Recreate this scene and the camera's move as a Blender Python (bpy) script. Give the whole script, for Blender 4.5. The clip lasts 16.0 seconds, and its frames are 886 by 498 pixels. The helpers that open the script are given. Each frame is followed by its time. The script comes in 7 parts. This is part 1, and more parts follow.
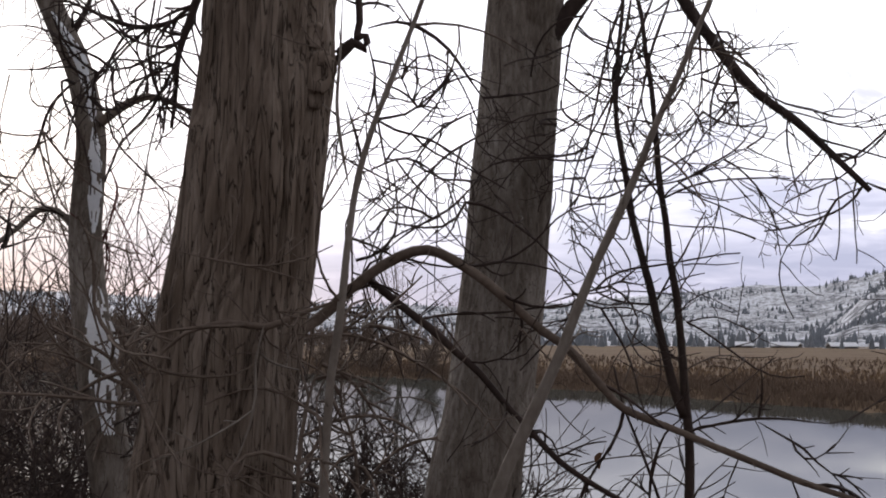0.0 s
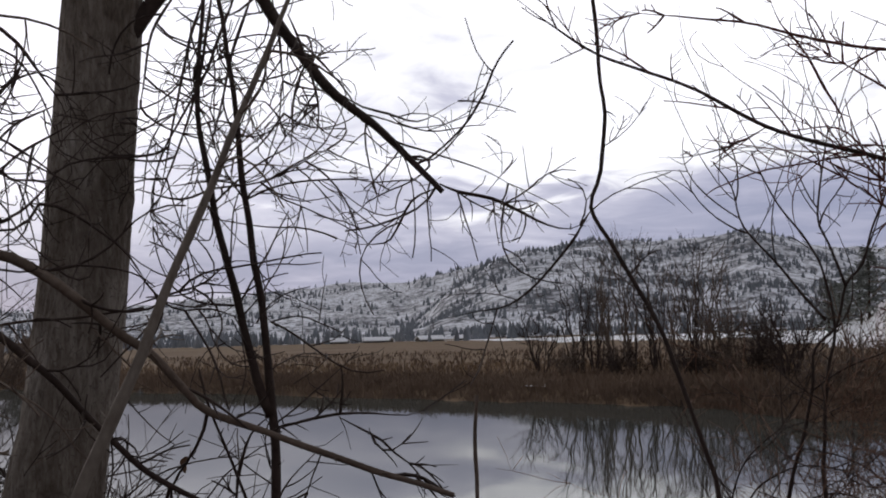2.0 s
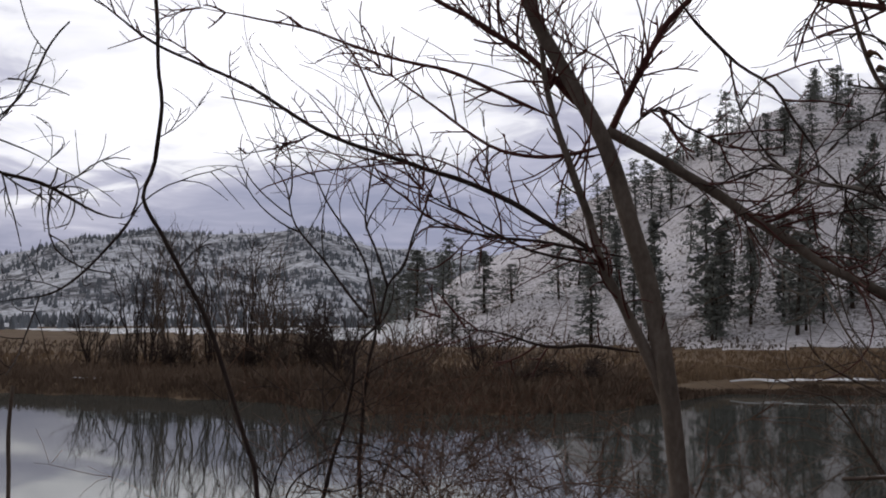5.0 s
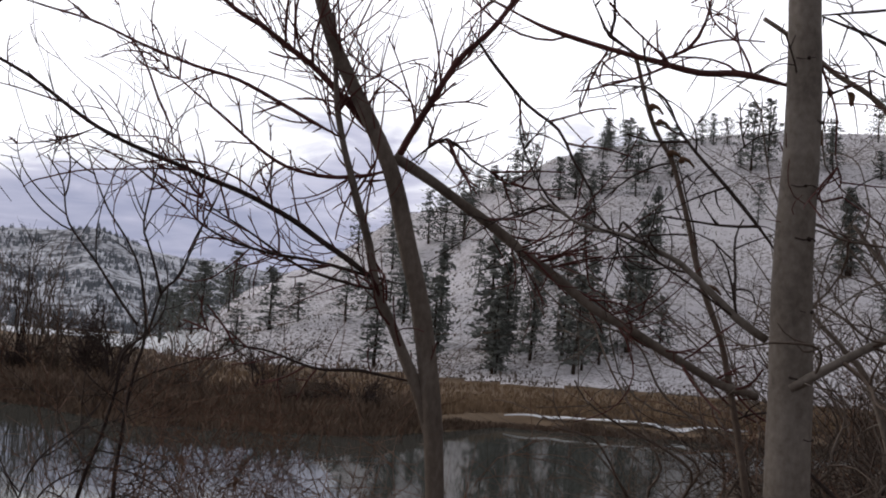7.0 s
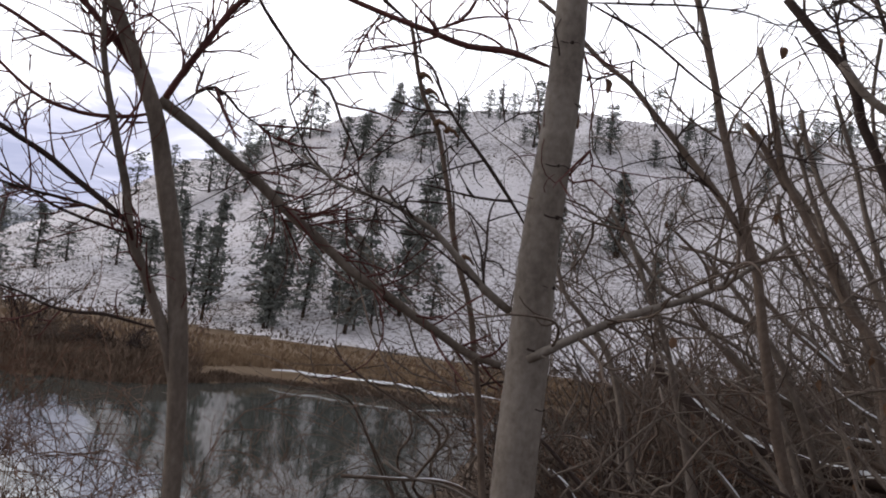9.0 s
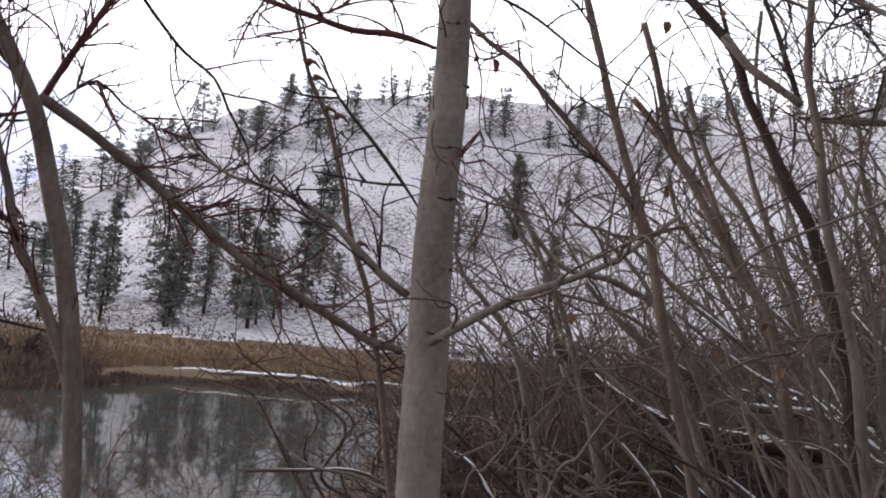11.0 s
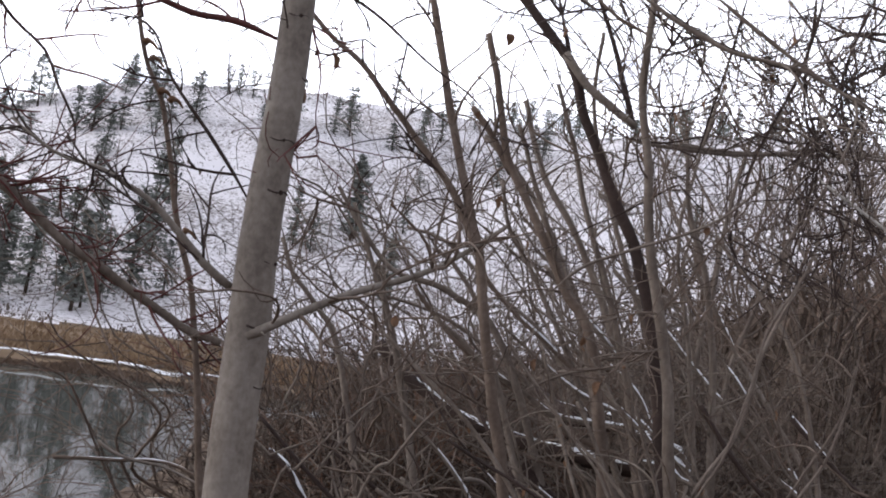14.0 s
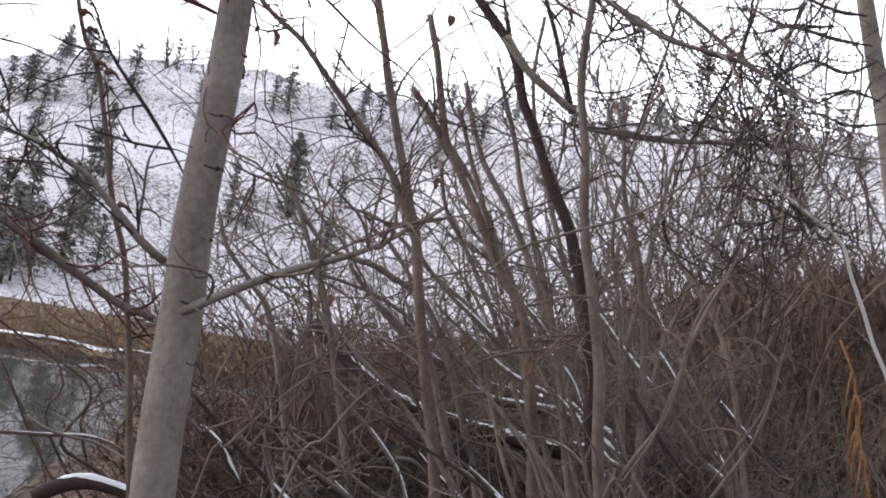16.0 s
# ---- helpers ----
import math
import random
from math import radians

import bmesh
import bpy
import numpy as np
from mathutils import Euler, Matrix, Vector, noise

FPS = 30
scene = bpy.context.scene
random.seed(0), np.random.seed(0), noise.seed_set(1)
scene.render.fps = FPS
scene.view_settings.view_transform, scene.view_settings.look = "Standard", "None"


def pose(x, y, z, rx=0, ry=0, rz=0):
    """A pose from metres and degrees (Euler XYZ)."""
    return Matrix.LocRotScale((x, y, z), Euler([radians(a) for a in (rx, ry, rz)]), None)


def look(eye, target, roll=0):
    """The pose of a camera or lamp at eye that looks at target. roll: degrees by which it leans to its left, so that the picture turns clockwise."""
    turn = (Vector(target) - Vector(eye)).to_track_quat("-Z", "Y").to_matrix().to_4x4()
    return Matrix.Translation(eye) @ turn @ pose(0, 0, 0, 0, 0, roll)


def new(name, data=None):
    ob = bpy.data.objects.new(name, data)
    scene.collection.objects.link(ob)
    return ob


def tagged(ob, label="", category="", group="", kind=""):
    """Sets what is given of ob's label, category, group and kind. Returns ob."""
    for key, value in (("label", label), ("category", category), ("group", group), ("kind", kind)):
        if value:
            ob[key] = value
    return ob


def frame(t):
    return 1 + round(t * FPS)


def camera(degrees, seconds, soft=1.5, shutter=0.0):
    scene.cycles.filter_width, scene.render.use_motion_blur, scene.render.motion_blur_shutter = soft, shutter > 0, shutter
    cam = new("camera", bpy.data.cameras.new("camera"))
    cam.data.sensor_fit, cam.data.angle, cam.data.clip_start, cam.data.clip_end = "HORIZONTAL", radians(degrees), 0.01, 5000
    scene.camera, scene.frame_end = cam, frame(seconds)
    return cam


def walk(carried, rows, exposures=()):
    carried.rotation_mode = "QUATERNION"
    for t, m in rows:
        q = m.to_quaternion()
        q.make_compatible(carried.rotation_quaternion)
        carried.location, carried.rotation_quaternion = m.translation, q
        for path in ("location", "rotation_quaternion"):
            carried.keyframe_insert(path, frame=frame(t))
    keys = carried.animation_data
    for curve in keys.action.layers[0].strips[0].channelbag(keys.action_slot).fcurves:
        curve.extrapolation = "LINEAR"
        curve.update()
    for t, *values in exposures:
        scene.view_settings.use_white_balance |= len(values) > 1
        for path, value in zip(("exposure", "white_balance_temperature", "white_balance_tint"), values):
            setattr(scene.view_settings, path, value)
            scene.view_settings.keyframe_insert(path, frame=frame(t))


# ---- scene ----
# The camera pans to the right from a path on the bank of a creek, at about eye height.
cam = camera(38.0, 16.0, soft=1.9)
PATH = [
    (0.0, pose(0.119, -0.036, 2.596, 94.05, -0.43, 0.00)),
    (0.5, pose(0.131, -0.041, 2.596, 93.93, -0.66, -4.16)),
    (1.0, pose(0.144, -0.045, 2.596, 93.76, 0.42, -8.70)),
    (1.5, pose(0.155, -0.041, 2.598, 93.82, 0.88, -12.96)),
    (2.0, pose(0.158, -0.045, 2.599, 93.86, 1.60, -17.77)),
    (2.5, pose(0.156, -0.058, 2.597, 93.75, 1.65, -21.98)),
    (3.0, pose(0.169, -0.054, 2.594, 93.64, 0.76, -25.62)),
    (3.5, pose(0.172, -0.064, 2.595, 93.37, 1.19, -28.70)),
    (4.0, pose(0.165, -0.089, 2.589, 93.36, 2.10, -31.76)),
    (4.2, pose(0.163, -0.102, 2.591, 93.31, 1.63, -33.01)),
    (6.3, pose(0.193, -0.108, 2.599, 94.09, -3.13, -43.51)),
    (6.5, pose(0.203, -0.109, 2.597, 94.40, -4.18, -44.41)),
    (7.0, pose(0.227, -0.105, 2.600, 94.60, -4.17, -46.84)),
    (7.5, pose(0.247, -0.119, 2.605, 94.77, -4.05, -49.55)),
    (8.0, pose(0.250, -0.142, 2.605, 94.43, -4.40, -52.43)),
    (8.5, pose(0.259, -0.161, 2.604, 93.57, -2.40, -54.19)),
    (9.0, pose(0.257, -0.170, 2.605, 93.85, -8.00, -56.94)),
    (9.2, pose(0.259, -0.166, 2.605, 94.06, -7.30, -58.00)),
    (11.3, pose(0.290, -0.172, 2.601, 93.70, -5.43, -61.61)),
    (11.5, pose(0.297, -0.170, 2.601, 93.76, -6.46, -62.37)),
    (12.0, pose(0.303, -0.171, 2.603, 94.23, -7.69, -64.59)),
    (12.5, pose(0.310, -0.174, 2.603, 94.56, -7.85, -66.14)),
    (13.0, pose(0.313, -0.176, 2.604, 94.64, -7.96, -66.84)),
    (13.5, pose(0.313, -0.182, 2.604, 94.60, -8.01, -67.70)),
    (14.0, pose(0.312, -0.185, 2.603, 94.69, -8.60, -68.83)),
    (14.5, pose(0.310, -0.189, 2.602, 94.61, -8.55, -69.66)),
    (15.0, pose(0.308, -0.192, 2.603, 94.52, -8.42, -70.29)),
    (15.5, pose(0.305, -0.200, 2.600, 94.37, -7.70, -71.83)),
    (16.0, pose(0.300, -0.191, 2.600, 94.31, -9.59, -71.77)),
]
walk(cam, PATH, [(0.0, 0.56, 6500, 10), (1.2, 0.2, 6500, 10), (3.0, -0.05, 6500, 10), (4.2, -0.12, 6500, 10), (6.5, 0.1, 6500, 10), (7.5, 0.25, 6500, 10), (9.0, 0.66, 6450, 10), (11.5, 1.15, 6250, 10), (13.0, 1.25, 6200, 10), (16.0, 1.6, 6150, 10)])

RNG = random.Random(7)

# ---------------------------------------------------------------- world and sun
SUN_AZ, SUN_EL = -24.0, 9.0       # degrees; azimuth clockwise from +y


def heading(az, el=0.0):
    a, e = radians(az), radians(el)
    return Vector((math.sin(a) * math.cos(e), math.cos(a) * math.cos(e), math.sin(e)))


def node(nt, kind, **sockets):
    n = nt.nodes.new(kind)
    for key, value in sockets.items():
        n.inputs[key.replace("_", " ")].default_value = value
    return n


def math_node(nt, op, a, b=None, clamp=False):
    n = nt.nodes.new("ShaderNodeMath")
    n.operation, n.use_clamp = op, clamp
    for i, v in enumerate((a, b)):
        if v is None:
            continue
        if isinstance(v, (int, float)):
            n.inputs[i].default_value = v
        else:
            nt.links.new(v, n.inputs[i])
    return n.outputs[0]


def ramp_node(nt, fac, stops, mode="LINEAR"):
    n = nt.nodes.new("ShaderNodeValToRGB")
    cr = n.color_ramp
    cr.interpolation = mode
    while len(cr.elements) < len(stops):
        cr.elements.new(0.5)
    for e, (p, c) in zip(cr.elements, stops):
        e.position, e.color = p, (*c, 1)
    nt.links.new(fac, n.inputs[0])
    return n.outputs[0]


def mix_node(nt, fac, a, b, blend="MIX"):
    n = nt.nodes.new("ShaderNodeMix")
    n.data_type, n.blend_type = "RGBA", blend
    for i, v in ((0, fac), (6, a), (7, b)):
        if isinstance(v, (int, float)):
            n.inputs[i].default_value = v
        elif isinstance(v, tuple):
            n.inputs[i].default_value = (*v, 1)
        else:
            nt.links.new(v, n.inputs[i])
    return n.outputs[2]


def build_world():
    world = bpy.data.worlds.new("overcast_evening")
    scene.world = world
    world.use_nodes = True
    nt = world.node_tree
    nt.nodes.clear()
    out = nt.nodes.new("ShaderNodeOutputWorld")
    bg = nt.nodes.new("ShaderNodeBackground")
    nt.links.new(bg.outputs[0], out.inputs[0])
    sky = nt.nodes.new("ShaderNodeTexSky")
    sky.sky_type, sky.sun_disc = "NISHITA", False
    sky.sun_elevation, sky.sun_rotation = radians(SUN_EL), radians(SUN_AZ)
    co = nt.nodes.new("ShaderNodeTexCoord")
    sep = nt.nodes.new("ShaderNodeSeparateXYZ")
    nt.links.new(co.outputs["Generated"], sep.inputs[0])
    up = math_node(nt, "MAXIMUM", sep.outputs[2], 0.0)
    # clouds lie on a flat sheet overhead, so that they crowd into bands near the horizon
    div = math_node(nt, "ADD", up, 0.13)
    flat = nt.nodes.new("ShaderNodeCombineXYZ")
    nt.links.new(math_node(nt, "DIVIDE", sep.outputs[0], div), flat.inputs[0])
    nt.links.new(math_node(nt, "DIVIDE", sep.outputs[1], div), flat.inputs[1])
    big = node(nt, "ShaderNodeTexNoise", Scale=0.95, Detail=4.0, Roughness=0.5, Distortion=0.4)
    fine = node(nt, "ShaderNodeTexNoise", Scale=3.4, Detail=5.0, Roughness=0.55, Distortion=0.8)
    nt.links.new(flat.outputs[0], big.inputs["Vector"])
    nt.links.new(flat.outputs[0], fine.inputs["Vector"])
    cloud = math_node(nt, "ADD", math_node(nt, "MULTIPLY", big.outputs[0], 0.65), math_node(nt, "MULTIPLY", fine.outputs[0], 0.35))
    # thick grey-violet deck low down, thin and bright above
    lift = math_node(nt, "MULTIPLY", math_node(nt, "SUBTRACT", up, 0.105), 1.9)
    lift = math_node(nt, "MINIMUM", math_node(nt, "MAXIMUM", lift, -0.14), 0.16)
    depth = math_node(nt, "ADD", cloud, lift)
    colour = ramp_node(nt, depth, [(0.34, (0.35, 0.37, 0.53)), (0.43, (0.44, 0.45, 0.61)), (0.52, (0.60, 0.60, 0.75)),
                                   (0.585, (1.0, 1.0, 1.08)), (0.68, (1.30, 1.29, 1.38))])
    # the sun behind the clouds
    dot = nt.nodes.new("ShaderNodeVectorMath")
    dot.operation = "DOT_PRODUCT"
    nt.links.new(co.outputs["Generated"], dot.inputs[0])
    dot.inputs[1].default_value = heading(SUN_AZ, SUN_EL)
    glow = math_node(nt, "POWER", math_node(nt, "MAXIMUM", dot.outputs["Value"], 0.0), 40.0)
    thin = nt.nodes.new("ShaderNodeVectorMath")
    thin.operation = "DOT_PRODUCT"
    nt.links.new(co.outputs["Generated"], thin.inputs[0])
    thin.inputs[1].default_value = heading(-6, 10)
    bright = math_node(nt, "POWER", math_node(nt, "MAXIMUM", thin.outputs["Value"], 0.0), 26.0)
    # the deck stays closed along the skyline and thins above it
    gap = nt.nodes.new("ShaderNodeMapRange")
    gap.interpolation_type = "SMOOTHSTEP"
    for i, v in zip(range(1, 5), (0.05, 0.12, 0.08, 1.0)):
        gap.inputs[i].default_value = v
    nt.links.new(up, gap.inputs[0])
    pale = mix_node(nt, math_node(nt, "MULTIPLY", math_node(nt, "MULTIPLY", bright, 0.8), gap.outputs[0]), colour, (1.2, 1.18, 1.3))
    warm = mix_node(nt, math_node(nt, "MULTIPLY", math_node(nt, "MULTIPLY", glow, 0.35), gap.outputs[0]), pale, (1.5, 1.36, 1.2))
    veil = mix_node(nt, 0.9, mix_node(nt, 1.0, sky.outputs[0], (0.07, 0.07, 0.07), "MULTIPLY"), warm)
    # the deck thickens overhead and on the side away from the sunset
    side = nt.nodes.new("ShaderNodeVectorMath")
    side.operation = "DOT_PRODUCT"
    nt.links.new(co.outputs["Generated"], side.inputs[0])
    side.inputs[1].default_value = heading(25)
    rng_a = nt.nodes.new("ShaderNodeMapRange")
    rng_a.interpolation_type = "SMOOTHSTEP"
    for i, v in zip(range(1, 5), (-0.5, 0.55, 0.42, 1.0)):
        rng_a.inputs[i].default_value = v
    nt.links.new(side.outputs["Value"], rng_a.inputs[0])
    rng_b = nt.nodes.new("ShaderNodeMapRange")
    rng_b.interpolation_type = "SMOOTHSTEP"
    for i, v in zip(range(1, 5), (0.28, 0.8, 1.0, 0.42)):
        rng_b.inputs[i].default_value = v
    nt.links.new(up, rng_b.inputs[0])
    dim = math_node(nt, "MULTIPLY", rng_a.outputs[0], rng_b.outputs[0])
    shade = nt.nodes.new("ShaderNodeVectorMath")
    shade.operation = "SCALE"
    nt.links.new(veil, shade.inputs[0])
    nt.links.new(dim, shade.inputs["Scale"])
    nt.links.new(shade.outputs[0], bg.inputs[0])
    bg.inputs[1].default_value = 1.0
    lamp = bpy.data.lights.new("sun", "SUN")
    lamp.energy, lamp.angle, lamp.color = 0.5, radians(14), (1.0, 0.9, 0.78)
    sun = new("sun", lamp)
    sun.matrix_world = look(heading(SUN_AZ, SUN_EL + 6) * 50, (0, 0, 0))


build_world()


# ---------------------------------------------------------------- materials
def material(name, rough=0.8, spec=0.3):
    m = bpy.data.materials.new(name)
    m.use_nodes = True
    nt = m.node_tree
    b = nt.nodes["Principled BSDF"]
    b.inputs["Roughness"].default_value = rough
    b.inputs["Specular IOR Level"].default_value = spec
    return m, nt, b


def noise_of(nt, scale, detail=4.0, rough=0.55, stretch=(1, 1, 1), distort=0.0, space="Object"):
    co = nt.nodes.new("ShaderNodeTexCoord")
    mp = nt.nodes.new("ShaderNodeMapping")
    mp.inputs["Scale"].default_value = stretch
    if space == "World":
        geo = nt.nodes.new("ShaderNodeNewGeometry")
        nt.links.new(geo.outputs["Position"], mp.inputs[0])
    else:
        nt.links.new(co.outputs["Object"], mp.inputs[0])
    n = node(nt, "ShaderNodeTexNoise", Scale=scale, Detail=detail, Roughness=rough, Distortion=distort)
    nt.links.new(mp.outputs[0], n.inputs["Vector"])
    return n.outputs[0]


def bump_to(nt, b, height, strength, distance):
    n = node(nt, "ShaderNodeBump", Strength=strength, Distance=distance)
    nt.links.new(height, n.inputs["Height"])
    nt.links.new(n.outputs[0], b.inputs["Normal"])


def speckled(name, stops, scale, fine, rough=0.85, stretch=(1, 1, 1), bump=0.4, dist=0.01, spec=0.2, space="Object"):
    """Two scales of variation over a colour ramp, with relief."""
    m, nt, b = material(name, rough, spec)
    a = noise_of(nt, scale, 4, 0.6, stretch, 0.3, space)
    f = noise_of(nt, fine, 3, 0.6, stretch, 0.0, space)
    v = math_node(nt, "ADD", math_node(nt, "MULTIPLY", a, 0.6), math_node(nt, "MULTIPLY", f, 0.4))
    nt.links.new(ramp_node(nt, v, stops), b.inputs["Base Color"])
    bump_to(nt, b, f, bump, dist)
    return m


MAT = {}


def bark(name, stops, plate, stretch, crack, width, strength, dist):
    """Plates of bark parted by dark cracks, over two scales of colour."""
    m, nt, b = material(name, 0.95, 0.15)
    co = nt.nodes.new("ShaderNodeTexCoord")
    mp = nt.nodes.new("ShaderNodeMapping")
    mp.inputs["Scale"].default_value = stretch
    nt.links.new(co.outputs["Object"], mp.inputs[0])
    warp = node(nt, "ShaderNodeTexNoise", Scale=plate * 0.6, Detail=3.0)
    nt.links.new(mp.outputs[0], warp.inputs["Vector"])
    push = nt.nodes.new("ShaderNodeVectorMath")
    push.operation = "MULTIPLY_ADD"
    nt.links.new(warp.outputs["Color"], push.inputs[0])
    push.inputs[1].default_value = (0.09, 0.09, 0.09)
    nt.links.new(mp.outputs[0], push.inputs[2])
    cell = node(nt, "ShaderNodeTexVoronoi", Scale=plate)
    cell.feature = "DISTANCE_TO_EDGE"
    nt.links.new(push.outputs[0], cell.inputs["Vector"])
    a = noise_of(nt, 5, 4, 0.6, stretch, 0.3)
    f = noise_of(nt, 60, 4, 0.65, stretch, 0.0)
    v = math_node(nt, "ADD", math_node(nt, "MULTIPLY", a, 0.55), math_node(nt, "MULTIPLY", f, 0.45))
    open_ = ramp_node(nt, cell.outputs["Distance"], [(0.0, (0, 0, 0)), (width, (1, 1, 1))])
    worn = ramp_node(nt, noise_of(nt, 3.2, 5, 0.6, (1, 1, 0.45), 0.6), [(0.36, (0.62, 0.57, 0.53)), (0.50, (0.95, 0.93, 0.92)), (0.64, (1.18, 1.18, 1.19))])
    tone = mix_node(nt, 1.0, mix_node(nt, open_, crack, ramp_node(nt, v, stops)), worn, "MULTIPLY")
    nt.links.new(tone, b.inputs["Base Color"])
    height = math_node(nt, "ADD", math_node(nt, "MULTIPLY", open_, 0.7), math_node(nt, "MULTIPLY", f, 0.5))
    bump_to(nt, b, height, strength, dist)
    return m


MAT["furrowed"] = bark("furrowed_bark", [(0.34, (0.074, 0.055, 0.044)), (0.46, (0.152, 0.118, 0.094)), (0.56, (0.220, 0.177, 0.145)), (0.70, (0.31, 0.264, 0.225))],
                       38, (1, 1, 0.075), (0.055, 0.041, 0.032), 0.04, 0.9, 0.012)
MAT["grey_bark"] = bark("grey_bark", [(0.34, (0.075, 0.061, 0.050)), (0.47, (0.178, 0.153, 0.131)), (0.58, (0.265, 0.238, 0.212)), (0.70, (0.41, 0.39, 0.365))],
                        36, (1, 1, 0.3), (0.11, 0.092, 0.076), 0.045, 0.45, 0.008)
MAT["alder_bark"] = speckled("smooth_alder_bark", [(0.32, (0.095, 0.076, 0.063)), (0.5, (0.185, 0.158, 0.135)), (0.68, (0.27, 0.240, 0.210))],
                             6, 55, 0.75, (1, 1, 0.8), 0.25, 0.004, 0.3)
MAT["pale_stem"] = speckled("pale_stem_bark", [(0.30, (0.115, 0.093, 0.077)), (0.55, (0.205, 0.175, 0.150)), (0.75, (0.29, 0.26, 0.235))], 9, 60, 0.8, (1, 1, 0.5), 0.2, 0.003)
MAT["dark_twig"] = speckled("dark_twig_bark", [(0.3, (0.022, 0.015, 0.013)), (0.55, (0.050, 0.034, 0.029)), (0.75, (0.085, 0.060, 0.050))], 5, 50, 0.8, (1, 1, 1), 0.2, 0.002)
MAT["brown_twig"] = speckled("brown_twig_bark", [(0.3, (0.068, 0.049, 0.038)), (0.55, (0.142, 0.107, 0.086)), (0.75, (0.23, 0.187, 0.157))], 5, 50, 0.85, (1, 1, 1), 0.2, 0.002)
MAT["grey_twig"] = speckled("grey_brown_stem_bark", [(0.3, (0.072, 0.056, 0.046)), (0.52, (0.150, 0.121, 0.101)), (0.75, (0.25, 0.216, 0.187))], 6, 55, 0.85, (1, 1, 0.6), 0.25, 0.002)
MAT["dead_grass"] = speckled("dead_bank_grass", [(0.32, (0.098, 0.073, 0.058)), (0.5, (0.155, 0.118, 0.096)), (0.7, (0.235, 0.188, 0.155))], 0.5, 6, 0.95, (1, 1, 1), 0.0, 0.01, 0.1, "World")
MAT["red_twig"] = speckled("red_twig_bark", [(0.3, (0.06, 0.022, 0.020)), (0.55, (0.11, 0.040, 0.035)), (0.75, (0.16, 0.075, 0.06))], 5, 50, 0.7, (1, 1, 1), 0.2, 0.002)
MAT["snow"] = speckled("snow", [(0.3, (0.70, 0.72, 0.76)), (0.7, (0.86, 0.87, 0.89))], 8, 60, 0.6, (1, 1, 1), 0.3, 0.01)
MAT["reed"] = speckled("dry_reed", [(0.32, (0.090, 0.063, 0.047)), (0.5, (0.150, 0.106, 0.078)), (0.7, (0.23, 0.168, 0.124))], 0.10, 2.0, 0.9, (1, 1, 1), 0.0, 0.01, 0.15, "World")
MAT["gold_reed"] = speckled("golden_marsh_grass", [(0.32, (0.135, 0.089, 0.056)), (0.5, (0.205, 0.142, 0.090)), (0.7, (0.29, 0.21, 0.138))], 0.05, 1.0, 0.9, (1, 1, 1), 0.0, 0.01, 0.15, "World")
MAT["litter"] = speckled("leaf_litter", [(0.3, (0.042, 0.031, 0.023)), (0.5, (0.098, 0.069, 0.049)), (0.7, (0.18, 0.134, 0.094))], 2.0, 25, 0.95, (1, 1, 1), 0.8, 0.03, 0.15, "World")
MAT["field"] = speckled("marsh_grass", [(0.32, (0.10, 0.066, 0.042)), (0.5, (0.165, 0.114, 0.072)), (0.7, (0.245, 0.178, 0.115))], 0.05, 0.7, 0.95, (1, 1, 1), 0.5, 0.2, 0.1, "World")
MAT["mud"] = speckled("pond_mud", [(0.3, (0.02, 0.018, 0.015)), (0.7, (0.05, 0.042, 0.034))], 1.0, 8, 0.7, (1, 1, 1), 0.3, 0.03)
MAT["pine"] = speckled("pine_needles", [(0.3, (0.112, 0.122, 0.112)), (0.5, (0.163, 0.175, 0.160)), (0.72, (0.23, 0.243, 0.222))], 0.35, 3.0, 0.8, (1, 1, 1), 0.0, 0.05, 0.2, "World")
# conifers of the far slopes: blue-grey air haze put into the needle colour
MAT["hazed_pine"] = speckled("hazed_conifers", [(0.3, (0.115, 0.128, 0.145)), (0.5, (0.175, 0.19, 0.21)), (0.72, (0.27, 0.287, 0.315))], 0.02, 0.3, 0.9, (1, 1, 1), 0.0, 0.05, 0.1, "World")
MAT["pine_bark"] = speckled("pine_bark", [(0.3, (0.025, 0.018, 0.014)), (0.7, (0.08, 0.055, 0.042))], 2.0, 12, 0.9, (1, 1, 0.3), 0.3, 0.03)


def snowy_hillside(name, tuft, patch, low, high, grass, snow=(0.80, 0.79, 0.81)):
    """Thin snow through which dry grass and rock show."""
    m, nt, b = material(name, 0.8, 0.2)
    big = noise_of(nt, patch, 5, 0.6, (1, 1, 1.6), 0.4, "World")
    small = noise_of(nt, tuft, 5, 0.7, (1, 1, 0.6), 0.2, "World")
    v = math_node(nt, "ADD", math_node(nt, "MULTIPLY", big, 0.36), math_node(nt, "MULTIPLY", small, 0.64))
    cover = ramp_node(nt, v, [(low, (0, 0, 0)), (high, (1, 1, 1))])
    tone = ramp_node(nt, small, [(0.35, (grass[0] * 0.45, grass[1] * 0.45, grass[2] * 0.45)), (0.65, grass)])
    nt.links.new(mix_node(nt, cover, tone, snow), b.inputs["Base Color"])
    bump_to(nt, b, small, 0.5, 0.4)
    return m


MAT["hillside"] = snowy_hillside("snowy_hillside", 2.1, 0.07, 0.385, 0.52, (0.27, 0.225, 0.20), (0.81, 0.785, 0.82))
# bluish distance haze is mixed into the snow and grass colours here
MAT["hazed_hillside"] = snowy_hillside("far_hazed_hillside", 0.11, 0.012, 0.43, 0.56, (0.20, 0.205, 0.23), (0.76, 0.78, 0.84))


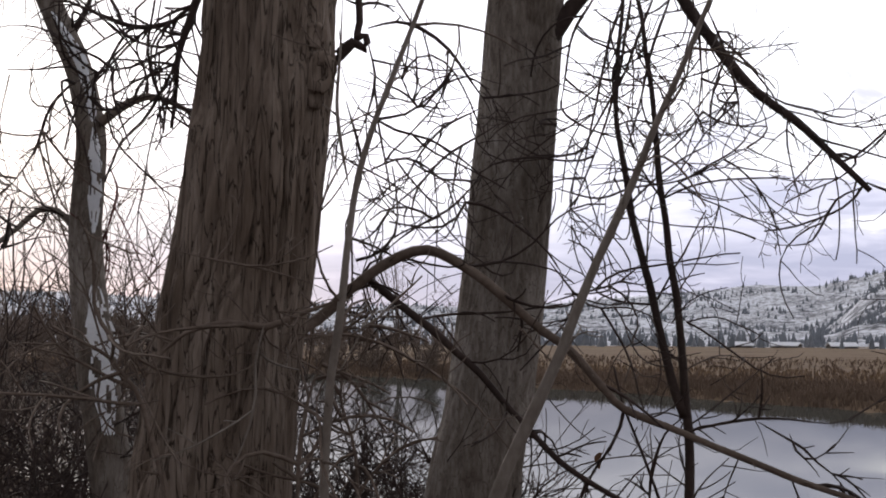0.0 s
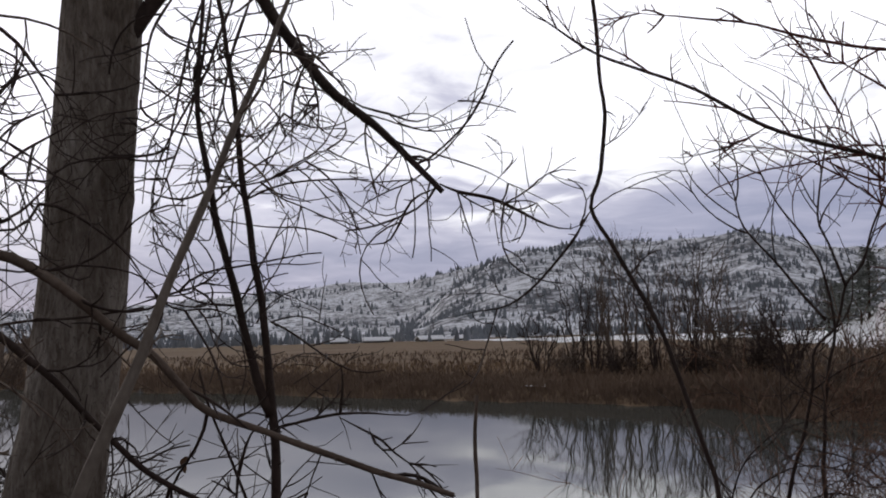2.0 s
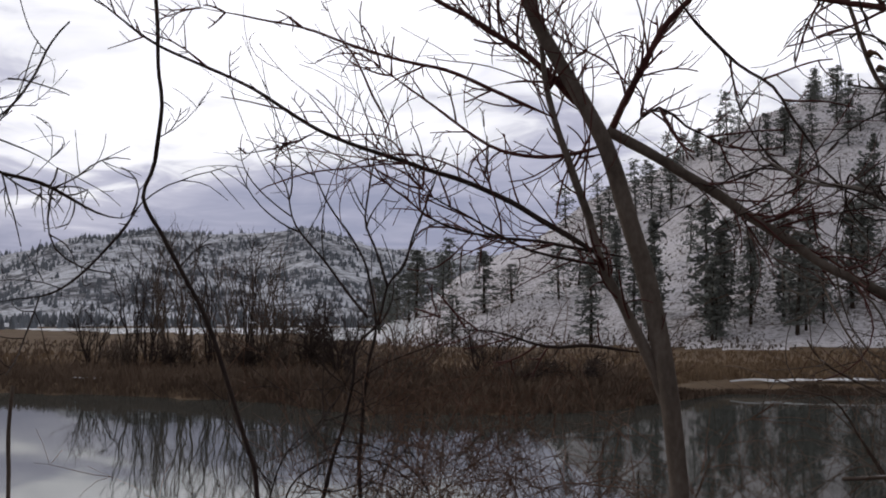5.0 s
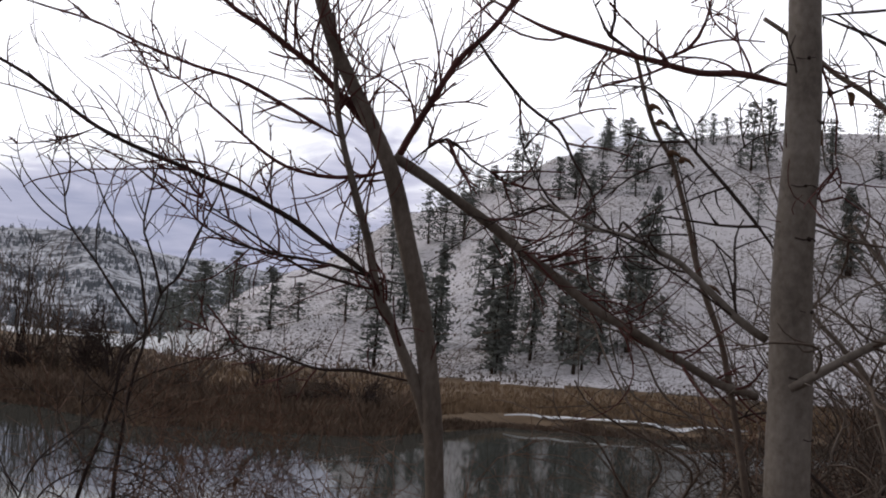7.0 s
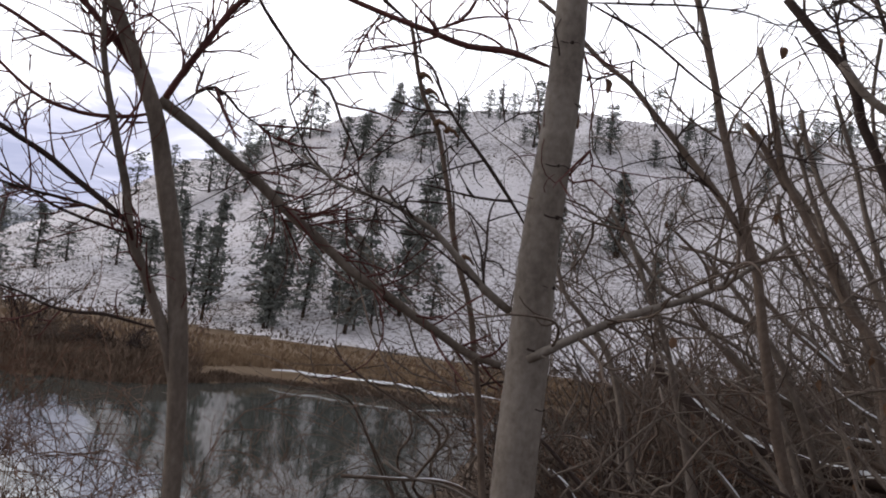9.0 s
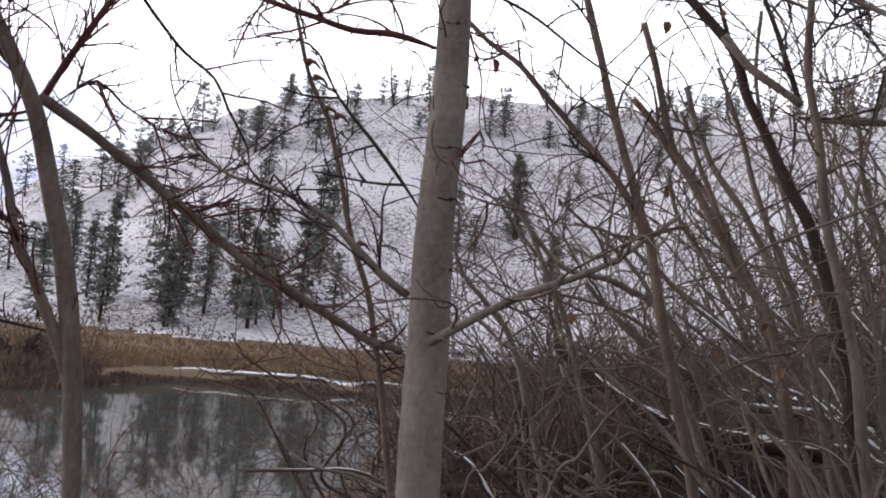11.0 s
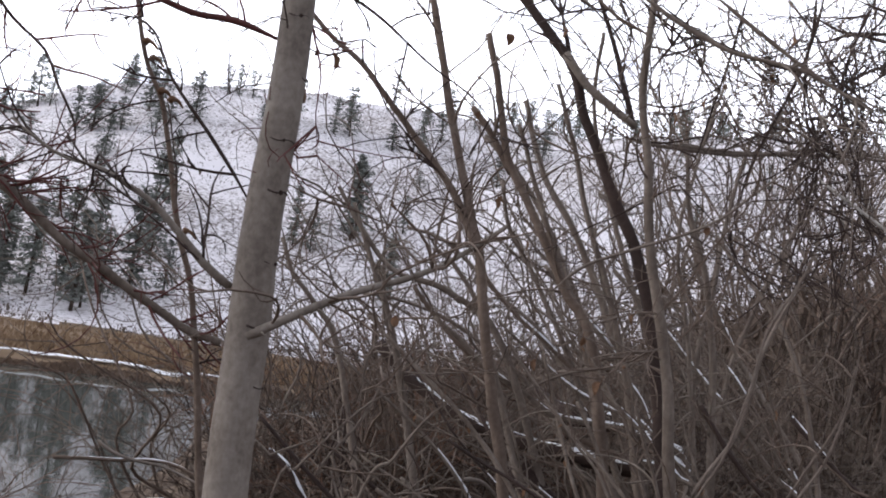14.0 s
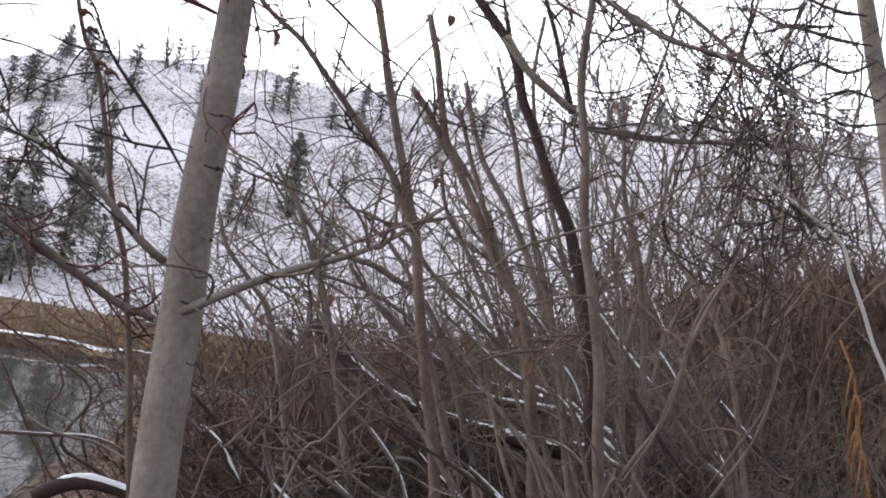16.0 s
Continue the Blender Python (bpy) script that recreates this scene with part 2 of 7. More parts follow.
def water_material():
    """Murky water: a soft mirror over a dark body, stronger at grazing sight."""
    m, nt, b = material("creek_water", 0.5, 0.0)
    b.inputs["Base Color"].default_value = (0.056, 0.058, 0.052, 1)
    gloss = nt.nodes.new("ShaderNodeBsdfGlossy")
    gloss.inputs["Color"].default_value = (0.95, 0.96, 0.94, 1)
    gloss.inputs["Roughness"].default_value = 0.03
    fres = node(nt, "ShaderNodeFresnel", IOR=1.33)
    mixer = nt.nodes.new("ShaderNodeMixShader")
    nt.links.new(math_node(nt, "ADD", math_node(nt, "MULTIPLY", fres.outputs[0], 0.34), 0.02), mixer.inputs[0])
    nt.links.new(b.outputs[0], mixer.inputs[1])
    nt.links.new(gloss.outputs[0], mixer.inputs[2])
    nt.links.new(mixer.outputs[0], nt.nodes["Material Output"].inputs[0])
    a = noise_of(nt, 0.9, 3, 0.5, (1, 0.35, 1), 0.2, "World")
    f = noise_of(nt, 5.0, 2, 0.5, (1, 0.5, 1), 0.0, "World")
    n = node(nt, "ShaderNodeBump", Strength=0.022, Distance=0.05)
    nt.links.new(math_node(nt, "ADD", a, math_node(nt, "MULTIPLY", f, 0.12)), n.inputs["Height"])
    nt.links.new(n.outputs[0], gloss.inputs["Normal"])
    return m


MAT["water"] = water_material()


# ---------------------------------------------------------------- mesh helpers
class Shape:
    """Collects verts and faces for one mesh."""

    def __init__(self):
        self.v, self.f, self.m = [], [], []

    def face(self, *idx, mat=0):
        self.f.append(idx)
        self.m.append(mat)

    def tube(self, pts, r0, r1, sides=6, power=1.0, wobble=0.0, tip=True, fine=False):
        """A tapered round stem along a line of points."""
        n = len(pts)
        ref = Vector((0.31, 0.17, 0.93)).normalized()
        base = len(self.v)
        for i, p in enumerate(pts):
            d = (pts[min(i + 1, n - 1)] - pts[max(i - 1, 0)])
            d = d.normalized() if d.length > 1e-9 else Vector((0, 0, 1))
            u = d.cross(ref)
            if u.length < 0.05:
                u = d.cross(Vector((1, 0, 0)))
            u.normalize()
            w = d.cross(u)
            r = r0 + (r1 - r0) * (i / max(n - 1, 1)) ** power
            if fine:
                r *= min(1.0, 0.3 + 0.2 * i, 0.2 + 0.13 * (n - 1 - i))
            if wobble:
                r *= 1 + wobble * noise.noise(p * 7.0)
            for k in range(sides):
                a = 2 * math.pi * k / sides
                self.v.append(p + (u * math.cos(a) + w * math.sin(a)) * r)
        for i in range(n - 1):
            for k in range(sides):
                k2 = (k + 1) % sides
                a, b = base + i * sides, base + (i + 1) * sides
                self.face(a + k, a + k2, b + k2, b + k)
        if tip:
            self.face(*(base + (n - 1) * sides + k for k in range(sides)))
            self.face(*(base + k for k in reversed(range(sides))))
        return self

    def mesh(self, name, mats, smooth=True):
        me = bpy.data.meshes.new(name)
        me.from_pydata([tuple(q) for q in self.v], [], self.f)
        for q in mats if isinstance(mats, (list, tuple)) else [mats]:
            me.materials.append(q)
        me.polygons.foreach_set("material_index", self.m)
        me.polygons.foreach_set("use_smooth", [smooth] * len(self.f))
        me.update()
        return me


def part(name, shape, mats, parent=None, label="", smooth=True):
    ob = new(name, shape.mesh(name, mats, smooth))
    if parent is not None:
        ob.parent = parent
    if label:
        tagged(ob, label)
    return ob


def thing(name, at, label, category, group="", kind=""):
    """An Empty at the thing's base; its parts are given in world places and follow it."""
    ob = new(name)
    ob.empty_display_size = 0.1
    if category in ("tree", "shrub", "plant"):
        at = (at[0], at[1], ground_z(at[0], at[1]))
    ob.location = at
    return tagged(ob, label, category, group, kind)


def local(shape, at):
    o = Vector(at)
    shape.v = [q - o for q in shape.v]
    return shape


def spline(points, step=0.06):
    """A smooth line through a few control points (Catmull-Rom)."""
    p = [Vector(q) for q in points]
    if len(p) == 2:
        p = [p[0], p[0].lerp(p[1], 0.5), p[1]]
    p = [p[0] * 2 - p[1], *p, p[-1] * 2 - p[-2]]
    out = []
    for i in range(1, len(p) - 2):
        n = max(2, int((p[i + 1] - p[i]).length / step))
        for k in range(n):
            t = k / n
            out.append(0.5 * ((2 * p[i]) + (p[i + 1] - p[i - 1]) * t + (2 * p[i - 1] - 5 * p[i] + 4 * p[i + 1] - p[i + 2]) * t * t
                              + (3 * p[i] - p[i - 1] - 3 * p[i + 1] + p[i + 2]) * t ** 3))
    out.append(p[-2])
    return out


# ---------------------------------------------------------------- ground, one sheet to the horizon
def smooth01(x):
    x = np.clip(x, 0, 1)
    return x * x * (3 - 2 * x)


def near_shore(az):
    return np.interp(az, [-48, -25, -13, -5, 45, 55, 62, 72], [44, 26, 15, 8.5, 8.5, 11, 20, 56])


def far_shore(az):
    return np.interp(az, [-48, -20, -5, 5, 14, 20, 28, 34, 44, 47, 50, 60, 72], [60, 95, 95, 70, 56, 50, 44.5, 37, 37.5, 42.5, 48, 48.5, 56])


def hill_foot(az):
    return np.interp(az, [32, 37, 44, 50, 60, 90, 130], [150, 118, 118, 108, 110, 110, 120])


def hill_sight(az):
    """How high the near hill's ridge stands, in degrees."""
    return np.interp(az, [34.5, 36, 38, 41, 43, 45, 48, 51.5, 54, 57, 62, 70, 80, 90, 120, 140],
                     [0, 0.4, 2.0, 3.2, 4.6, 5.9, 7.2, 8.7, 9.6, 10.1, 10.5, 10.5, 11.2, 11.8, 9, 0])


def mid_sight(az):
    return np.interp(az, [16, 18, 19.9, 21.5, 24.5, 29, 31.5, 33.5, 37, 45, 60], [0, 2.0, 3.2, 3.7, 4.0, 3.8, 4.1, 3.4, 2.6, 2.0, 0])


def range_sight(az):
    return np.interp(az, [-90, -40, -15, 0, 5, 10, 15, 18, 30, 90], [0.6, 2.2, 1.9, 1.4, 1.5, 2.1, 2.45, 2.5, 3.0, 1.0])


def bank_sight(az):
    """How high the earth bank behind the thicket stands, in degrees."""
    return np.interp(az, [58, 60.5, 66, 69, 74, 79, 86, 96, 120], [-8, -5.6, -3.8, -3.0, -2.2, -0.6, 3.0, 5.2, 3.0])


def ground_height(x, y):
    az = np.degrees(np.arctan2(x, y))
    r = np.hypot(x, y)
    rn, rf = near_shore(az), far_shore(az)
    inside = (az > -48) & (az < 72)
    wob = 0.5 * np.sin(az * 0.9) + 0.35 * np.sin(az * 2.3 + 1)
    wet = np.where(inside, np.minimum(r - rn - wob * 0.6, rf + wob - r), -9)
    bank = np.where(r < (rn + rf) / 2, 0.95, 0.38)
    z = np.where(wet > 0, -0.6 * smooth01(wet / 1.5), bank * smooth01(-wet / 2.6))
    z = z + np.where(wet < 0, 0.05 * np.sin(x * 1.7) * np.cos(y * 1.3), 0)
    # the near bank climbs behind the thicket and falls off again towards the creek
    crest = np.maximum(2.6 + 12.0 * np.tan(np.radians(bank_sight(az))) - 0.95, 0)
    crest = np.where((az > 58) & (az < 170), crest, 0) * np.clip((170 - az) / 40, 0, 1)
    z = z + crest * smooth01((r - 7.0) / 5.0) * (1 - smooth01((r - 13.0) / 11.0))
    foot = hill_foot(az)
    top = np.tan(np.radians(hill_sight(az))) * (foot + 100) + 2.0
    t = np.clip((r - foot) / 100, 0, 1)
    rise = np.where(hill_sight(az) > 0, top * (0.25 * t + 0.75 * smooth01(t)), 0)
    back = np.clip((r - foot - 100) / 250, 0, 1)
    z = z + rise * (1 - 0.85 * smooth01(back))
    for sight, start, deep in ((mid_sight, 650, 480), (range_sight, 1500, 1200)):
        top = np.tan(np.radians(sight(az))) * (start + deep)
        t = np.clip((r - start) / deep, 0, 1)
        b = np.clip((r - start - deep) / 400, 0, 1)
        z = z + top * (0.55 * t + 0.45 * smooth01(t)) * (1 - 0.6 * smooth01(b))
    return z


def roughness(x, y):
    """Gullies and knolls of the hills."""
    az = np.degrees(np.arctan2(x, y))
    r = np.hypot(x, y)
    out = np.zeros_like(x)
    near = smooth01((r - hill_foot(az) - 3) / 25) * (hill_sight(az) > 0) * (r < 400)
    mid = smooth01((r - 660) / 120) * (mid_sight(az) > 0) * (r < 1400)
    far = smooth01((r - 1550) / 200)
    for i in range(len(x)):
        if near[i] > 0:
            out[i] += near[i] * 2.0 * noise.fractal(Vector((x[i] / 22, y[i] / 22, 0.3)), 1.0, 2.0, 4)
        if mid[i] > 0:
            out[i] += mid[i] * 9 * noise.fractal(Vector((x[i] / 130, y[i] / 130, 4)), 0.9, 2.0, 5)
        if far[i] > 0:
            out[i] += far[i] * 16 * noise.fractal(Vector((x[i] / 320, y[i] / 320, 9)), 0.9, 2.0, 5)
    return out


def ground_z(x, y):
    return float(ground_height(np.array([x]), np.array([y]))[0] + roughness(np.array([x]), np.array([y]))[0])


def build_ground():
    az = np.concatenate([np.arange(-180, -30, 5.0), np.arange(-30, 96, 0.4), np.arange(96, 180, 4.0)])
    r = np.concatenate([[0.0], np.linspace(0.8, 14, 24), np.geomspace(15, 100, 46), np.arange(103, 225, 2.6),
                        np.linspace(230, 640, 14), np.linspace(660, 1140, 30), np.linspace(1200, 1500, 4), np.linspace(1540, 2720, 30), [3200, 4600]])
    A, R = np.meshgrid(np.radians(az), r)
    x, y = (np.sin(A) * R).ravel(), (np.cos(A) * R).ravel()
    z = ground_height(x, y) + roughness(x, y)
    na, nr = len(az), len(r)
    i, j = np.meshgrid(np.arange(nr - 1), np.arange(na), indexing="ij")
    j2 = (j + 1) % na
    f = np.stack([i * na + j, (i + 1) * na + j, (i + 1) * na + j2, i * na + j2], -1).reshape(-1, 4)
    cx, cy = x[f].mean(1), y[f].mean(1)
    ca, cr = np.degrees(np.arctan2(cx, cy)), np.hypot(cx, cy)
    inside = (ca > -48) & (ca < 72)
    mat = np.full(len(f), 1)
    mat[(cr < (near_shore(ca) + far_shore(ca)) / 2) & inside | (cr < 20) & ~inside] = 0
    mat[inside & (cr > near_shore(ca) + 1) & (cr < far_shore(ca) - 1)] = 2
    mat[(hill_sight(ca) > 0) & (cr > hill_foot(ca) + 1)] = 3
    mat[(ca > 55) & (ca < 110) & (cr < 40)] = 0
    mat[(ca > 12) & (ca < 32.2) & (cr > np.interp(ca, [12, 18, 20, 23, 31], [640, 600, 480, 330, 260]) + 25 * np.sin(ca * 2.1)) & (cr < 640)] = 5
    mat[(ca > 32) & (ca < 36.5) & (cr > 165) & (cr < 640)] = 5
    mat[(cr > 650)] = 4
    me = bpy.data.meshes.new("ground")
    me.from_pydata(np.stack([x, y, z], 1).tolist(), [], f.tolist())
    for k in ("litter", "field", "mud", "hillside", "hazed_hillside", "snow"):
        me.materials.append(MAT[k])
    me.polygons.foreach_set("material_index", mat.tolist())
    me.polygons.foreach_set("use_smooth", [True] * len(f))
    me.update()
    tagged(new("ground", me), "brown marsh ground rising to thinly snow-covered hills", "ground", kind="structure")


build_ground()


def build_water():
    s = Shape()
    az = np.arange(-48, 72.1, 2.0)
    for a in az:
        h = heading(a)
        for r in np.linspace(max(near_shore(a) - 2, 1), far_shore(a) + 3, 8):
            s.v.append(Vector((h.x * r, h.y * r, 0.0)))
    for i in range(len(az) - 1):
        for k in range(7):
            a = i * 8 + k
            s.face(a, a + 1, a + 9, a + 8)
    ob = part("water", s, MAT["water"])
    tagged(ob, "still dark creek water mirroring the sky and banks", "water", kind="structure")


build_water()

# ---------------------------------------------------------------- growing wood
def trunk_shape(points, radii, sides=40, furrow=0.0, scale=9.0, step=0.03, lumps=0.03):
    """A trunk with a radius at each control point and bark ridges that run along it."""
    line = spline(points, step)
    n = len(line)
    pos = np.linspace(0, 1, len(radii))
    s = Shape()
    for i, p in enumerate(line):
        d = (line[min(i + 1, n - 1)] - line[max(i - 1, 0)]).normalized()
        u = d.cross(Vector((0.0, 1.0, 0.12))).normalized()
        w = d.cross(u)
        r = float(np.interp(i / (n - 1), pos, radii))
        for k in range(sides):
            a = 2 * math.pi * k / sides
            q = u * math.cos(a) + w * math.sin(a)
            if furrow:
                c = Vector((q.x * r * scale * 2.2, q.y * r * scale * 2.2, p.z * scale * 0.26))
                c += noise.noise_vector(c * 0.6) * 0.5
                ridge = 1 - math.exp(-(noise.noise(c) / 0.13) ** 2)
                ridge += 0.35 * noise.noise(c * 2.3) - 0.45 * math.exp(-(noise.noise(c * 1.7 + Vector((9, 4, 1))) / 0.08) ** 2)
                lump = noise.noise(Vector((q.x * 2, q.y * 2, p.z * 1.6)))
                rr = r + furrow * (ridge - 0.5) + 0.05 * r * lump
            else:
                rr = r * (1 + lumps * noise.noise(Vector((q.x * 2, q.y * 2, p.z * 3))) + 0.5 * lumps * noise.noise(Vector((q.x * 6, q.y * 6, p.z * 19))))
            s.v.append(p + q * rr)
    for i in range(n - 1):
        for k in range(sides):
            k2 = (k + 1) % sides
            s.face(i * sides + k, i * sides + k2, (i + 1) * sides + k2, (i + 1) * sides + k)
    s.face(*((n - 1) * sides + k for k in range(sides)))
    return s


def grow(s, start, way, length, r, rng, level=1, droop=0.0, curl=0.35, fork=3, sides=4, keep=0.55):
    """One twig that wanders, thins and forks; droop > 0 lets it hang, < 0 lets it reach up."""
    if sides == 3:
        n = min(max(3, int(length / 0.08)), 6) if level else min(max(2, int(length / 0.09)), 3)
    else:
        n = min(max(5, int(length / 0.05)), 12) if level else min(max(4, int(length / 0.04)), 6)
    step = length / n
    d, p = way.normalized(), start.copy()
    pts = [p.copy()]
    bend = Vector((rng.gauss(0, 1), rng.gauss(0, 1), rng.gauss(0, 1))) * curl
    for i in range(n):
        bend = bend * 0.93 + Vector((rng.gauss(0, curl), rng.gauss(0, curl), rng.gauss(0, curl))) * 0.55
        d = d + bend * step * ((3.2 if level else 5.0) if sides == 3 else (4.6 if level else 8.0))
        d.z -= droop * step * 3.0
        d.normalize()
        p = p + d * step
        pts.append(p.copy())
    s.tube(pts, r, max(r * 0.55, 0.0012), sides, 1.0, 0.0, False)
    if level > 0:
        for _ in range(rng.randint(max(1, fork - 1), fork + 1)):
            i = rng.randint(1, n - 1)
            ax = (pts[i + 1] - pts[i]).normalized()
            side = ax.orthogonal()
            side.rotate(Matrix.Rotation(rng.uniform(0, 6.28), 3, ax))
            a = rng.uniform(0.5, 1.1)
            grow(s, pts[i], ax * math.cos(a) + side * math.sin(a), length * keep * rng.uniform(0.45, 1.1), max(r * 0.74 * (1 - 0.35 * i / n), 0.0013), rng,
                 level - 1, droop, curl, fork, sides, keep)


def twigs_along(s, line, count, length, r, rng, level=1, droop=0.0, curl=0.35, fork=3, lean=0.9, start=0.1, up=0.0, sides=4):
    n = len(line)
    for _ in range(count):
        i = min(n - 2, int(n * rng.uniform(start, 0.99)))
        ax = (line[i + 1] - line[i]).normalized()
        side = ax.orthogonal()
        side.rotate(Matrix.Rotation(rng.uniform(0, 6.28), 3, ax))
        a = lean * rng.uniform(0.6, 1.35)
        way = ax * math.cos(a) + side * math.sin(a)
        way.z += up
        grow(s, line[i], way, length * rng.uniform(0.4, 1.25), r * rng.uniform(0.6, 1.2), rng, level, droop, curl, fork, sides)


def rooted(points):
    """Carries a stem's line on down into the soil."""
    p, q = Vector(points[0]), Vector(points[1])
    floor = ground_z(p.x, p.y) - 0.12
    if p.z > floor + 0.05:
        d = (p - q).normalized()
        foot = Vector((p.x + d.x * 0.35 * (p.z - floor), p.y + d.y * 0.35 * (p.z - floor), floor))
        return [foot, *points]
    return points


def limb(parent, points, r0, r1, mat, twigs=0, length=0.4, twig_r=0.003, twig_mat=None, level=1, droop=0.0, curl=0.35, fork=3, sides=9,
         name="limb", label="", start=0.1, lean=0.9, up=0.0, knobs=0.12, seed=None):
    """A limb through a few points, with its fine twigs as a part of its own."""
    rng = random.Random(seed if seed is not None else int(abs(points[0][0] * 977 + points[-1][2] * 613) * 10))
    if name in ("stem", "cane") and points[0][2] < 2.2 and points[0][2] == min(q[2] for q in points):
        points = rooted(points)
    line = spline(points, 0.035)
    line = [p + noise.noise_vector(p * 6.0) * 0.006 for p in line]
    s = Shape().tube(line, r0, r1, sides, 0.9, knobs, True, name in ("limb", "branch", "cane") and r0 < 0.013)
    # leaf scars and short spurs along the wood
    for _ in range(int(len(line) / 7)):
        i = rng.randint(1, len(line) - 2)
        ax = (line[i + 1] - line[i]).normalized()
        side = ax.orthogonal()
        side.rotate(Matrix.Rotation(rng.uniform(0, 6.28), 3, ax))
        rr = r0 + (r1 - r0) * i / len(line)
        s.tube([line[i], line[i] + (side + ax * 0.6) * (rr + rng.uniform(0.008, 0.03))], min(rr * 0.6, 0.004), 0.0012, 4)
    at = parent.location
    ob = part(name, local(s, at), MAT[mat], parent, label)
    if twigs:
        t = Shape()
        twigs_along(t, line, max(2, int(twigs * 0.52)), length * 1.2, twig_r * 1.75, rng, level, droop, curl * 1.8, fork if level < 2 else 2, lean, start, up)
        tagged(part("twig_spray", local(t, at), MAT[twig_mat or mat], ob), kind="stuff")
    return line


def trunk(parent, points, radii, mat, **kw):
    full = rooted(points)
    if len(full) > len(points):
        points, radii = full, [radii[0] * 1.25, *radii]
    return part("trunk", local(trunk_shape(points, radii, **kw), parent.location), MAT[mat], parent)


def snow_on(parent, line, width, thick, rng, gaps=0.35, name="snow_cap"):
    """Broken ridges of snow that lie along the top of a stem, each a piece of its own."""
    run = []
    for p in line + [None]:
        if p is None or noise.noise(p * 3.1 + Vector((rng.random() * 0.01, 5, 2))) < -0.5 + gaps:
            n = len(run)
            if n > 4:
                s = Shape()
                for i, q in enumerate(run):
                    d = run[min(i + 1, n - 1)] - run[max(i - 1, 0)]
                    w = d.cross(Vector((0, 0, 1))).normalized()
                    k = math.sin(math.pi * (i + 0.3) / (n - 0.4)) ** 0.5 * (1 + 0.5 * noise.noise(q * 17))
                    for a in (-1.0, -0.55, 0.0, 0.55, 1.0):
                        s.v.append(q + w * width * a * k * (1 + 0.3 * noise.noise(q * 23)) + Vector((0, 0, thick * k * (1 - a * a) + width * 0.55 * (1 - 0.7 * a * a))))
                for i in range(n - 1):
                    for c in range(4):
                        a = i * 5 + c
                        s.face(a, a + 1, a + 6, a + 5)
                part(name, local(s, parent.location), MAT["snow"], parent, "thin broken ridge of old snow")
            run = []
        else:
            run.append(p)


def dry_leaf(parent, at, size, rng, mat="dead_leaf"):
    """A curled dead leaf on its stalk."""
    s = Shape()
    yaw, tilt = rng.uniform(0, 6.28), rng.uniform(-0.5, 0.5)
    m = Matrix.Translation(Vector(at)) @ Matrix.Rotation(yaw, 4, "Z") @ Matrix.Rotation(tilt, 4, "X")
    rows, cols = 7, 5
    for i in range(rows):
        t = i / (rows - 1)
        w = 0.36 * math.sin(math.pi * (0.06 + 0.9 * t) ** 0.8)
        for k in range(cols):
            a = (k / (cols - 1) - 0.5) * 2
            s.v.append(m @ Vector((a * w * size, (a * a * 0.22 + 0.15 * math.sin(t * 5)) * size * 0.8, -t * size)))
    for i in range(rows - 1):
        for k in range(cols - 1):
            a = i * cols + k
            s.face(a, a + 1, a + cols + 1, a + cols)
    s.tube([m @ Vector((0, 0, 0)), m @ Vector((0.02 * size, 0, 0.35 * size)), m @ Vector((0.0, 0.06 * size, 0.6 * size))], 0.0012, 0.0008, 4)
    part("leaf", local(s, parent.location), MAT[mat], parent, "curled dead brown leaf")


MAT["dead_leaf"] = speckled("dead_leaf", [(0.3, (0.07, 0.040, 0.024)), (0.55, (0.15, 0.085, 0.050)), (0.75, (0.24, 0.15, 0.095))], 20, 160, 0.8, (1, 1, 1), 0.2, 0.001)
MAT["orange_leaf"] = speckled("dry_orange_leaf", [(0.3, (0.14, 0.062, 0.020)), (0.55, (0.25, 0.125, 0.045)), (0.75, (0.34, 0.20, 0.09))], 12, 90, 0.8, (1, 1, 1), 0.2, 0.001)

# ---------------------------------------------------------------- the cottonwoods and stems at the start of the walk
big = thing("cottonwood", (-0.35, 3.55, 0.9), "thick cottonwood trunk with deeply furrowed brown bark", "tree", "bank trees")
trunk(big, [(-0.53, 3.50, 1.53), (-0.51, 3.51, 2.16), (-0.47, 3.52, 2.59), (-0.43, 3.52, 2.85), (-0.41, 3.52, 3.07), (-0.38, 3.53, 3.39), (-0.37, 3.53, 3.74)], [0.33, 0.275, 0.222, 0.200, 0.19, 0.183, 0.177], "furrowed", sides=210, furrow=0.018, scale=8, step=0.013)
limb(big, [(-0.36, 3.48, 2.58), (-0.25, 3.70, 2.65), (-0.15, 3.70, 2.74), (-0.04, 3.71, 2.82), (0.07, 3.71, 2.86), (0.18, 3.71, 2.81), (0.31, 3.71, 2.71), (0.41, 3.70, 2.62), (0.50, 3.69, 2.56), (0.59, 3.68, 2.45), (0.64, 3.68, 2.40), (0.79, 3.65, 2.34), (0.99, 3.61, 2.26), (1.15, 3.57, 2.20), (1.32, 3.52, 2.14)], 0.019, 0.008, "brown_twig",
     26, 0.32, 0.0032, "dark_twig", 1, 0.1, 0.4, 3, 10, label="long arching branch with a sharp elbow")
limb(big, [(-0.10, 3.76, 2.77), (-0.02, 3.76, 2.71), (0.08, 3.76, 2.63), (0.16, 3.76, 2.56), (0.23, 3.76, 2.50), (0.35, 3.76, 2.36), (0.45, 3.75, 2.26), (0.57, 3.74, 2.17), (0.69, 3.72, 2.11)], 0.013, 0.008, "dark_twig", 16, 0.3, 0.003, None, 1, 0.1, 0.4)
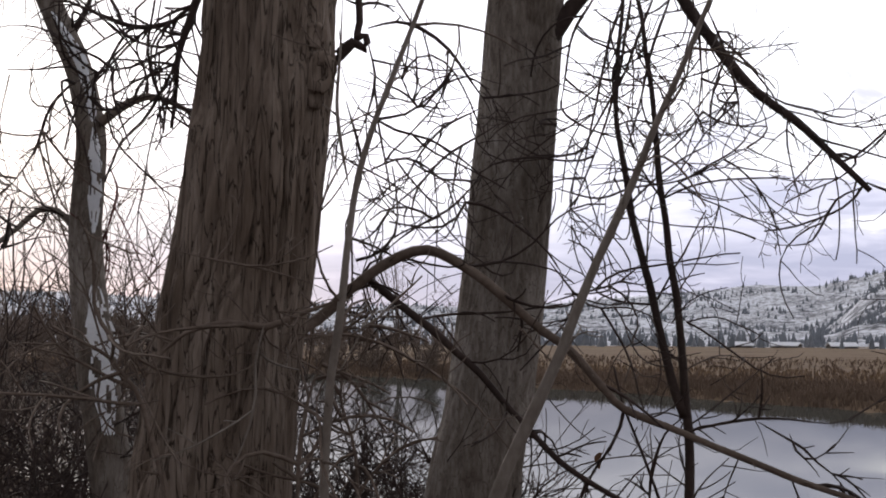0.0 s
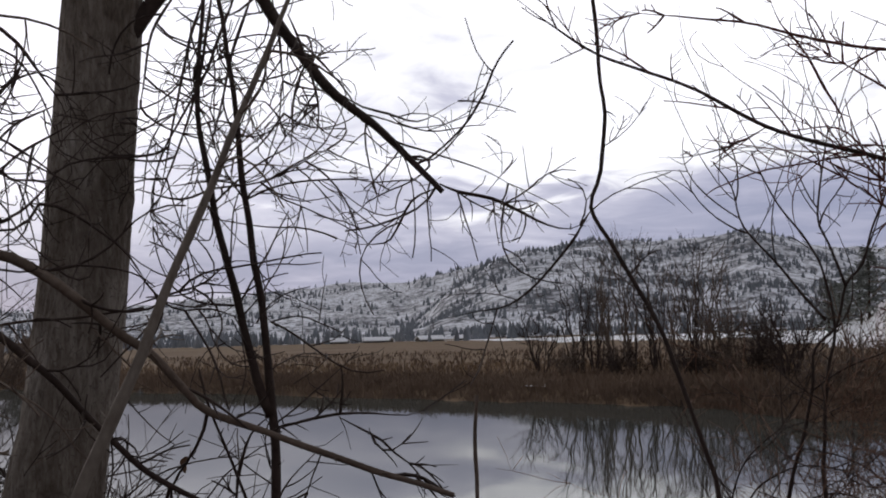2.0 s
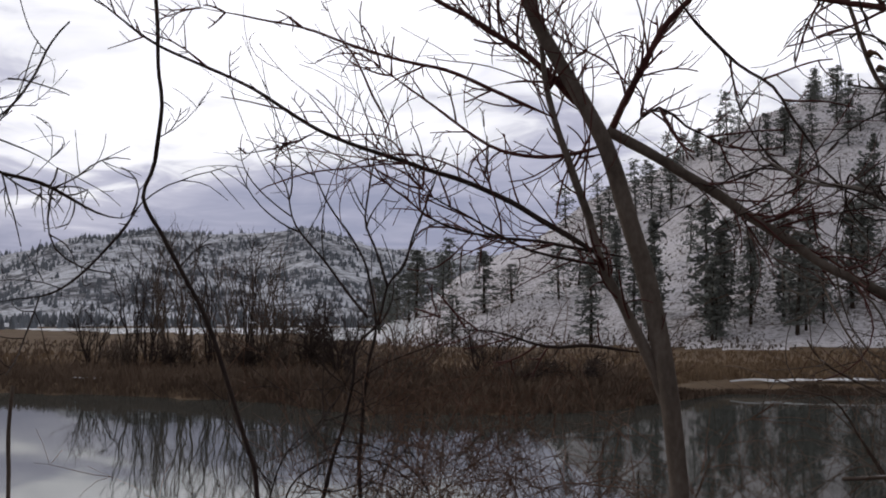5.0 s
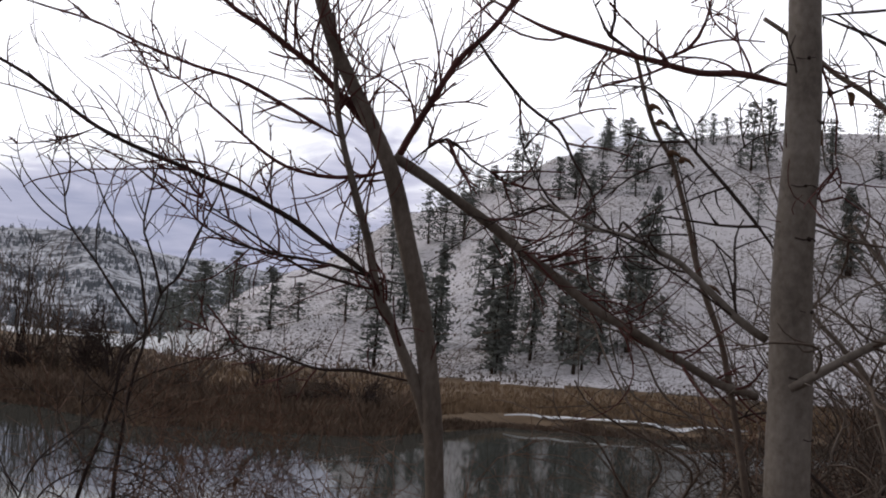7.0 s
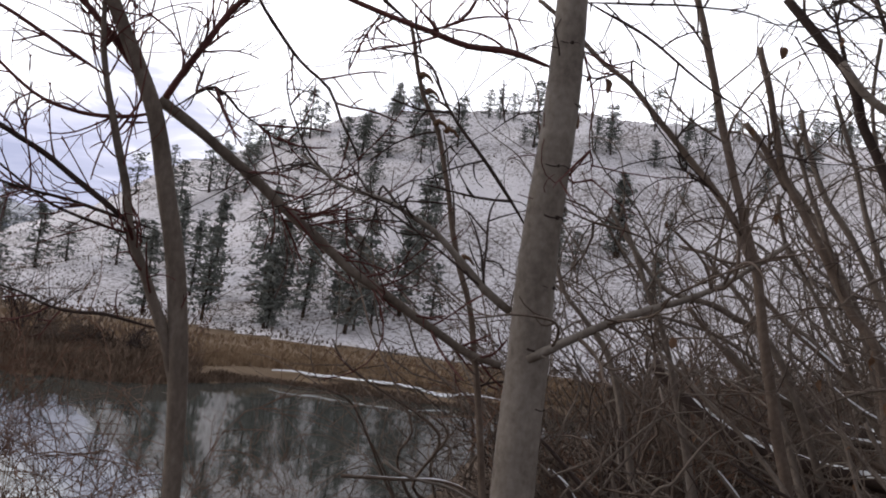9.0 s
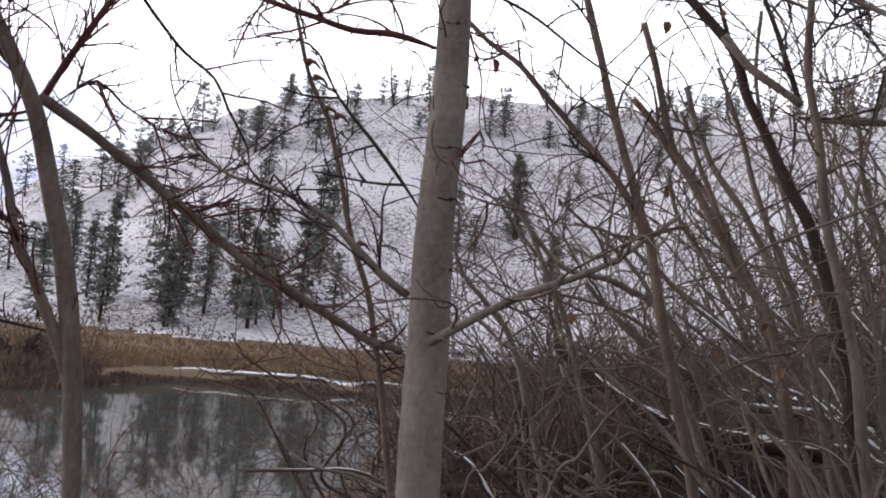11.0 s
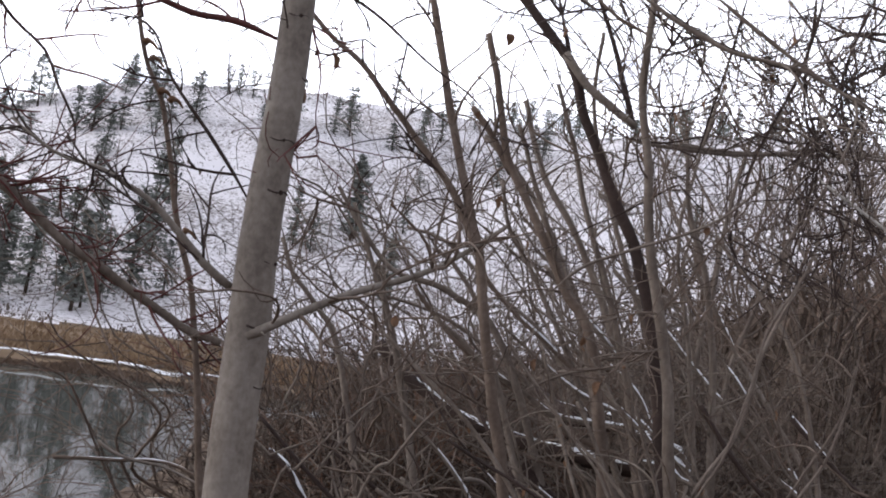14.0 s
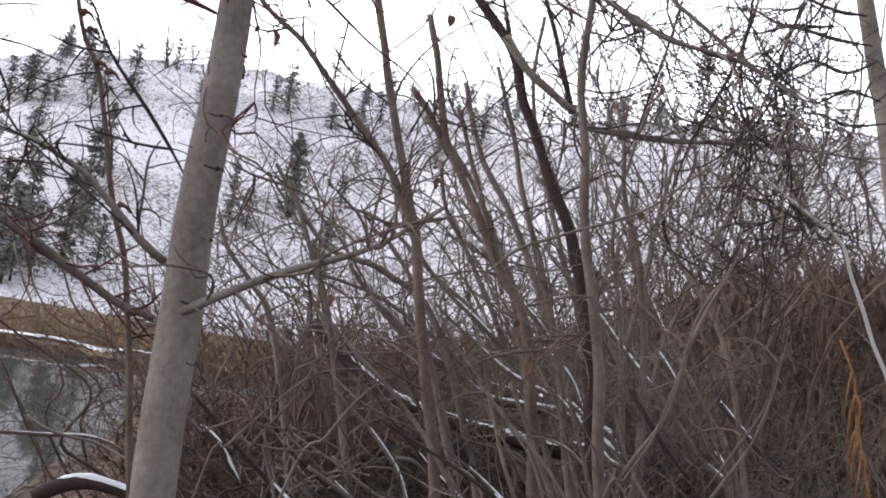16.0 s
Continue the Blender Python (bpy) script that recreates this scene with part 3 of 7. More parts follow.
limb(big, [(0.81, 3.70, 2.33), (0.91, 3.68, 2.36), (1.02, 3.66, 2.38), (1.11, 3.63, 2.38), (1.21, 3.60, 2.37), (1.30, 3.58, 2.40)], 0.006, 0.003, "dark_twig", 8, 0.2, 0.0022)
limb(big, [(1.02, 3.66, 2.37), (1.14, 3.63, 2.30), (1.21, 3.60, 2.23), (1.35, 3.56, 2.22)], 0.005, 0.003, "dark_twig", 6, 0.2, 0.002)
limb(big, [(0.97, 3.67, 2.28), (0.94, 3.68, 2.20), (0.91, 3.68, 2.11)], 0.006, 0.004, "dark_twig", 3, 0.15, 0.002)
limb(big, [(-0.21, 3.65, 3.39), (-0.15, 3.65, 3.45), (-0.13, 3.66, 3.52), (-0.14, 3.65, 3.62)], 0.013, 0.010, "dark_twig", 5, 0.3, 0.003)
limb(big, [(-0.19, 3.65, 3.42), (-0.15, 3.65, 3.46), (-0.11, 3.66, 3.44), (-0.11, 3.66, 3.48), (-0.14, 3.65, 3.47)], 0.016, 0.010, "dark_twig", 0, label="knotted burl on a broken branch")
limb(big, [(-0.12, 3.86, 3.55), (-0.03, 3.86, 3.57), (0.05, 3.86, 3.55), (0.13, 3.86, 3.49), (0.19, 3.86, 3.40), (0.25, 3.86, 3.31), (0.27, 3.86, 3.25)], 0.008, 0.003, "dark_twig", 14, 0.35, 0.0025, None, 1, 0.3, 0.5)
limb(big, [(-0.11, 3.76, 3.48), (-0.09, 3.76, 3.39), (-0.10, 3.76, 3.31), (-0.13, 3.76, 3.22), (-0.18, 3.75, 3.10)], 0.007, 0.002, "dark_twig", 10, 0.3, 0.0025, None, 1, 0.4, 0.5)
limb(big, [(-0.61, 3.80, 3.69), (-0.65, 3.79, 3.56), (-0.68, 3.78, 3.46), (-0.69, 3.78, 3.35), (-0.70, 3.78, 3.22)], 0.016, 0.005, "dark_twig", 26, 0.42, 0.003, None, 2, 0.35, 0.45)
limb(big, [(-0.65, 3.89, 3.61), (-0.75, 3.87, 3.56), (-0.83, 3.85, 3.55), (-0.91, 3.83, 3.57), (-1.02, 3.80, 3.61), (-1.12, 3.77, 3.64)], 0.010, 0.005, "dark_twig", 30, 0.42, 0.003, None, 2, 0.35, 0.5)
limb(big, [(-0.64, 3.79, 3.51), (-0.74, 3.77, 3.45), (-0.82, 3.75, 3.40), (-0.91, 3.72, 3.38), (-1.00, 3.70, 3.32)], 0.007, 0.003, "dark_twig", 22, 0.35, 0.0025, None, 1, 0.2, 0.5)
limb(big, [(-0.16, 3.20, 2.69), (-0.24, 3.19, 2.66), (-0.32, 3.18, 2.63), (-0.42, 3.17, 2.64), (-0.52, 3.15, 2.61), (-0.57, 3.14, 2.56), (-0.62, 3.13, 2.47)], 0.010, 0.006, "brown_twig", 10, 0.3, 0.0025, None, 1, 0.2, 0.4, label="bare branch across the trunk")
limb(big, [(-0.32, 3.13, 2.63), (-0.34, 3.13, 2.54), (-0.34, 3.13, 2.46), (-0.37, 3.13, 2.33), (-0.43, 3.12, 2.20)], 0.0035, 0.003, "pale_stem", 3, 0.2, 0.002, label="pale hanging vine")
limb(big, [(-0.57, 3.14, 2.82), (-0.45, 3.16, 2.79), (-0.33, 3.18, 2.77), (-0.23, 3.20, 2.74), (-0.16, 3.20, 2.71)], 0.004, 0.003, "brown_twig", 6, 0.2, 0.002)
limb(big, [(-0.20, 3.25, 2.48), (-0.29, 3.24, 2.46), (-0.33, 3.23, 2.50), (-0.35, 3.23, 2.54)], 0.004, 0.002, "brown_twig", 4, 0.25, 0.002)
# dead brush caught round the foot of the trunk
limb(big, [(-0.56, 3.19, 2.17), (-0.60, 3.18, 2.34), (-0.64, 3.17, 2.47), (-0.70, 3.16, 2.54), (-0.68, 3.17, 2.62), (-0.63, 3.18, 2.59)], 0.009, 0.004, "brown_twig", 24, 0.35, 0.003, None, 2, 0.1, 0.6)
limb(big, [(-0.25, 3.24, 2.13), (-0.24, 3.24, 2.31), (-0.22, 3.25, 2.45), (-0.17, 3.25, 2.57), (-0.12, 3.26, 2.65)], 0.008, 0.003, "brown_twig", 26, 0.3, 0.003, None, 2, 0.1, 0.6)
limb(big, [(-0.09, 3.36, 2.07), (-0.11, 3.36, 2.30), (-0.15, 3.35, 2.45), (-0.10, 3.36, 2.60), (-0.02, 3.36, 2.69)], 0.006, 0.002, "brown_twig", 22, 0.3, 0.0028, None, 2, 0.1, 0.6)

def burl(parent, c, size, rng, label):
    """A round swelling with a dark hollow where a branch was lost."""
    lump = Shape()
    n, mrows = 18, 9
    for i in range(mrows):
        t = i / (mrows - 1)
        rad = size * (1.25 - t * 0.95 + 0.35 * math.sin(t * 3.1))
        out = size * 0.55 * math.sin(min(1, t * 1.35) * 1.57) * (1 if t < 0.75 else 1 - (t - 0.75) * 2.6)
        for k in range(n):
            a = 2 * math.pi * k / n
            w = 1 + 0.22 * noise.noise(Vector((math.cos(a) * 2, math.sin(a) * 2, t * 3 + size * 40)))
            lump.v.append(Vector(c) + Vector((math.cos(a) * rad * w, -out, math.sin(a) * rad * w * 1.35)))
    for i in range(mrows - 1):
        for k in range(n):
            k2 = (k + 1) % n
            lump.face(i * n + k, i * n + k2, (i + 1) * n + k2, (i + 1) * n + k)
    lump.face(*((mrows - 1) * n + k for k in range(n)))
    part("burl", local(lump, parent.location), MAT["furrowed"], parent, label)


rb = random.Random(2)
for q, size in zip([(-0.22, 3.42, 3.32), (-0.23, 3.42, 3.42), (-0.50, 3.38, 3.13), (-0.43, 3.39, 2.90), (-0.23, 3.42, 3.25)], (0.035, 0.022, 0.02, 0.03, 0.02)):
    burl(big, q, size, rb, "gnarled burl round a lost branch")

second = thing("cottonwood", (0.15, 4.65, 0.9), "grey-barked cottonwood trunk leaning slightly on the creek bank", "tree", "bank trees")
trunk(second, [(0.16, 4.66, 1.19), (0.23, 4.66, 2.03), (0.29, 4.66, 2.40), (0.34, 4.66, 2.81), (0.37, 4.66, 3.22), (0.42, 4.65, 3.86), (0.45, 4.65, 4.18)], [0.22, 0.19, 0.156, 0.153, 0.148, 0.14, 0.135], "grey_bark", sides=150, furrow=0.007, scale=13, step=0.014)
limb(second, [(0.50, 4.60, 3.69), (0.58, 4.59, 3.81), (0.66, 4.58, 3.89), (0.78, 4.57, 3.94), (0.92, 4.54, 3.91), (1.02, 4.53, 3.76), (1.19, 4.49, 3.52), (1.36, 4.45, 3.37), (1.52, 4.40, 3.20), (1.59, 4.38, 3.12)], 0.034, 0.010, "dark_twig",
     46, 0.5, 0.003, None, 2, 0.15, 0.4, 3, 10, start=0.25)
limb(second, [(1.58, 4.38, 3.15), (1.64, 4.36, 3.12), (1.76, 4.32, 3.09), (1.87, 4.28, 3.03), (1.94, 4.25, 2.99), (2.02, 4.22, 2.97), (2.08, 4.19, 3.00)], 0.009, 0.004, "dark_twig", 18, 0.3, 0.0024, None, 1, 0.0, 0.5)
limb(second, [(1.24, 4.48, 3.49), (1.32, 4.46, 3.44), (1.41, 4.43, 3.41), (1.51, 4.40, 3.38), (1.61, 4.37, 3.43), (1.69, 4.35, 3.47)], 0.006, 0.002, "dark_twig", 8, 0.3, 0.002, None, 1, 0.0, 0.45)
limb(second, [(1.31, 4.46, 3.39), (1.43, 4.43, 3.31), (1.55, 4.39, 3.27), (1.68, 4.35, 3.22), (1.76, 4.32, 3.18), (1.87, 4.28, 3.10)], 0.005, 0.002, "dark_twig", 8, 0.3, 0.002, None, 1, 0.1, 0.45)
limb(second, [(1.58, 4.38, 3.14), (1.48, 4.41, 3.09), (1.42, 4.43, 2.98), (1.38, 4.44, 2.94), (1.26, 4.47, 2.94), (1.17, 4.49, 2.98)], 0.006, 0.002, "dark_twig", 9, 0.35, 0.002, None, 1, 0.0, 0.5)
limb(second, [(1.77, 4.32, 3.05), (1.87, 4.28, 3.05), (1.91, 4.26, 3.07), (1.90, 4.27, 3.04), (1.86, 4.28, 3.04)], 0.004, 0.003, "dark_twig", 0, label="twig curled into a hook")
limb(second, [(1.74, 4.33, 3.11), (1.83, 4.29, 3.23), (1.80, 4.31, 3.26), (1.70, 4.34, 3.23)], 0.003, 0.0015, "dark_twig", 2, 0.2, 0.0015)
for k, line in enumerate(([(0.74, 4.32, 3.81), (0.69, 4.33, 3.65), (0.65, 4.33, 3.48), (0.61, 4.34, 3.26), (0.57, 4.34, 3.03)], [(0.76, 4.32, 3.81), (0.73, 4.32, 3.59), (0.68, 4.33, 3.38), (0.59, 4.34, 3.12), (0.51, 4.35, 2.93)], [(0.84, 4.30, 3.80), (0.74, 4.32, 3.53), (0.65, 4.33, 3.36), (0.57, 4.34, 3.18), (0.55, 4.34, 2.95)],
                          [(0.90, 4.29, 3.80), (0.82, 4.31, 3.57), (0.78, 4.31, 3.39), (0.69, 4.33, 3.12)], [(0.96, 4.28, 3.78), (0.99, 4.28, 3.56), (0.99, 4.28, 3.34)], [(0.65, 4.33, 3.81), (0.56, 4.34, 3.65), (0.53, 4.34, 3.46), (0.50, 4.35, 3.30)],
                          [(1.01, 4.27, 3.72), (1.08, 4.26, 3.54), (1.11, 4.25, 3.37), (1.08, 4.26, 3.29), (0.95, 4.29, 3.31)])):
    limb(second, line, 0.007, 0.002, "dark_twig", 15, 0.38, 0.0024, None, 2, 0.15, 0.55, seed=50 + k)
for k, line in enumerate(([(0.50, 4.35, 3.12), (0.65, 4.33, 3.08), (0.76, 4.32, 3.12), (0.91, 4.29, 3.14), (1.06, 4.26, 3.21), (1.17, 4.24, 3.27)], [(0.46, 4.35, 2.72), (0.59, 4.34, 2.76), (0.72, 4.32, 2.80), (0.82, 4.31, 2.87), (0.96, 4.28, 2.85)], [(0.48, 4.35, 2.87), (0.61, 4.34, 2.72), (0.74, 4.32, 2.71), (0.89, 4.30, 2.66), (0.98, 4.28, 2.68)])):
    limb(second, line, 0.005, 0.002, "dark_twig", 16, 0.35, 0.0024, None, 2, 0.0, 0.55, seed=70 + k)

for k, line in enumerate(([(0.29, 4.16, 3.30), (0.14, 4.16, 3.21), (0.03, 4.16, 3.10), (-0.06, 4.16, 3.02), (-0.15, 4.16, 2.89)], [(-0.16, 3.95, 3.32), (-0.03, 3.96, 3.25), (0.07, 3.96, 3.22), (0.21, 3.96, 3.13), (0.32, 3.96, 2.99)], [(0.23, 4.06, 3.11), (0.13, 4.06, 3.01), (0.04, 4.06, 2.96), (-0.05, 4.06, 2.89), (-0.12, 4.06, 2.78)], [(-0.14, 3.96, 3.11), (0.00, 3.96, 3.16), (0.13, 3.96, 3.08), (0.21, 3.96, 3.00)],
                          [(-0.19, 3.95, 3.34), (-0.14, 3.96, 3.13), (-0.18, 3.95, 2.95), (-0.14, 3.96, 2.81)], [(0.25, 4.16, 3.48), (0.12, 4.16, 3.44), (0.03, 4.16, 3.36), (-0.04, 4.16, 3.49), (-0.12, 4.16, 3.53)], [(0.24, 4.16, 3.36), (0.11, 4.16, 3.29), (-0.00, 4.16, 3.14), (-0.04, 4.16, 2.97)])):
    limb(second, line, 0.006, 0.002, "dark_twig", 13, 0.32, 0.0026, None, 1, 0.15, 0.6, seed=90 + k)

leaner = thing("birch", (-1.6, 4.3, 0.9), "leaning grey birch trunk with old snow on one side", "tree", "bank trees")
trunk(leaner, [(-0.95, 4.44, 1.63), (-1.02, 4.42, 2.15), (-1.07, 4.41, 2.49), (-1.11, 4.40, 2.79), (-1.12, 4.39, 2.98), (-1.11, 4.40, 3.28), (-1.15, 4.38, 3.51), (-1.22, 4.37, 3.67), (-1.30, 4.34, 3.86)], [0.085, 0.08, 0.076, 0.072, 0.068, 0.06, 0.054, 0.046, 0.04], "grey_bark", sides=44, step=0.03, lumps=0.09)
limb(leaner, [(-1.16, 4.38, 2.98), (-1.21, 4.37, 3.03), (-1.27, 4.35, 3.03), (-1.33, 4.33, 2.97), (-1.42, 4.30, 2.89)], 0.014, 0.008, "pale_stem", 12, 0.35, 0.003, "dark_twig", 1, -0.2)
limb(leaner, [(-1.07, 4.36, 3.33), (-1.00, 4.37, 3.39), (-0.92, 4.39, 3.43), (-0.82, 4.42, 3.41), (-0.75, 4.43, 3.37)], 0.018, 0.008, "brown_twig", 10, 0.35, 0.003, "dark_twig", 1, 0.0)
limb(leaner, [(-1.18, 4.38, 3.65), (-1.14, 4.39, 3.73), (-1.11, 4.40, 3.82)], 0.014, 0.008, "dark_twig", 14, 0.4, 0.003, None, 2, 0.1)
limb(leaner, [(-1.05, 4.41, 3.20), (-1.02, 4.42, 3.12), (-1.03, 4.42, 3.05), (-1.05, 4.41, 2.93), (-0.97, 4.43, 2.83)], 0.007, 0.003, "red_twig", 12, 0.3, 0.0025, None, 1, 0.2)
limb(leaner, [(-1.14, 4.39, 3.51), (-1.24, 4.36, 3.39), (-1.29, 4.34, 3.23), (-1.36, 4.32, 3.11), (-1.42, 4.30, 3.05)], 0.007, 0.003, "dark_twig", 22, 0.45, 0.0025, "brown_twig", 2, 0.1)
limb(leaner, [(-1.02, 4.42, 2.64), (-0.96, 4.44, 2.61), (-0.91, 4.45, 2.51), (-0.87, 4.46, 2.40)], 0.008, 0.003, "pale_stem", 6, 0.25, 0.0025)


def trunk_snow(parent, points, width, rng):
    """Snow plastered on the weather side of a trunk, in torn patches."""
    s = Shape()
    line = spline(points, 0.011)
    cols = 11
    for p in line:
        for c in range(cols):
            a = (c / (cols - 1) - 0.5) * 2
            t = (len(s.v) // cols) / len(line)
            w = width * (1 + 0.35 * noise.noise(Vector((p.z * 11, 3, width * 90)))) * (0.15 + 0.85 * math.sin(math.pi * min(max(t, 0.0), 1.0)) ** 0.6)
            s.v.append(p + Vector((a * w, -0.014 * (1 - a * a) - 0.004 * noise.noise(Vector((a * 4, 0, p.z * 40))), 0)))
    for j in range(len(line) - 1):
        for c in range(cols - 1):
            a = abs((c + 0.5) / (cols - 1) - 0.5) * 2
            if noise.fractal(Vector((c * 0.5, width * 50, line[j].z * 19)), 1.0, 2.0, 3) > -0.55 + 0.6 * a:
                k = j * cols + c
                s.face(k, k + 1, k + cols + 1, k + cols)
    part("snow_patch", local(s, parent.location), MAT["snow"], parent, "torn strip of snow on the bark")


trunk_snow(leaner, [(-1.06, 4.31, 2.78), (-1.04, 4.31, 2.63), (-1.02, 4.32, 2.52), (-1.02, 4.32, 2.40), (-1.00, 4.32, 2.27)], 0.048, random.Random(3))
trunk_snow(leaner, [(-1.08, 4.32, 3.31), (-1.07, 4.32, 3.17), (-1.07, 4.32, 3.09), (-1.07, 4.32, 2.95)], 0.024, random.Random(4))
trunk_snow(leaner, [(-1.22, 4.28, 3.70), (-1.17, 4.30, 3.61), (-1.13, 4.31, 3.54), (-1.10, 4.32, 3.44), (-1.08, 4.32, 3.33)], 0.026, random.Random(5))

pale = thing("sapling", [(-0.18, 3.15, 1.71)][0], "slender pale-barked sapling before the cottonwoods", "tree", "bank saplings")
limb(pale, [(-0.19, 3.15, 1.71), (-0.17, 3.15, 2.18), (-0.16, 3.15, 2.46), (-0.14, 3.15, 2.65), (-0.12, 3.15, 2.84), (-0.09, 3.16, 3.03), (-0.02, 3.16, 3.24), (0.06, 3.16, 3.45), (0.09, 3.16, 3.56)], 0.02, 0.006, "pale_stem", 16, 0.3, 0.0026, "brown_twig", 1, -0.2, name="stem", start=0.3)
limb(pale, [(-0.12, 3.16, 2.98), (-0.14, 3.15, 3.09), (-0.15, 3.15, 3.23), (-0.14, 3.15, 3.41), (-0.14, 3.15, 3.49)], 0.006, 0.003, "pale_stem", 5, 0.25, 0.002, "brown_twig", 1, -0.2)
limb(pale, [(-0.14, 3.15, 2.51), (-0.11, 3.16, 2.57), (-0.09, 3.16, 2.61), (-0.08, 3.16, 2.65)], 0.004, 0.002, "pale_stem", 3, 0.15, 0.002)
slant = thing("sapling", [(0.21, 3.46, 1.63)][0], "slanting pale-barked sapling leaning across the cottonwood", "tree", "bank saplings")
limb(slant, [(0.18, 3.46, 1.63), (0.24, 3.46, 2.06), (0.28, 3.46, 2.22), (0.42, 3.45, 2.53), (0.52, 3.44, 2.77), (0.63, 3.43, 3.03), (0.75, 3.41, 3.32), (0.85, 3.39, 3.55), (0.88, 3.38, 3.64)], 0.031, 0.006, "pale_stem", 16, 0.3, 0.0026, "brown_twig", 1, -0.1, name="stem", start=0.3)
limb(slant, [(0.43, 3.45, 2.54), (0.46, 3.45, 2.59), (0.49, 3.44, 2.62)], 0.005, 0.003, "pale_stem", 2, 0.12, 0.002)
whip = thing("young_tree", [(0.96, 4.38, 1.28)][0], "young tree with two arching dark reddish stems", "tree", "bank saplings")
limb(whip, [(0.96, 4.38, 1.28), (0.96, 4.38, 1.92), (0.96, 4.39, 2.26), (0.95, 4.39, 2.45), (0.93, 4.39, 2.68), (0.90, 4.40, 2.90), (0.87, 4.40, 3.13), (0.85, 4.40, 3.39), (0.82, 4.41, 3.63), (0.78, 4.42, 3.88)], 0.026, 0.007, "dark_twig", 26, 0.35, 0.0026, None, 1, 0.0, name="stem", start=0.3)
limb(whip, [(0.95, 4.39, 2.34), (0.91, 4.39, 2.45), (0.87, 4.40, 2.61), (0.83, 4.41, 2.80), (0.78, 4.41, 3.00), (0.75, 4.42, 3.19), (0.72, 4.42, 3.39), (0.73, 4.42, 3.63), (0.75, 4.42, 3.88)], 0.018, 0.006, "dark_twig", 26, 0.35, 0.0026, None, 1, 0.0, name="stem")
limb(whip, [(0.92, 4.39, 1.84), (0.86, 4.40, 2.07), (0.79, 4.41, 2.24), (0.74, 4.42, 2.39), (0.71, 4.43, 2.51)], 0.010, 0.004, "dark_twig", 8, 0.25, 0.0025, name="stem")
limb(whip, [(0.83, 4.41, 2.03), (0.84, 4.41, 2.16), (0.88, 4.40, 2.28), (0.96, 4.38, 2.35)], 0.009, 0.006, "dark_twig", 5, 0.2, 0.0025)
dry_leaf(whip, [(0.66, 4.33, 2.22)][0], 0.055, random.Random(1))
stem_j = thing("young_tree", [(2.41, 3.85, 1.34)][0], "thin dark young tree with a crooked upright stem", "tree", "bank saplings")
limb(stem_j, [(2.41, 3.85, 1.34), (2.38, 3.87, 1.99), (2.35, 3.89, 2.18), (2.28, 3.92, 2.41), (2.23, 3.95, 2.59), (2.16, 3.99, 2.75), (2.09, 4.02, 2.89), (2.03, 4.05, 3.03), (2.06, 4.03, 3.16), (2.08, 4.03, 3.36), (2.07, 4.03, 3.46), (2.06, 4.03, 3.64), (2.05, 4.04, 3.89)], 0.009, 0.007, "dark_twig", 10, 0.2, 0.002, None, 1, -0.1, name="stem")
limb(stem_j, [(2.03, 4.05, 3.02), (1.99, 4.06, 2.96), (1.96, 4.08, 2.91), (1.86, 4.12, 2.79), (1.75, 4.16, 2.70), (1.64, 4.20, 2.68), (1.54, 4.24, 2.66)], 0.006, 0.0025, "dark_twig", 5, 0.3, 0.0018)
limb(stem_j, [(2.08, 4.03, 3.37), (2.10, 4.02, 3.36), (2.12, 4.01, 3.34)], 0.006, 0.004, "dark_twig", 0, label="short broken stub")
limb(stem_j, [(1.63, 4.21, 2.00), (1.63, 4.21, 2.19), (1.64, 4.21, 2.39)], 0.008, 0.007, "brown_twig", 5, 0.15, 0.002, name="stem", label="upright dead stick")

# ---------------------------------------------------------------- the forked tree
forked = thing("forked_tree", [(3.26, 2.75, 1.29)][0], "bare young tree with a wide fork and reddish twigs", "tree", "bank trees")
trunk(forked, [(3.295, 2.715, 1.29), (3.285, 2.725, 1.80), (3.27, 2.74, 2.15), (3.245, 2.76, 2.43), (3.215, 2.805, 2.72), (3.17, 2.84, 2.92), (3.12, 2.89, 3.16), (3.06, 2.95, 3.33), (3.00, 3.01, 3.48), (2.94, 3.06, 3.64), (2.85, 3.14, 4.01)], [0.036, 0.033, 0.030, 0.030, 0.031, 0.032, 0.030, 0.027, 0.024, 0.022, 0.018], "grey_twig", sides=28, lumps=0.06)
SPUR = dict(twig_mat="red_twig", level=1, droop=-0.5, curl=0.3, fork=2, lean=0.75)
limb(forked, [(3.262, 2.745, 2.26), (3.23, 2.78, 2.42), (3.17, 2.84, 2.60), (3.12, 2.90, 2.76), (3.08, 2.93, 2.93), (3.04, 2.97, 3.09), (3.00, 3.01, 3.26), (2.98, 3.03, 3.37), (2.97, 3.04, 3.51), (2.95, 3.05, 3.68)], 0.022, 0.007, "grey_twig", 35, 0.18, 0.0028, **SPUR)
limb(forked, [(3.12, 2.94, 3.28), (3.05, 3.01, 3.36), (2.96, 3.09, 3.48), (2.88, 3.15, 3.55), (2.81, 3.21, 3.61), (2.72, 3.28, 3.67), (2.61, 3.35, 3.78)], 0.014, 0.006, "red_twig", 28, 0.20, 0.0028, **SPUR)
limb(forked, [(3.16, 2.91, 3.23), (3.22, 2.85, 3.40), (3.28, 2.79, 3.56), (3.34, 2.72, 3.66), (3.39, 2.67, 3.76), (3.47, 2.57, 3.97)], 0.013, 0.007, "red_twig", 22, 0.18, 0.0028, **SPUR)
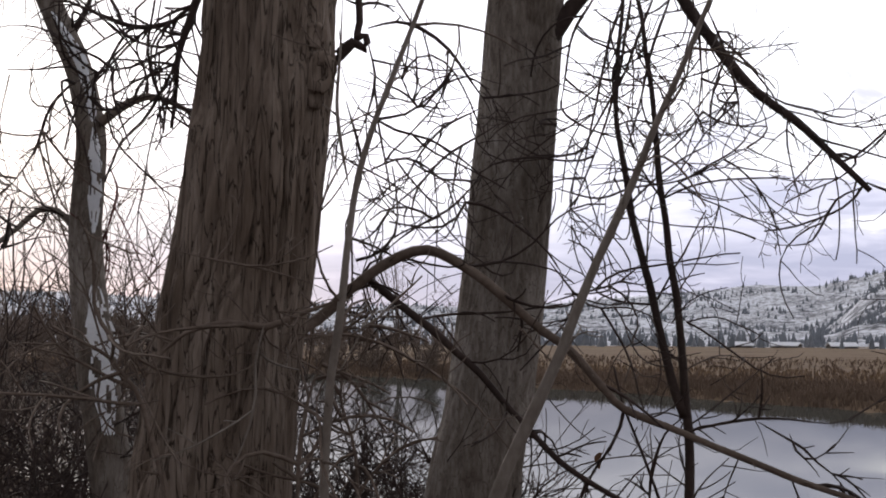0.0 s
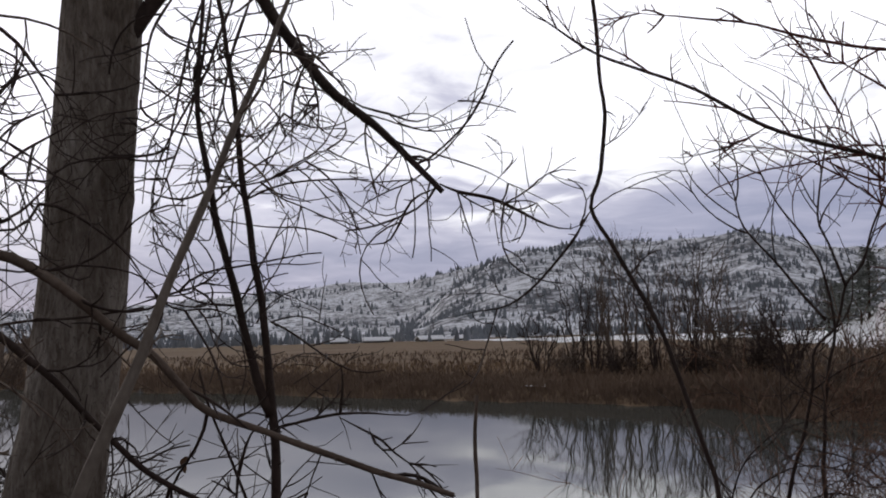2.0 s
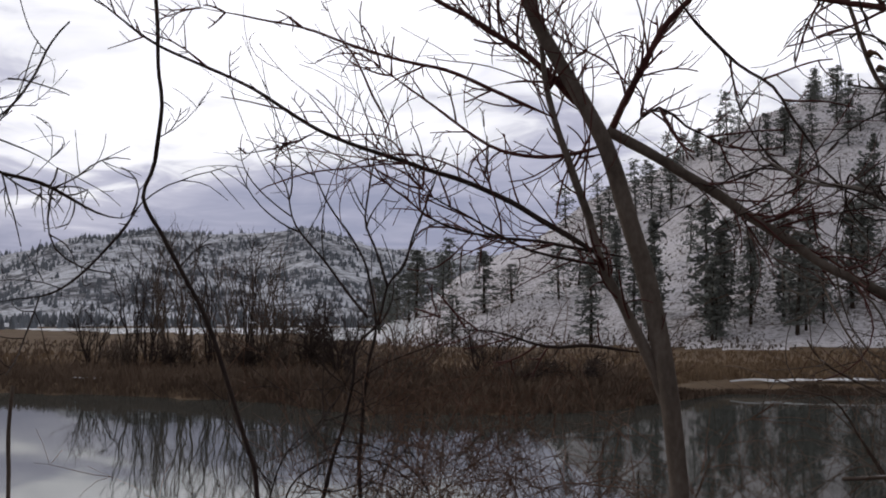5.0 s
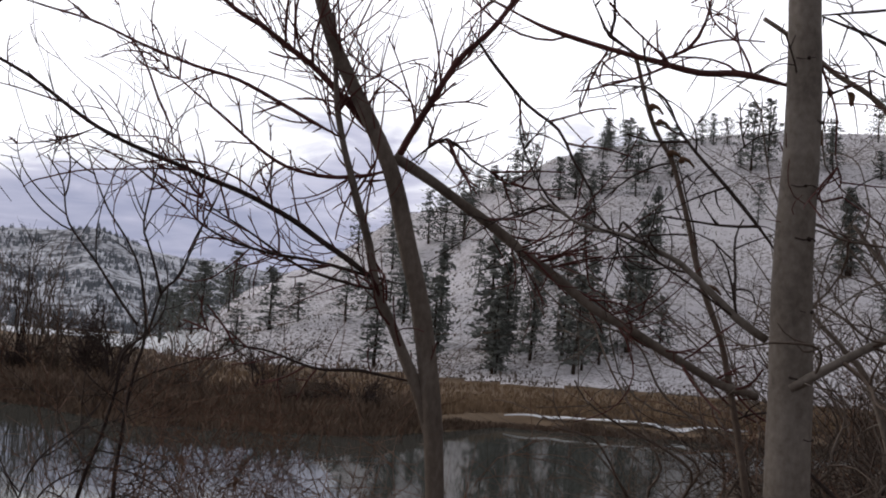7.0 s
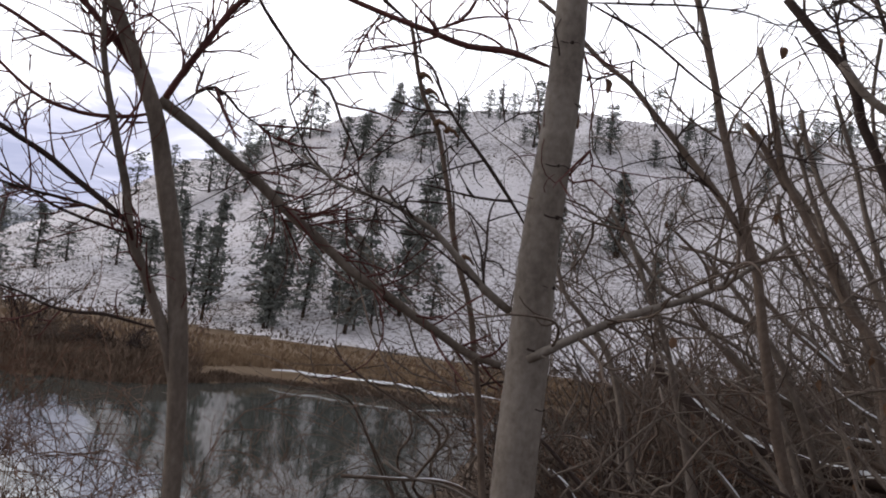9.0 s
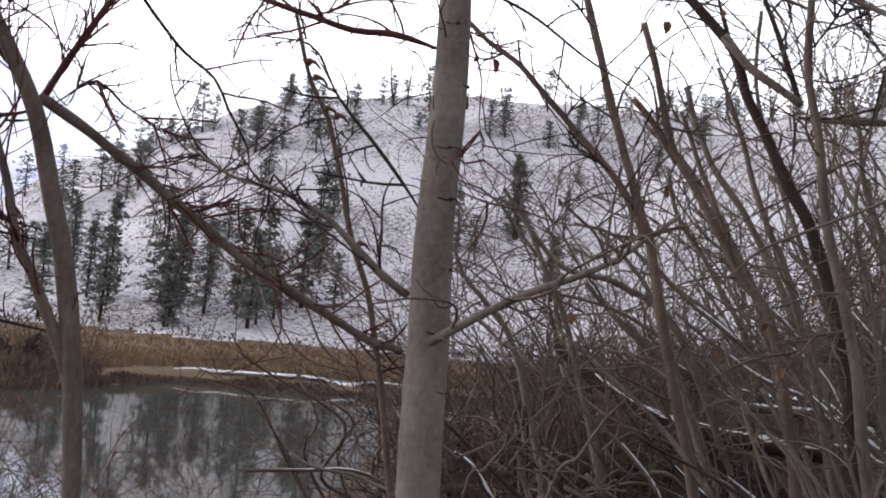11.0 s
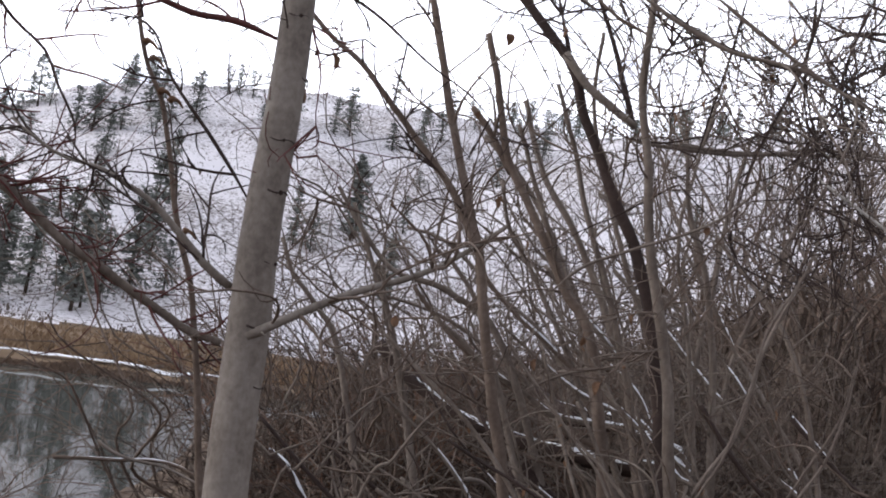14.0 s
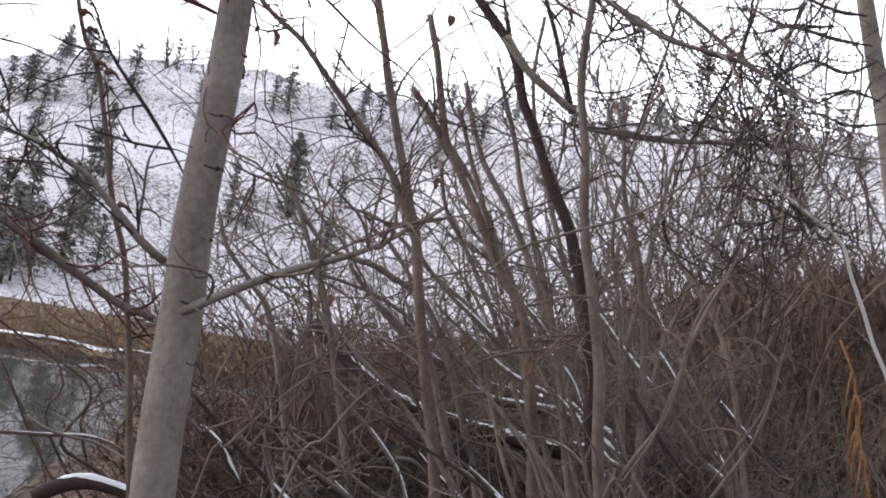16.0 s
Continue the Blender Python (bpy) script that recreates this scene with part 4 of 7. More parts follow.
limb(forked, [(3.15, 2.92, 3.23), (3.24, 2.83, 3.16), (3.32, 2.75, 3.09), (3.42, 2.63, 2.98), (3.52, 2.51, 2.87), (3.60, 2.41, 2.78), (3.68, 2.30, 2.71), (3.77, 2.17, 2.63), (3.84, 2.06, 2.56), (3.90, 1.96, 2.53)], 0.019, 0.013, "grey_twig", 54, 0.22, 0.003, **SPUR)
limb(forked, [(3.13, 2.89, 2.80), (3.00, 3.00, 2.90), (2.82, 3.17, 3.04), (2.66, 3.29, 3.11), (2.53, 3.38, 3.16), (2.38, 3.48, 3.23), (2.20, 3.58, 3.36), (2.04, 3.67, 3.44), (1.91, 3.73, 3.50), (1.78, 3.79, 3.61), (1.66, 3.83, 3.71)], 0.011, 0.003, "dark_twig", 41, 0.17, 0.0023, **SPUR)
limb(forked, [(2.38, 3.48, 3.23), (2.29, 3.53, 3.18), (2.18, 3.60, 3.15), (2.08, 3.65, 3.15)], 0.004, 0.002, "dark_twig", 6, 0.06, 0.002, **SPUR)
limb(forked, [(2.58, 3.34, 3.16), (2.57, 3.35, 3.25), (2.53, 3.38, 3.34), (2.48, 3.41, 3.47), (2.43, 3.45, 3.56), (2.39, 3.47, 3.70)], 0.005, 0.002, "red_twig", 9, 0.12, 0.002, **SPUR)
limb(forked, [(2.82, 3.17, 3.04), (2.83, 3.15, 3.16), (2.82, 3.17, 3.29)], 0.004, 0.002, "dark_twig", 3, 0.07, 0.002, **SPUR)
limb(forked, [(2.99, 3.01, 3.27), (2.87, 3.12, 3.35), (2.73, 3.24, 3.43), (2.58, 3.34, 3.47), (2.46, 3.43, 3.52), (2.34, 3.51, 3.57), (2.18, 3.60, 3.60), (1.98, 3.70, 3.64)], 0.008, 0.002, "red_twig", 35, 0.16, 0.0022, **SPUR)
limb(forked, [(3.13, 2.88, 3.19), (3.05, 2.96, 3.15), (2.95, 3.06, 3.14), (2.84, 3.15, 3.18), (2.73, 3.24, 3.28), (2.64, 3.30, 3.36), (2.55, 3.37, 3.44), (2.48, 3.42, 3.51)], 0.008, 0.003, "red_twig", 41, 0.19, 0.0022, **SPUR)
limb(forked, [(3.16, 2.85, 2.81), (3.05, 2.96, 2.84), (2.96, 3.04, 2.86), (2.83, 3.16, 2.88), (2.71, 3.25, 2.92), (2.63, 3.31, 2.99), (2.55, 3.37, 3.08)], 0.007, 0.003, "dark_twig", 41, 0.20, 0.0022, **SPUR)
limb(forked, [(3.15, 2.86, 2.78), (3.04, 2.97, 2.80), (2.92, 3.08, 2.84), (2.79, 3.19, 2.94), (2.69, 3.27, 3.01), (2.62, 3.32, 3.10)], 0.006, 0.003, "dark_twig", 35, 0.20, 0.0022, **SPUR)
limb(forked, [(3.20, 2.81, 2.50), (3.08, 2.93, 2.52), (2.98, 3.03, 2.52), (2.87, 3.12, 2.56), (2.77, 3.20, 2.58), (2.68, 3.28, 2.64)], 0.007, 0.002, "dark_twig", 19, 0.16, 0.0024, **SPUR)
limb(forked, [(3.17, 2.84, 3.37), (3.13, 2.89, 3.45), (3.08, 2.94, 3.49), (3.01, 3.00, 3.54), (2.99, 3.02, 3.63)], 0.006, 0.003, "red_twig", 19, 0.18, 0.0022, **SPUR)
limb(forked, [(3.16, 2.86, 3.21), (3.24, 2.77, 3.29), (3.30, 2.71, 3.23), (3.36, 2.63, 3.18), (3.43, 2.55, 3.14)], 0.006, 0.003, "dark_twig", 26, 0.18, 0.0024, **SPUR)
limb(forked, [(3.16, 2.90, 3.28), (3.21, 2.86, 3.21), (3.24, 2.83, 3.35), (3.22, 2.85, 3.42)], 0.004, 0.002, "dark_twig", 9, 0.14, 0.0024, **SPUR)

# long thin shoots that rise from the limbs
rng = random.Random(83)
shoots = Shape()
for points, count in (([(3.12, 2.89, 3.16), (3.06, 2.95, 3.33), (3.00, 3.01, 3.48), (2.94, 3.06, 3.64)], 12), ([(3.16, 2.91, 3.23), (3.28, 2.79, 3.56), (3.39, 2.67, 3.76)], 9), ([(3.24, 2.83, 3.16), (3.52, 2.51, 2.87), (3.77, 2.17, 2.63)], 14),
                      ([(3.05, 3.01, 3.36), (2.81, 3.21, 3.61)], 8), ([(3.08, 2.93, 2.93), (3.00, 3.01, 3.26), (2.95, 3.05, 3.68)], 10), ([(2.82, 3.17, 3.04), (2.53, 3.38, 3.16)], 8)):
    twigs_along(shoots, spline(points, 0.05), count, 0.5, 0.0034, rng, 1, -0.45, 0.4, 3, 0.7, 0.05, 0.35)
tagged(part("twig_spray", local(shoots, forked.location), MAT["red_twig"], forked), kind="stuff")

limb(forked, [(3.28, 2.74, 3.67), (3.35, 2.67, 3.54), (3.42, 2.59, 3.43), (3.49, 2.51, 3.35), (3.52, 2.47, 3.26), (3.57, 2.41, 3.14), (3.57, 2.41, 3.01), (3.55, 2.43, 2.91)], 0.007, 0.003, "dark_twig", 14, 0.22, 0.0024, **SPUR)

# ---------------------------------------------------------------- the alder
alder = thing("alder", [(3.47, 1.55, 1.50)][0], "slim alder trunk with smooth pale grey bark and dark knots", "tree", "bank trees")
trunk(alder, [(3.457, 1.565, 1.49), (3.437, 1.595, 2.12), (3.437, 1.605, 2.41), (3.437, 1.605, 2.56), (3.427, 1.612, 2.88), (3.427, 1.603, 3.28), (3.427, 1.615, 3.64), (3.42, 1.64, 4.02)], [0.076, 0.068, 0.062, 0.06, 0.056, 0.050, 0.045, 0.038], "alder_bark", sides=40, lumps=0.05, step=0.02)
limb(alder, [(3.44, 1.65, 3.41), (3.37, 1.77, 3.44), (3.31, 1.87, 3.44), (3.24, 1.97, 3.47), (3.20, 2.02, 3.48), (3.13, 2.11, 3.51), (3.06, 2.20, 3.54), (2.99, 2.29, 3.59), (2.92, 2.37, 3.64)], 0.012, 0.005, "red_twig", 18, 0.3, 0.0026, None, 1, -0.1)
limb(alder, [(3.24, 1.97, 3.47), (3.29, 1.90, 3.51), (3.31, 1.86, 3.59), (3.32, 1.84, 3.71)], 0.009, 0.006, "red_twig", 8, 0.25, 0.0025)
limb(alder, [(3.21, 2.01, 3.48), (3.16, 2.08, 3.54), (3.14, 2.10, 3.59), (3.12, 2.13, 3.66)], 0.010, 0.006, "dark_twig", 5, 0.2, 0.0025)
limb(alder, [(3.38, 1.76, 3.44), (3.36, 1.78, 3.53), (3.35, 1.80, 3.63), (3.34, 1.82, 3.70)], 0.005, 0.003, "red_twig", 5, 0.2, 0.002)
limb(alder, [(3.39, 1.58, 2.57), (3.43, 1.50, 2.63), (3.47, 1.43, 2.68), (3.53, 1.31, 2.75), (3.57, 1.22, 2.79), (3.61, 1.13, 2.85), (3.64, 1.06, 2.91), (3.67, 0.98, 2.98)], 0.015, 0.006, "alder_bark", 22, 0.35, 0.003, "brown_twig", 1, -0.1)
limb(alder, [(3.45, 1.69, 2.70), (3.40, 1.76, 2.75), (3.35, 1.84, 2.84), (3.31, 1.90, 2.90), (3.27, 1.95, 2.93), (3.22, 2.02, 2.97), (3.14, 2.12, 2.99), (3.06, 2.22, 3.06)], 0.013, 0.003, "alder_bark", 26, 0.35, 0.0026, "dark_twig", 1, -0.1)
limb(alder, [(3.41, 1.65, 2.93), (3.38, 1.70, 3.01), (3.35, 1.75, 3.08), (3.31, 1.80, 3.15), (3.27, 1.87, 3.24), (3.24, 1.92, 3.33), (3.19, 1.98, 3.43)], 0.007, 0.003, "dark_twig", 16, 0.28, 0.0024, None, 1, -0.1)
limb(alder, [(3.34, 1.77, 3.20), (3.37, 1.71, 3.26), (3.41, 1.65, 3.28), (3.45, 1.57, 3.36)], 0.004, 0.002, "dark_twig", 8, 0.22, 0.002)
limb(alder, [(3.45, 1.58, 3.01), (3.50, 1.49, 2.98), (3.54, 1.41, 2.97), (3.60, 1.29, 2.94), (3.65, 1.17, 2.94)], 0.005, 0.002, "brown_twig", 14, 0.3, 0.002)
limb(alder, [(3.44, 1.59, 3.53), (3.46, 1.56, 3.43), (3.48, 1.53, 3.32), (3.48, 1.53, 3.22), (3.49, 1.50, 3.06)], 0.004, 0.002, "red_twig", 18, 0.2, 0.002, None, 1, 0.3, 0.5)
for line, r in (([(3.63, 1.71, 3.68), (3.71, 1.65, 3.65), (3.80, 1.56, 3.61), (3.89, 1.47, 3.54), (3.97, 1.39, 3.48), (4.06, 1.28, 3.41), (4.14, 1.18, 3.29)], 0.006), ([(3.63, 1.71, 3.66), (3.74, 1.63, 3.69), (3.84, 1.53, 3.71), (3.93, 1.43, 3.73), (4.04, 1.30, 3.73), (4.15, 1.13, 3.66)], 0.005)):
    limb(alder, line, r, 0.002, "dark_twig", 14, 0.25, 0.002, None, 1, -0.1, 0.35)
axis = spline([(3.457, 1.565, 1.49), (3.437, 1.595, 2.12), (3.437, 1.605, 2.41), (3.437, 1.605, 2.56), (3.427, 1.612, 2.88), (3.427, 1.603, 3.28), (3.427, 1.615, 3.64)], 0.01)
for z, r, turn, tall in ((2.98, 0.0565, -1.9, 0.010), (3.30, 0.0515, -1.1, 0.009), (2.78, 0.0590, -1.5, 0.008), (2.60, 0.0612, -2.0, 0.012), (3.47, 0.0485, -2.4, 0.008), (2.44, 0.063, -1.2, 0.006), (3.12, 0.0545, -2.3, 0.006)):
    c = min(axis, key=lambda q: abs(q.z - z))
    k = Shape()
    ring = [c + Vector((math.cos(turn + a) * (r - 0.0022), math.sin(turn + a) * (r - 0.0022), 0.003 * math.sin(a * 5))) for a in np.linspace(-0.75, 0.75, 11)]
    k.tube(ring, tall * 0.26, tall * 0.26, 6, 1.0, 0.6)
    mid = ring[5]
    k.tube([mid, mid + Vector((math.cos(turn) * 0.006, math.sin(turn) * 0.006, 0.002))], tall * 0.8, tall * 0.4, 8)
    part("knot", local(k, alder.location), MAT["dark_twig"], alder, "dark ringed branch scar")
snag = thing("dead_sapling", [(3.98, 1.86, 1.40)][0], "dead dark sapling with peeling bark curls", "tree", "bank saplings")
limb(snag, [(3.98, 1.86, 1.40), (3.92, 1.96, 2.04), (3.89, 2.01, 2.36), (3.87, 2.04, 2.53), (3.85, 2.08, 2.71), (3.82, 2.12, 2.83), (3.80, 2.16, 2.97), (3.78, 2.19, 3.11), (3.75, 2.23, 3.27), (3.72, 2.28, 3.37), (3.69, 2.31, 3.47), (3.66, 2.35, 3.63)], 0.017, 0.007, "brown_twig", 20, 0.3, 0.0026, "dark_twig", 1, 0.0, name="stem", start=0.2)
for q in [(3.70, 2.21, 3.29), (3.72, 2.18, 3.27), (3.66, 2.27, 3.44), (3.68, 2.25, 3.39), (3.78, 2.09, 2.86)]:
    k = Shape()
    c = Vector(q)
    k.tube([c, c + Vector((0.02, 0.01, 0.012)), c + Vector((0.045, 0.0, 0.006)), c + Vector((0.06, -0.01, -0.012))], 0.011, 0.003, 6)
    part("bark_curl", local(k, snag.location), MAT["dead_leaf"], snag, "peeling curl of dark bark")

MAT["rust_twig"] = speckled("rusty_twig_bark", [(0.3, (0.085, 0.045, 0.030)), (0.55, (0.155, 0.088, 0.060)), (0.75, (0.23, 0.145, 0.105))], 5, 50, 0.85, (1, 1, 1), 0.2, 0.002)
MAT["white_bark"] = speckled("whitish_bark", [(0.3, (0.30, 0.28, 0.25)), (0.55, (0.45, 0.43, 0.40)), (0.75, (0.58, 0.56, 0.53))], 9, 60, 0.7, (1, 1, 0.5), 0.2, 0.003)
# ---------------------------------------------------------------- the thicket on the right-hand bank
young = thing("young_tree", [(4.73, 1.08, 1.44)][0], "straight grey-brown young tree in the thicket", "tree", "thicket stems")
limb(young, [(4.73, 1.08, 1.44), (4.69, 1.22, 2.20), (4.67, 1.30, 2.49), (4.64, 1.36, 2.76), (4.63, 1.41, 2.98), (4.61, 1.46, 3.11), (4.59, 1.52, 3.31), (4.56, 1.59, 3.53), (4.53, 1.65, 3.75), (4.50, 1.73, 3.99)], 0.031, 0.013, "brown_twig", 26, 0.4, 0.003, None, 1, -0.1, name="stem", start=0.25)
limb(young, [(4.62, 1.42, 2.99), (4.58, 1.53, 3.19), (4.52, 1.66, 3.35), (4.47, 1.77, 3.47), (4.42, 1.88, 3.59), (4.37, 1.99, 3.67), (4.30, 2.10, 3.78), (4.24, 2.21, 3.87)], 0.015, 0.008, "brown_twig", 26, 0.4, 0.003, "dark_twig", 1, -0.1)
post = thing("young_tree", [(4.66, 0.51, 1.59)][0], "upright grey-brown young tree with a fork near its top", "tree", "thicket stems")
limb(post, [(4.66, 0.51, 1.59), (4.63, 0.64, 2.40), (4.63, 0.69, 2.69), (4.61, 0.74, 2.88), (4.60, 0.79, 3.06), (4.59, 0.83, 3.33), (4.58, 0.88, 3.56), (4.58, 0.89, 3.76), (4.58, 0.89, 3.86), (4.58, 0.89, 4.00)], 0.032, 0.012, "grey_twig", 24, 0.4, 0.003, "brown_twig", 1, -0.1, name="stem", start=0.3)
limb(post, [(4.58, 0.89, 3.80), (4.55, 0.99, 3.84), (4.53, 1.07, 3.90), (4.52, 1.12, 3.95)], 0.012, 0.007, "brown_twig", 10, 0.3, 0.003, "dark_twig")
limb(post, [(4.58, 0.88, 3.66), (4.60, 0.81, 3.77), (4.61, 0.75, 3.90), (4.62, 0.71, 3.98)], 0.007, 0.004, "dark_twig", 10, 0.3, 0.003)
limb(post, [(4.52, 0.71, 3.00), (4.53, 0.67, 2.95), (4.54, 0.63, 2.96)], 0.004, 0.003, "brown_twig", 0)
limb(post, [(4.53, 0.65, 2.75), (4.54, 0.58, 2.84), (4.55, 0.52, 2.94), (4.56, 0.49, 3.02)], 0.005, 0.003, "brown_twig", 6, 0.25, 0.002)
crook = thing("willow", [(5.34, 0.68, 1.63)][0], "old leaning willow with dark crooked stems", "tree", "thicket stems")
limb(crook, [(5.34, 0.68, 1.63), (5.31, 0.84, 2.57), (5.29, 0.91, 2.87), (5.27, 1.00, 3.13), (5.25, 1.10, 3.30), (5.22, 1.19, 3.49), (5.20, 1.27, 3.64), (5.18, 1.33, 3.82), (5.15, 1.42, 3.92), (5.09, 1.59, 4.11)], 0.040, 0.018, "dark_twig", 30, 0.5, 0.0035, "brown_twig", 1, -0.1, name="stem", start=0.3)
limb(crook, [(5.12, 1.35, 3.86), (5.15, 1.25, 3.74), (5.18, 1.14, 3.66), (5.21, 1.05, 3.60)], 0.018, 0.015, "pale_stem", 5, 0.3, 0.003, "brown_twig", label="bare barkless limb")
limb(crook, [(5.25, 1.07, 3.60), (5.24, 1.13, 3.77), (5.22, 1.19, 3.93), (5.20, 1.28, 4.15)], 0.013, 0.008, "dark_twig", 16, 0.4, 0.003)
limb(crook, [(5.19, 1.32, 3.80), (5.17, 1.38, 3.95), (5.15, 1.43, 4.15)], 0.012, 0.008, "dark_twig", 14, 0.4, 0.003)
limb(crook, [(5.25, 1.10, 3.30), (5.23, 1.17, 3.33), (5.24, 1.13, 3.30), (5.27, 1.01, 3.29)], 0.012, 0.008, "pale_stem", 3, 0.2, 0.003, "brown_twig")
stump = thing("dead_snag", [(5.20, 0.88, 1.60)][0], "broken dead snag with a flat snapped top", "tree", "thicket stems")
limb(stump, [(5.20, 0.88, 1.60), (5.15, 1.07, 2.66), (5.11, 1.21, 2.91), (5.08, 1.31, 3.09), (5.05, 1.41, 3.26), (5.02, 1.49, 3.40), (5.01, 1.54, 3.58), (4.99, 1.58, 3.73), (4.97, 1.63, 3.88)], 0.034, 0.013, "brown_twig", 14, 0.35, 0.003, None, 1, -0.1, name="stem")
limb(stump, [(5.03, 1.47, 3.34), (5.00, 1.57, 3.49), (4.97, 1.65, 3.58)], 0.014, 0.013, "brown_twig", 6, 0.3, 0.003, name="stem")
slim = thing("willow", [(5.62, 0.80, 1.56)][0], "slanting thicket willow with several brown stems", "tree", "thicket stems")
for k, line in enumerate(([(5.62, 0.80, 1.56), (5.58, 1.02, 2.55), (5.54, 1.17, 3.00), (5.51, 1.28, 3.27), (5.48, 1.38, 3.58), (5.45, 1.47, 3.81)], [(5.70, 0.93, 1.51), (5.63, 1.22, 2.67), (5.58, 1.39, 3.05), (5.54, 1.52, 3.35), (5.50, 1.63, 3.63)], [(5.74, 1.19, 1.57), (5.63, 1.57, 2.62), (5.53, 1.84, 2.87), (5.44, 2.08, 2.93), (5.36, 2.24, 3.10), (5.31, 2.35, 3.26)],
                          [(5.75, 0.63, 1.69), (5.74, 0.70, 2.60), (5.73, 0.79, 3.07), (5.71, 0.89, 3.34), (5.69, 0.94, 3.66)], [(5.62, 1.25, 1.57), (5.50, 1.64, 2.70), (5.44, 1.79, 2.97), (5.40, 1.90, 3.05)], [(5.57, 1.73, 1.47), (5.46, 2.03, 2.59), (5.40, 2.16, 2.92), (5.34, 2.28, 3.20)],
                          [(5.45, 2.03, 1.67), (5.36, 2.24, 2.51), (5.30, 2.36, 2.73), (5.24, 2.47, 2.86), (5.21, 2.53, 3.00)])):
    limb(slim, line, 0.030, 0.009, "grey_twig", 26, 0.5, 0.003, None, 1, -0.15, name="stem", seed=200 + k)
fan = thing("willow", [(6.22, 0.85, 1.58)][0], "fan of leaning grey-brown willow stems from one root", "tree", "thicket stems")
for k, (line, r) in enumerate((([(6.22, 0.85, 1.58), (6.14, 1.23, 2.53), (6.07, 1.50, 3.07), (6.00, 1.73, 3.44), (5.92, 1.94, 3.65)], 0.022), ([(6.02, 0.84, 1.60), (5.97, 1.10, 2.50), (5.92, 1.29, 2.98), (5.88, 1.45, 3.26), (5.83, 1.61, 3.50), (5.79, 1.72, 3.80)], 0.026), ([(6.43, 0.83, 1.55), (6.39, 1.05, 2.57), (6.34, 1.28, 3.13), (6.30, 1.44, 3.55), (6.27, 1.54, 3.93), (6.27, 1.54, 4.27)], 0.02),
                               ([(6.23, 0.78, 1.59), (6.22, 0.87, 2.64), (6.22, 0.84, 3.06), (6.23, 0.82, 3.43), (6.24, 0.76, 3.81)], 0.018), ([(6.53, 0.80, 1.54), (6.54, 0.78, 2.61), (6.55, 0.70, 3.00), (6.57, 0.57, 3.40), (6.58, 0.42, 3.67)], 0.016), ([(6.51, 0.95, 1.51), (6.38, 1.52, 2.61), (6.26, 1.89, 2.94), (6.16, 2.15, 3.15), (6.08, 2.34, 3.20)], 0.018),
                               ([(6.21, 0.92, 1.56), (6.07, 1.52, 2.44), (5.95, 1.86, 2.70), (5.85, 2.12, 2.81), (5.74, 2.37, 2.83)], 0.016), ([(5.95, 0.68, 1.65), (5.92, 0.85, 2.73), (5.90, 0.96, 3.22), (5.90, 0.93, 3.57), (5.92, 0.86, 3.94)], 0.014), ([(6.10, 0.96, 1.82), (5.99, 1.43, 2.71), (5.93, 1.62, 3.04), (5.89, 1.75, 3.23), (5.87, 1.80, 3.44)], 0.02))):
    limb(fan, line, r * 1.25, r * 0.45, "grey_twig", 18, 0.5, 0.003, None, 1, -0.1, 0.4, name="stem", seed=230 + k)
high = thing("hawthorn", [(5.51, -0.07, 1.77)][0], "dark thorny bush with long crossing branches", "tree", "thicket stems")
for k, (line, r) in enumerate((([(4.37, 0.91, 3.89), (4.40, 0.78, 3.81), (4.43, 0.66, 3.75), (4.44, 0.57, 3.71), (4.47, 0.38, 3.68), (4.49, 0.27, 3.64), (4.50, 0.08, 3.54)], 0.010), ([(4.52, 0.68, 3.93), (4.56, 0.50, 3.81), (4.58, 0.34, 3.70), (4.59, 0.21, 3.63), (4.61, 0.03, 3.55)], 0.009),
                               ([(4.84, 0.61, 4.06), (4.83, 0.65, 3.80), (4.83, 0.69, 3.59), (4.82, 0.72, 3.43), (4.81, 0.78, 3.29)], 0.006), ([(4.88, 0.38, 4.08), (4.88, 0.39, 3.83), (4.87, 0.46, 3.62), (4.86, 0.53, 3.43), (4.85, 0.57, 3.14)], 0.007),
                               ([(5.37, 1.02, 3.58), (5.41, 0.82, 3.57), (5.45, 0.58, 3.58), (5.48, 0.37, 3.62), (5.51, 0.06, 3.61)], 0.009), ([(5.08, 0.38, 4.14), (5.07, 0.41, 3.82), (5.08, 0.33, 3.47), (5.08, 0.37, 3.05)], 0.005),
                               ([(5.10, 0.19, 4.16), (5.09, 0.27, 3.83), (5.10, 0.19, 3.49), (5.09, 0.23, 3.07)], 0.005), ([(5.07, 0.38, 4.11), (5.06, 0.41, 3.78), (5.07, 0.34, 3.42), (5.06, 0.40, 2.99)], 0.005),
                               ([(5.08, 0.21, 4.12), (5.08, 0.28, 3.75), (5.09, 0.17, 3.38), (5.08, 0.23, 2.98)], 0.005), ([(5.33, 1.11, 3.57), (5.38, 0.93, 3.56), (5.42, 0.70, 3.56), (5.46, 0.44, 3.59), (5.49, 0.11, 3.60), (5.50, -0.21, 3.57)], 0.009))):
    limb(high, line, r, r * 0.5, "dark_twig" if r < 0.0085 else "grey_twig", 26, 0.5, 0.0022, None, 2, 0.0, 0.4, seed=300 + k, name="branch")
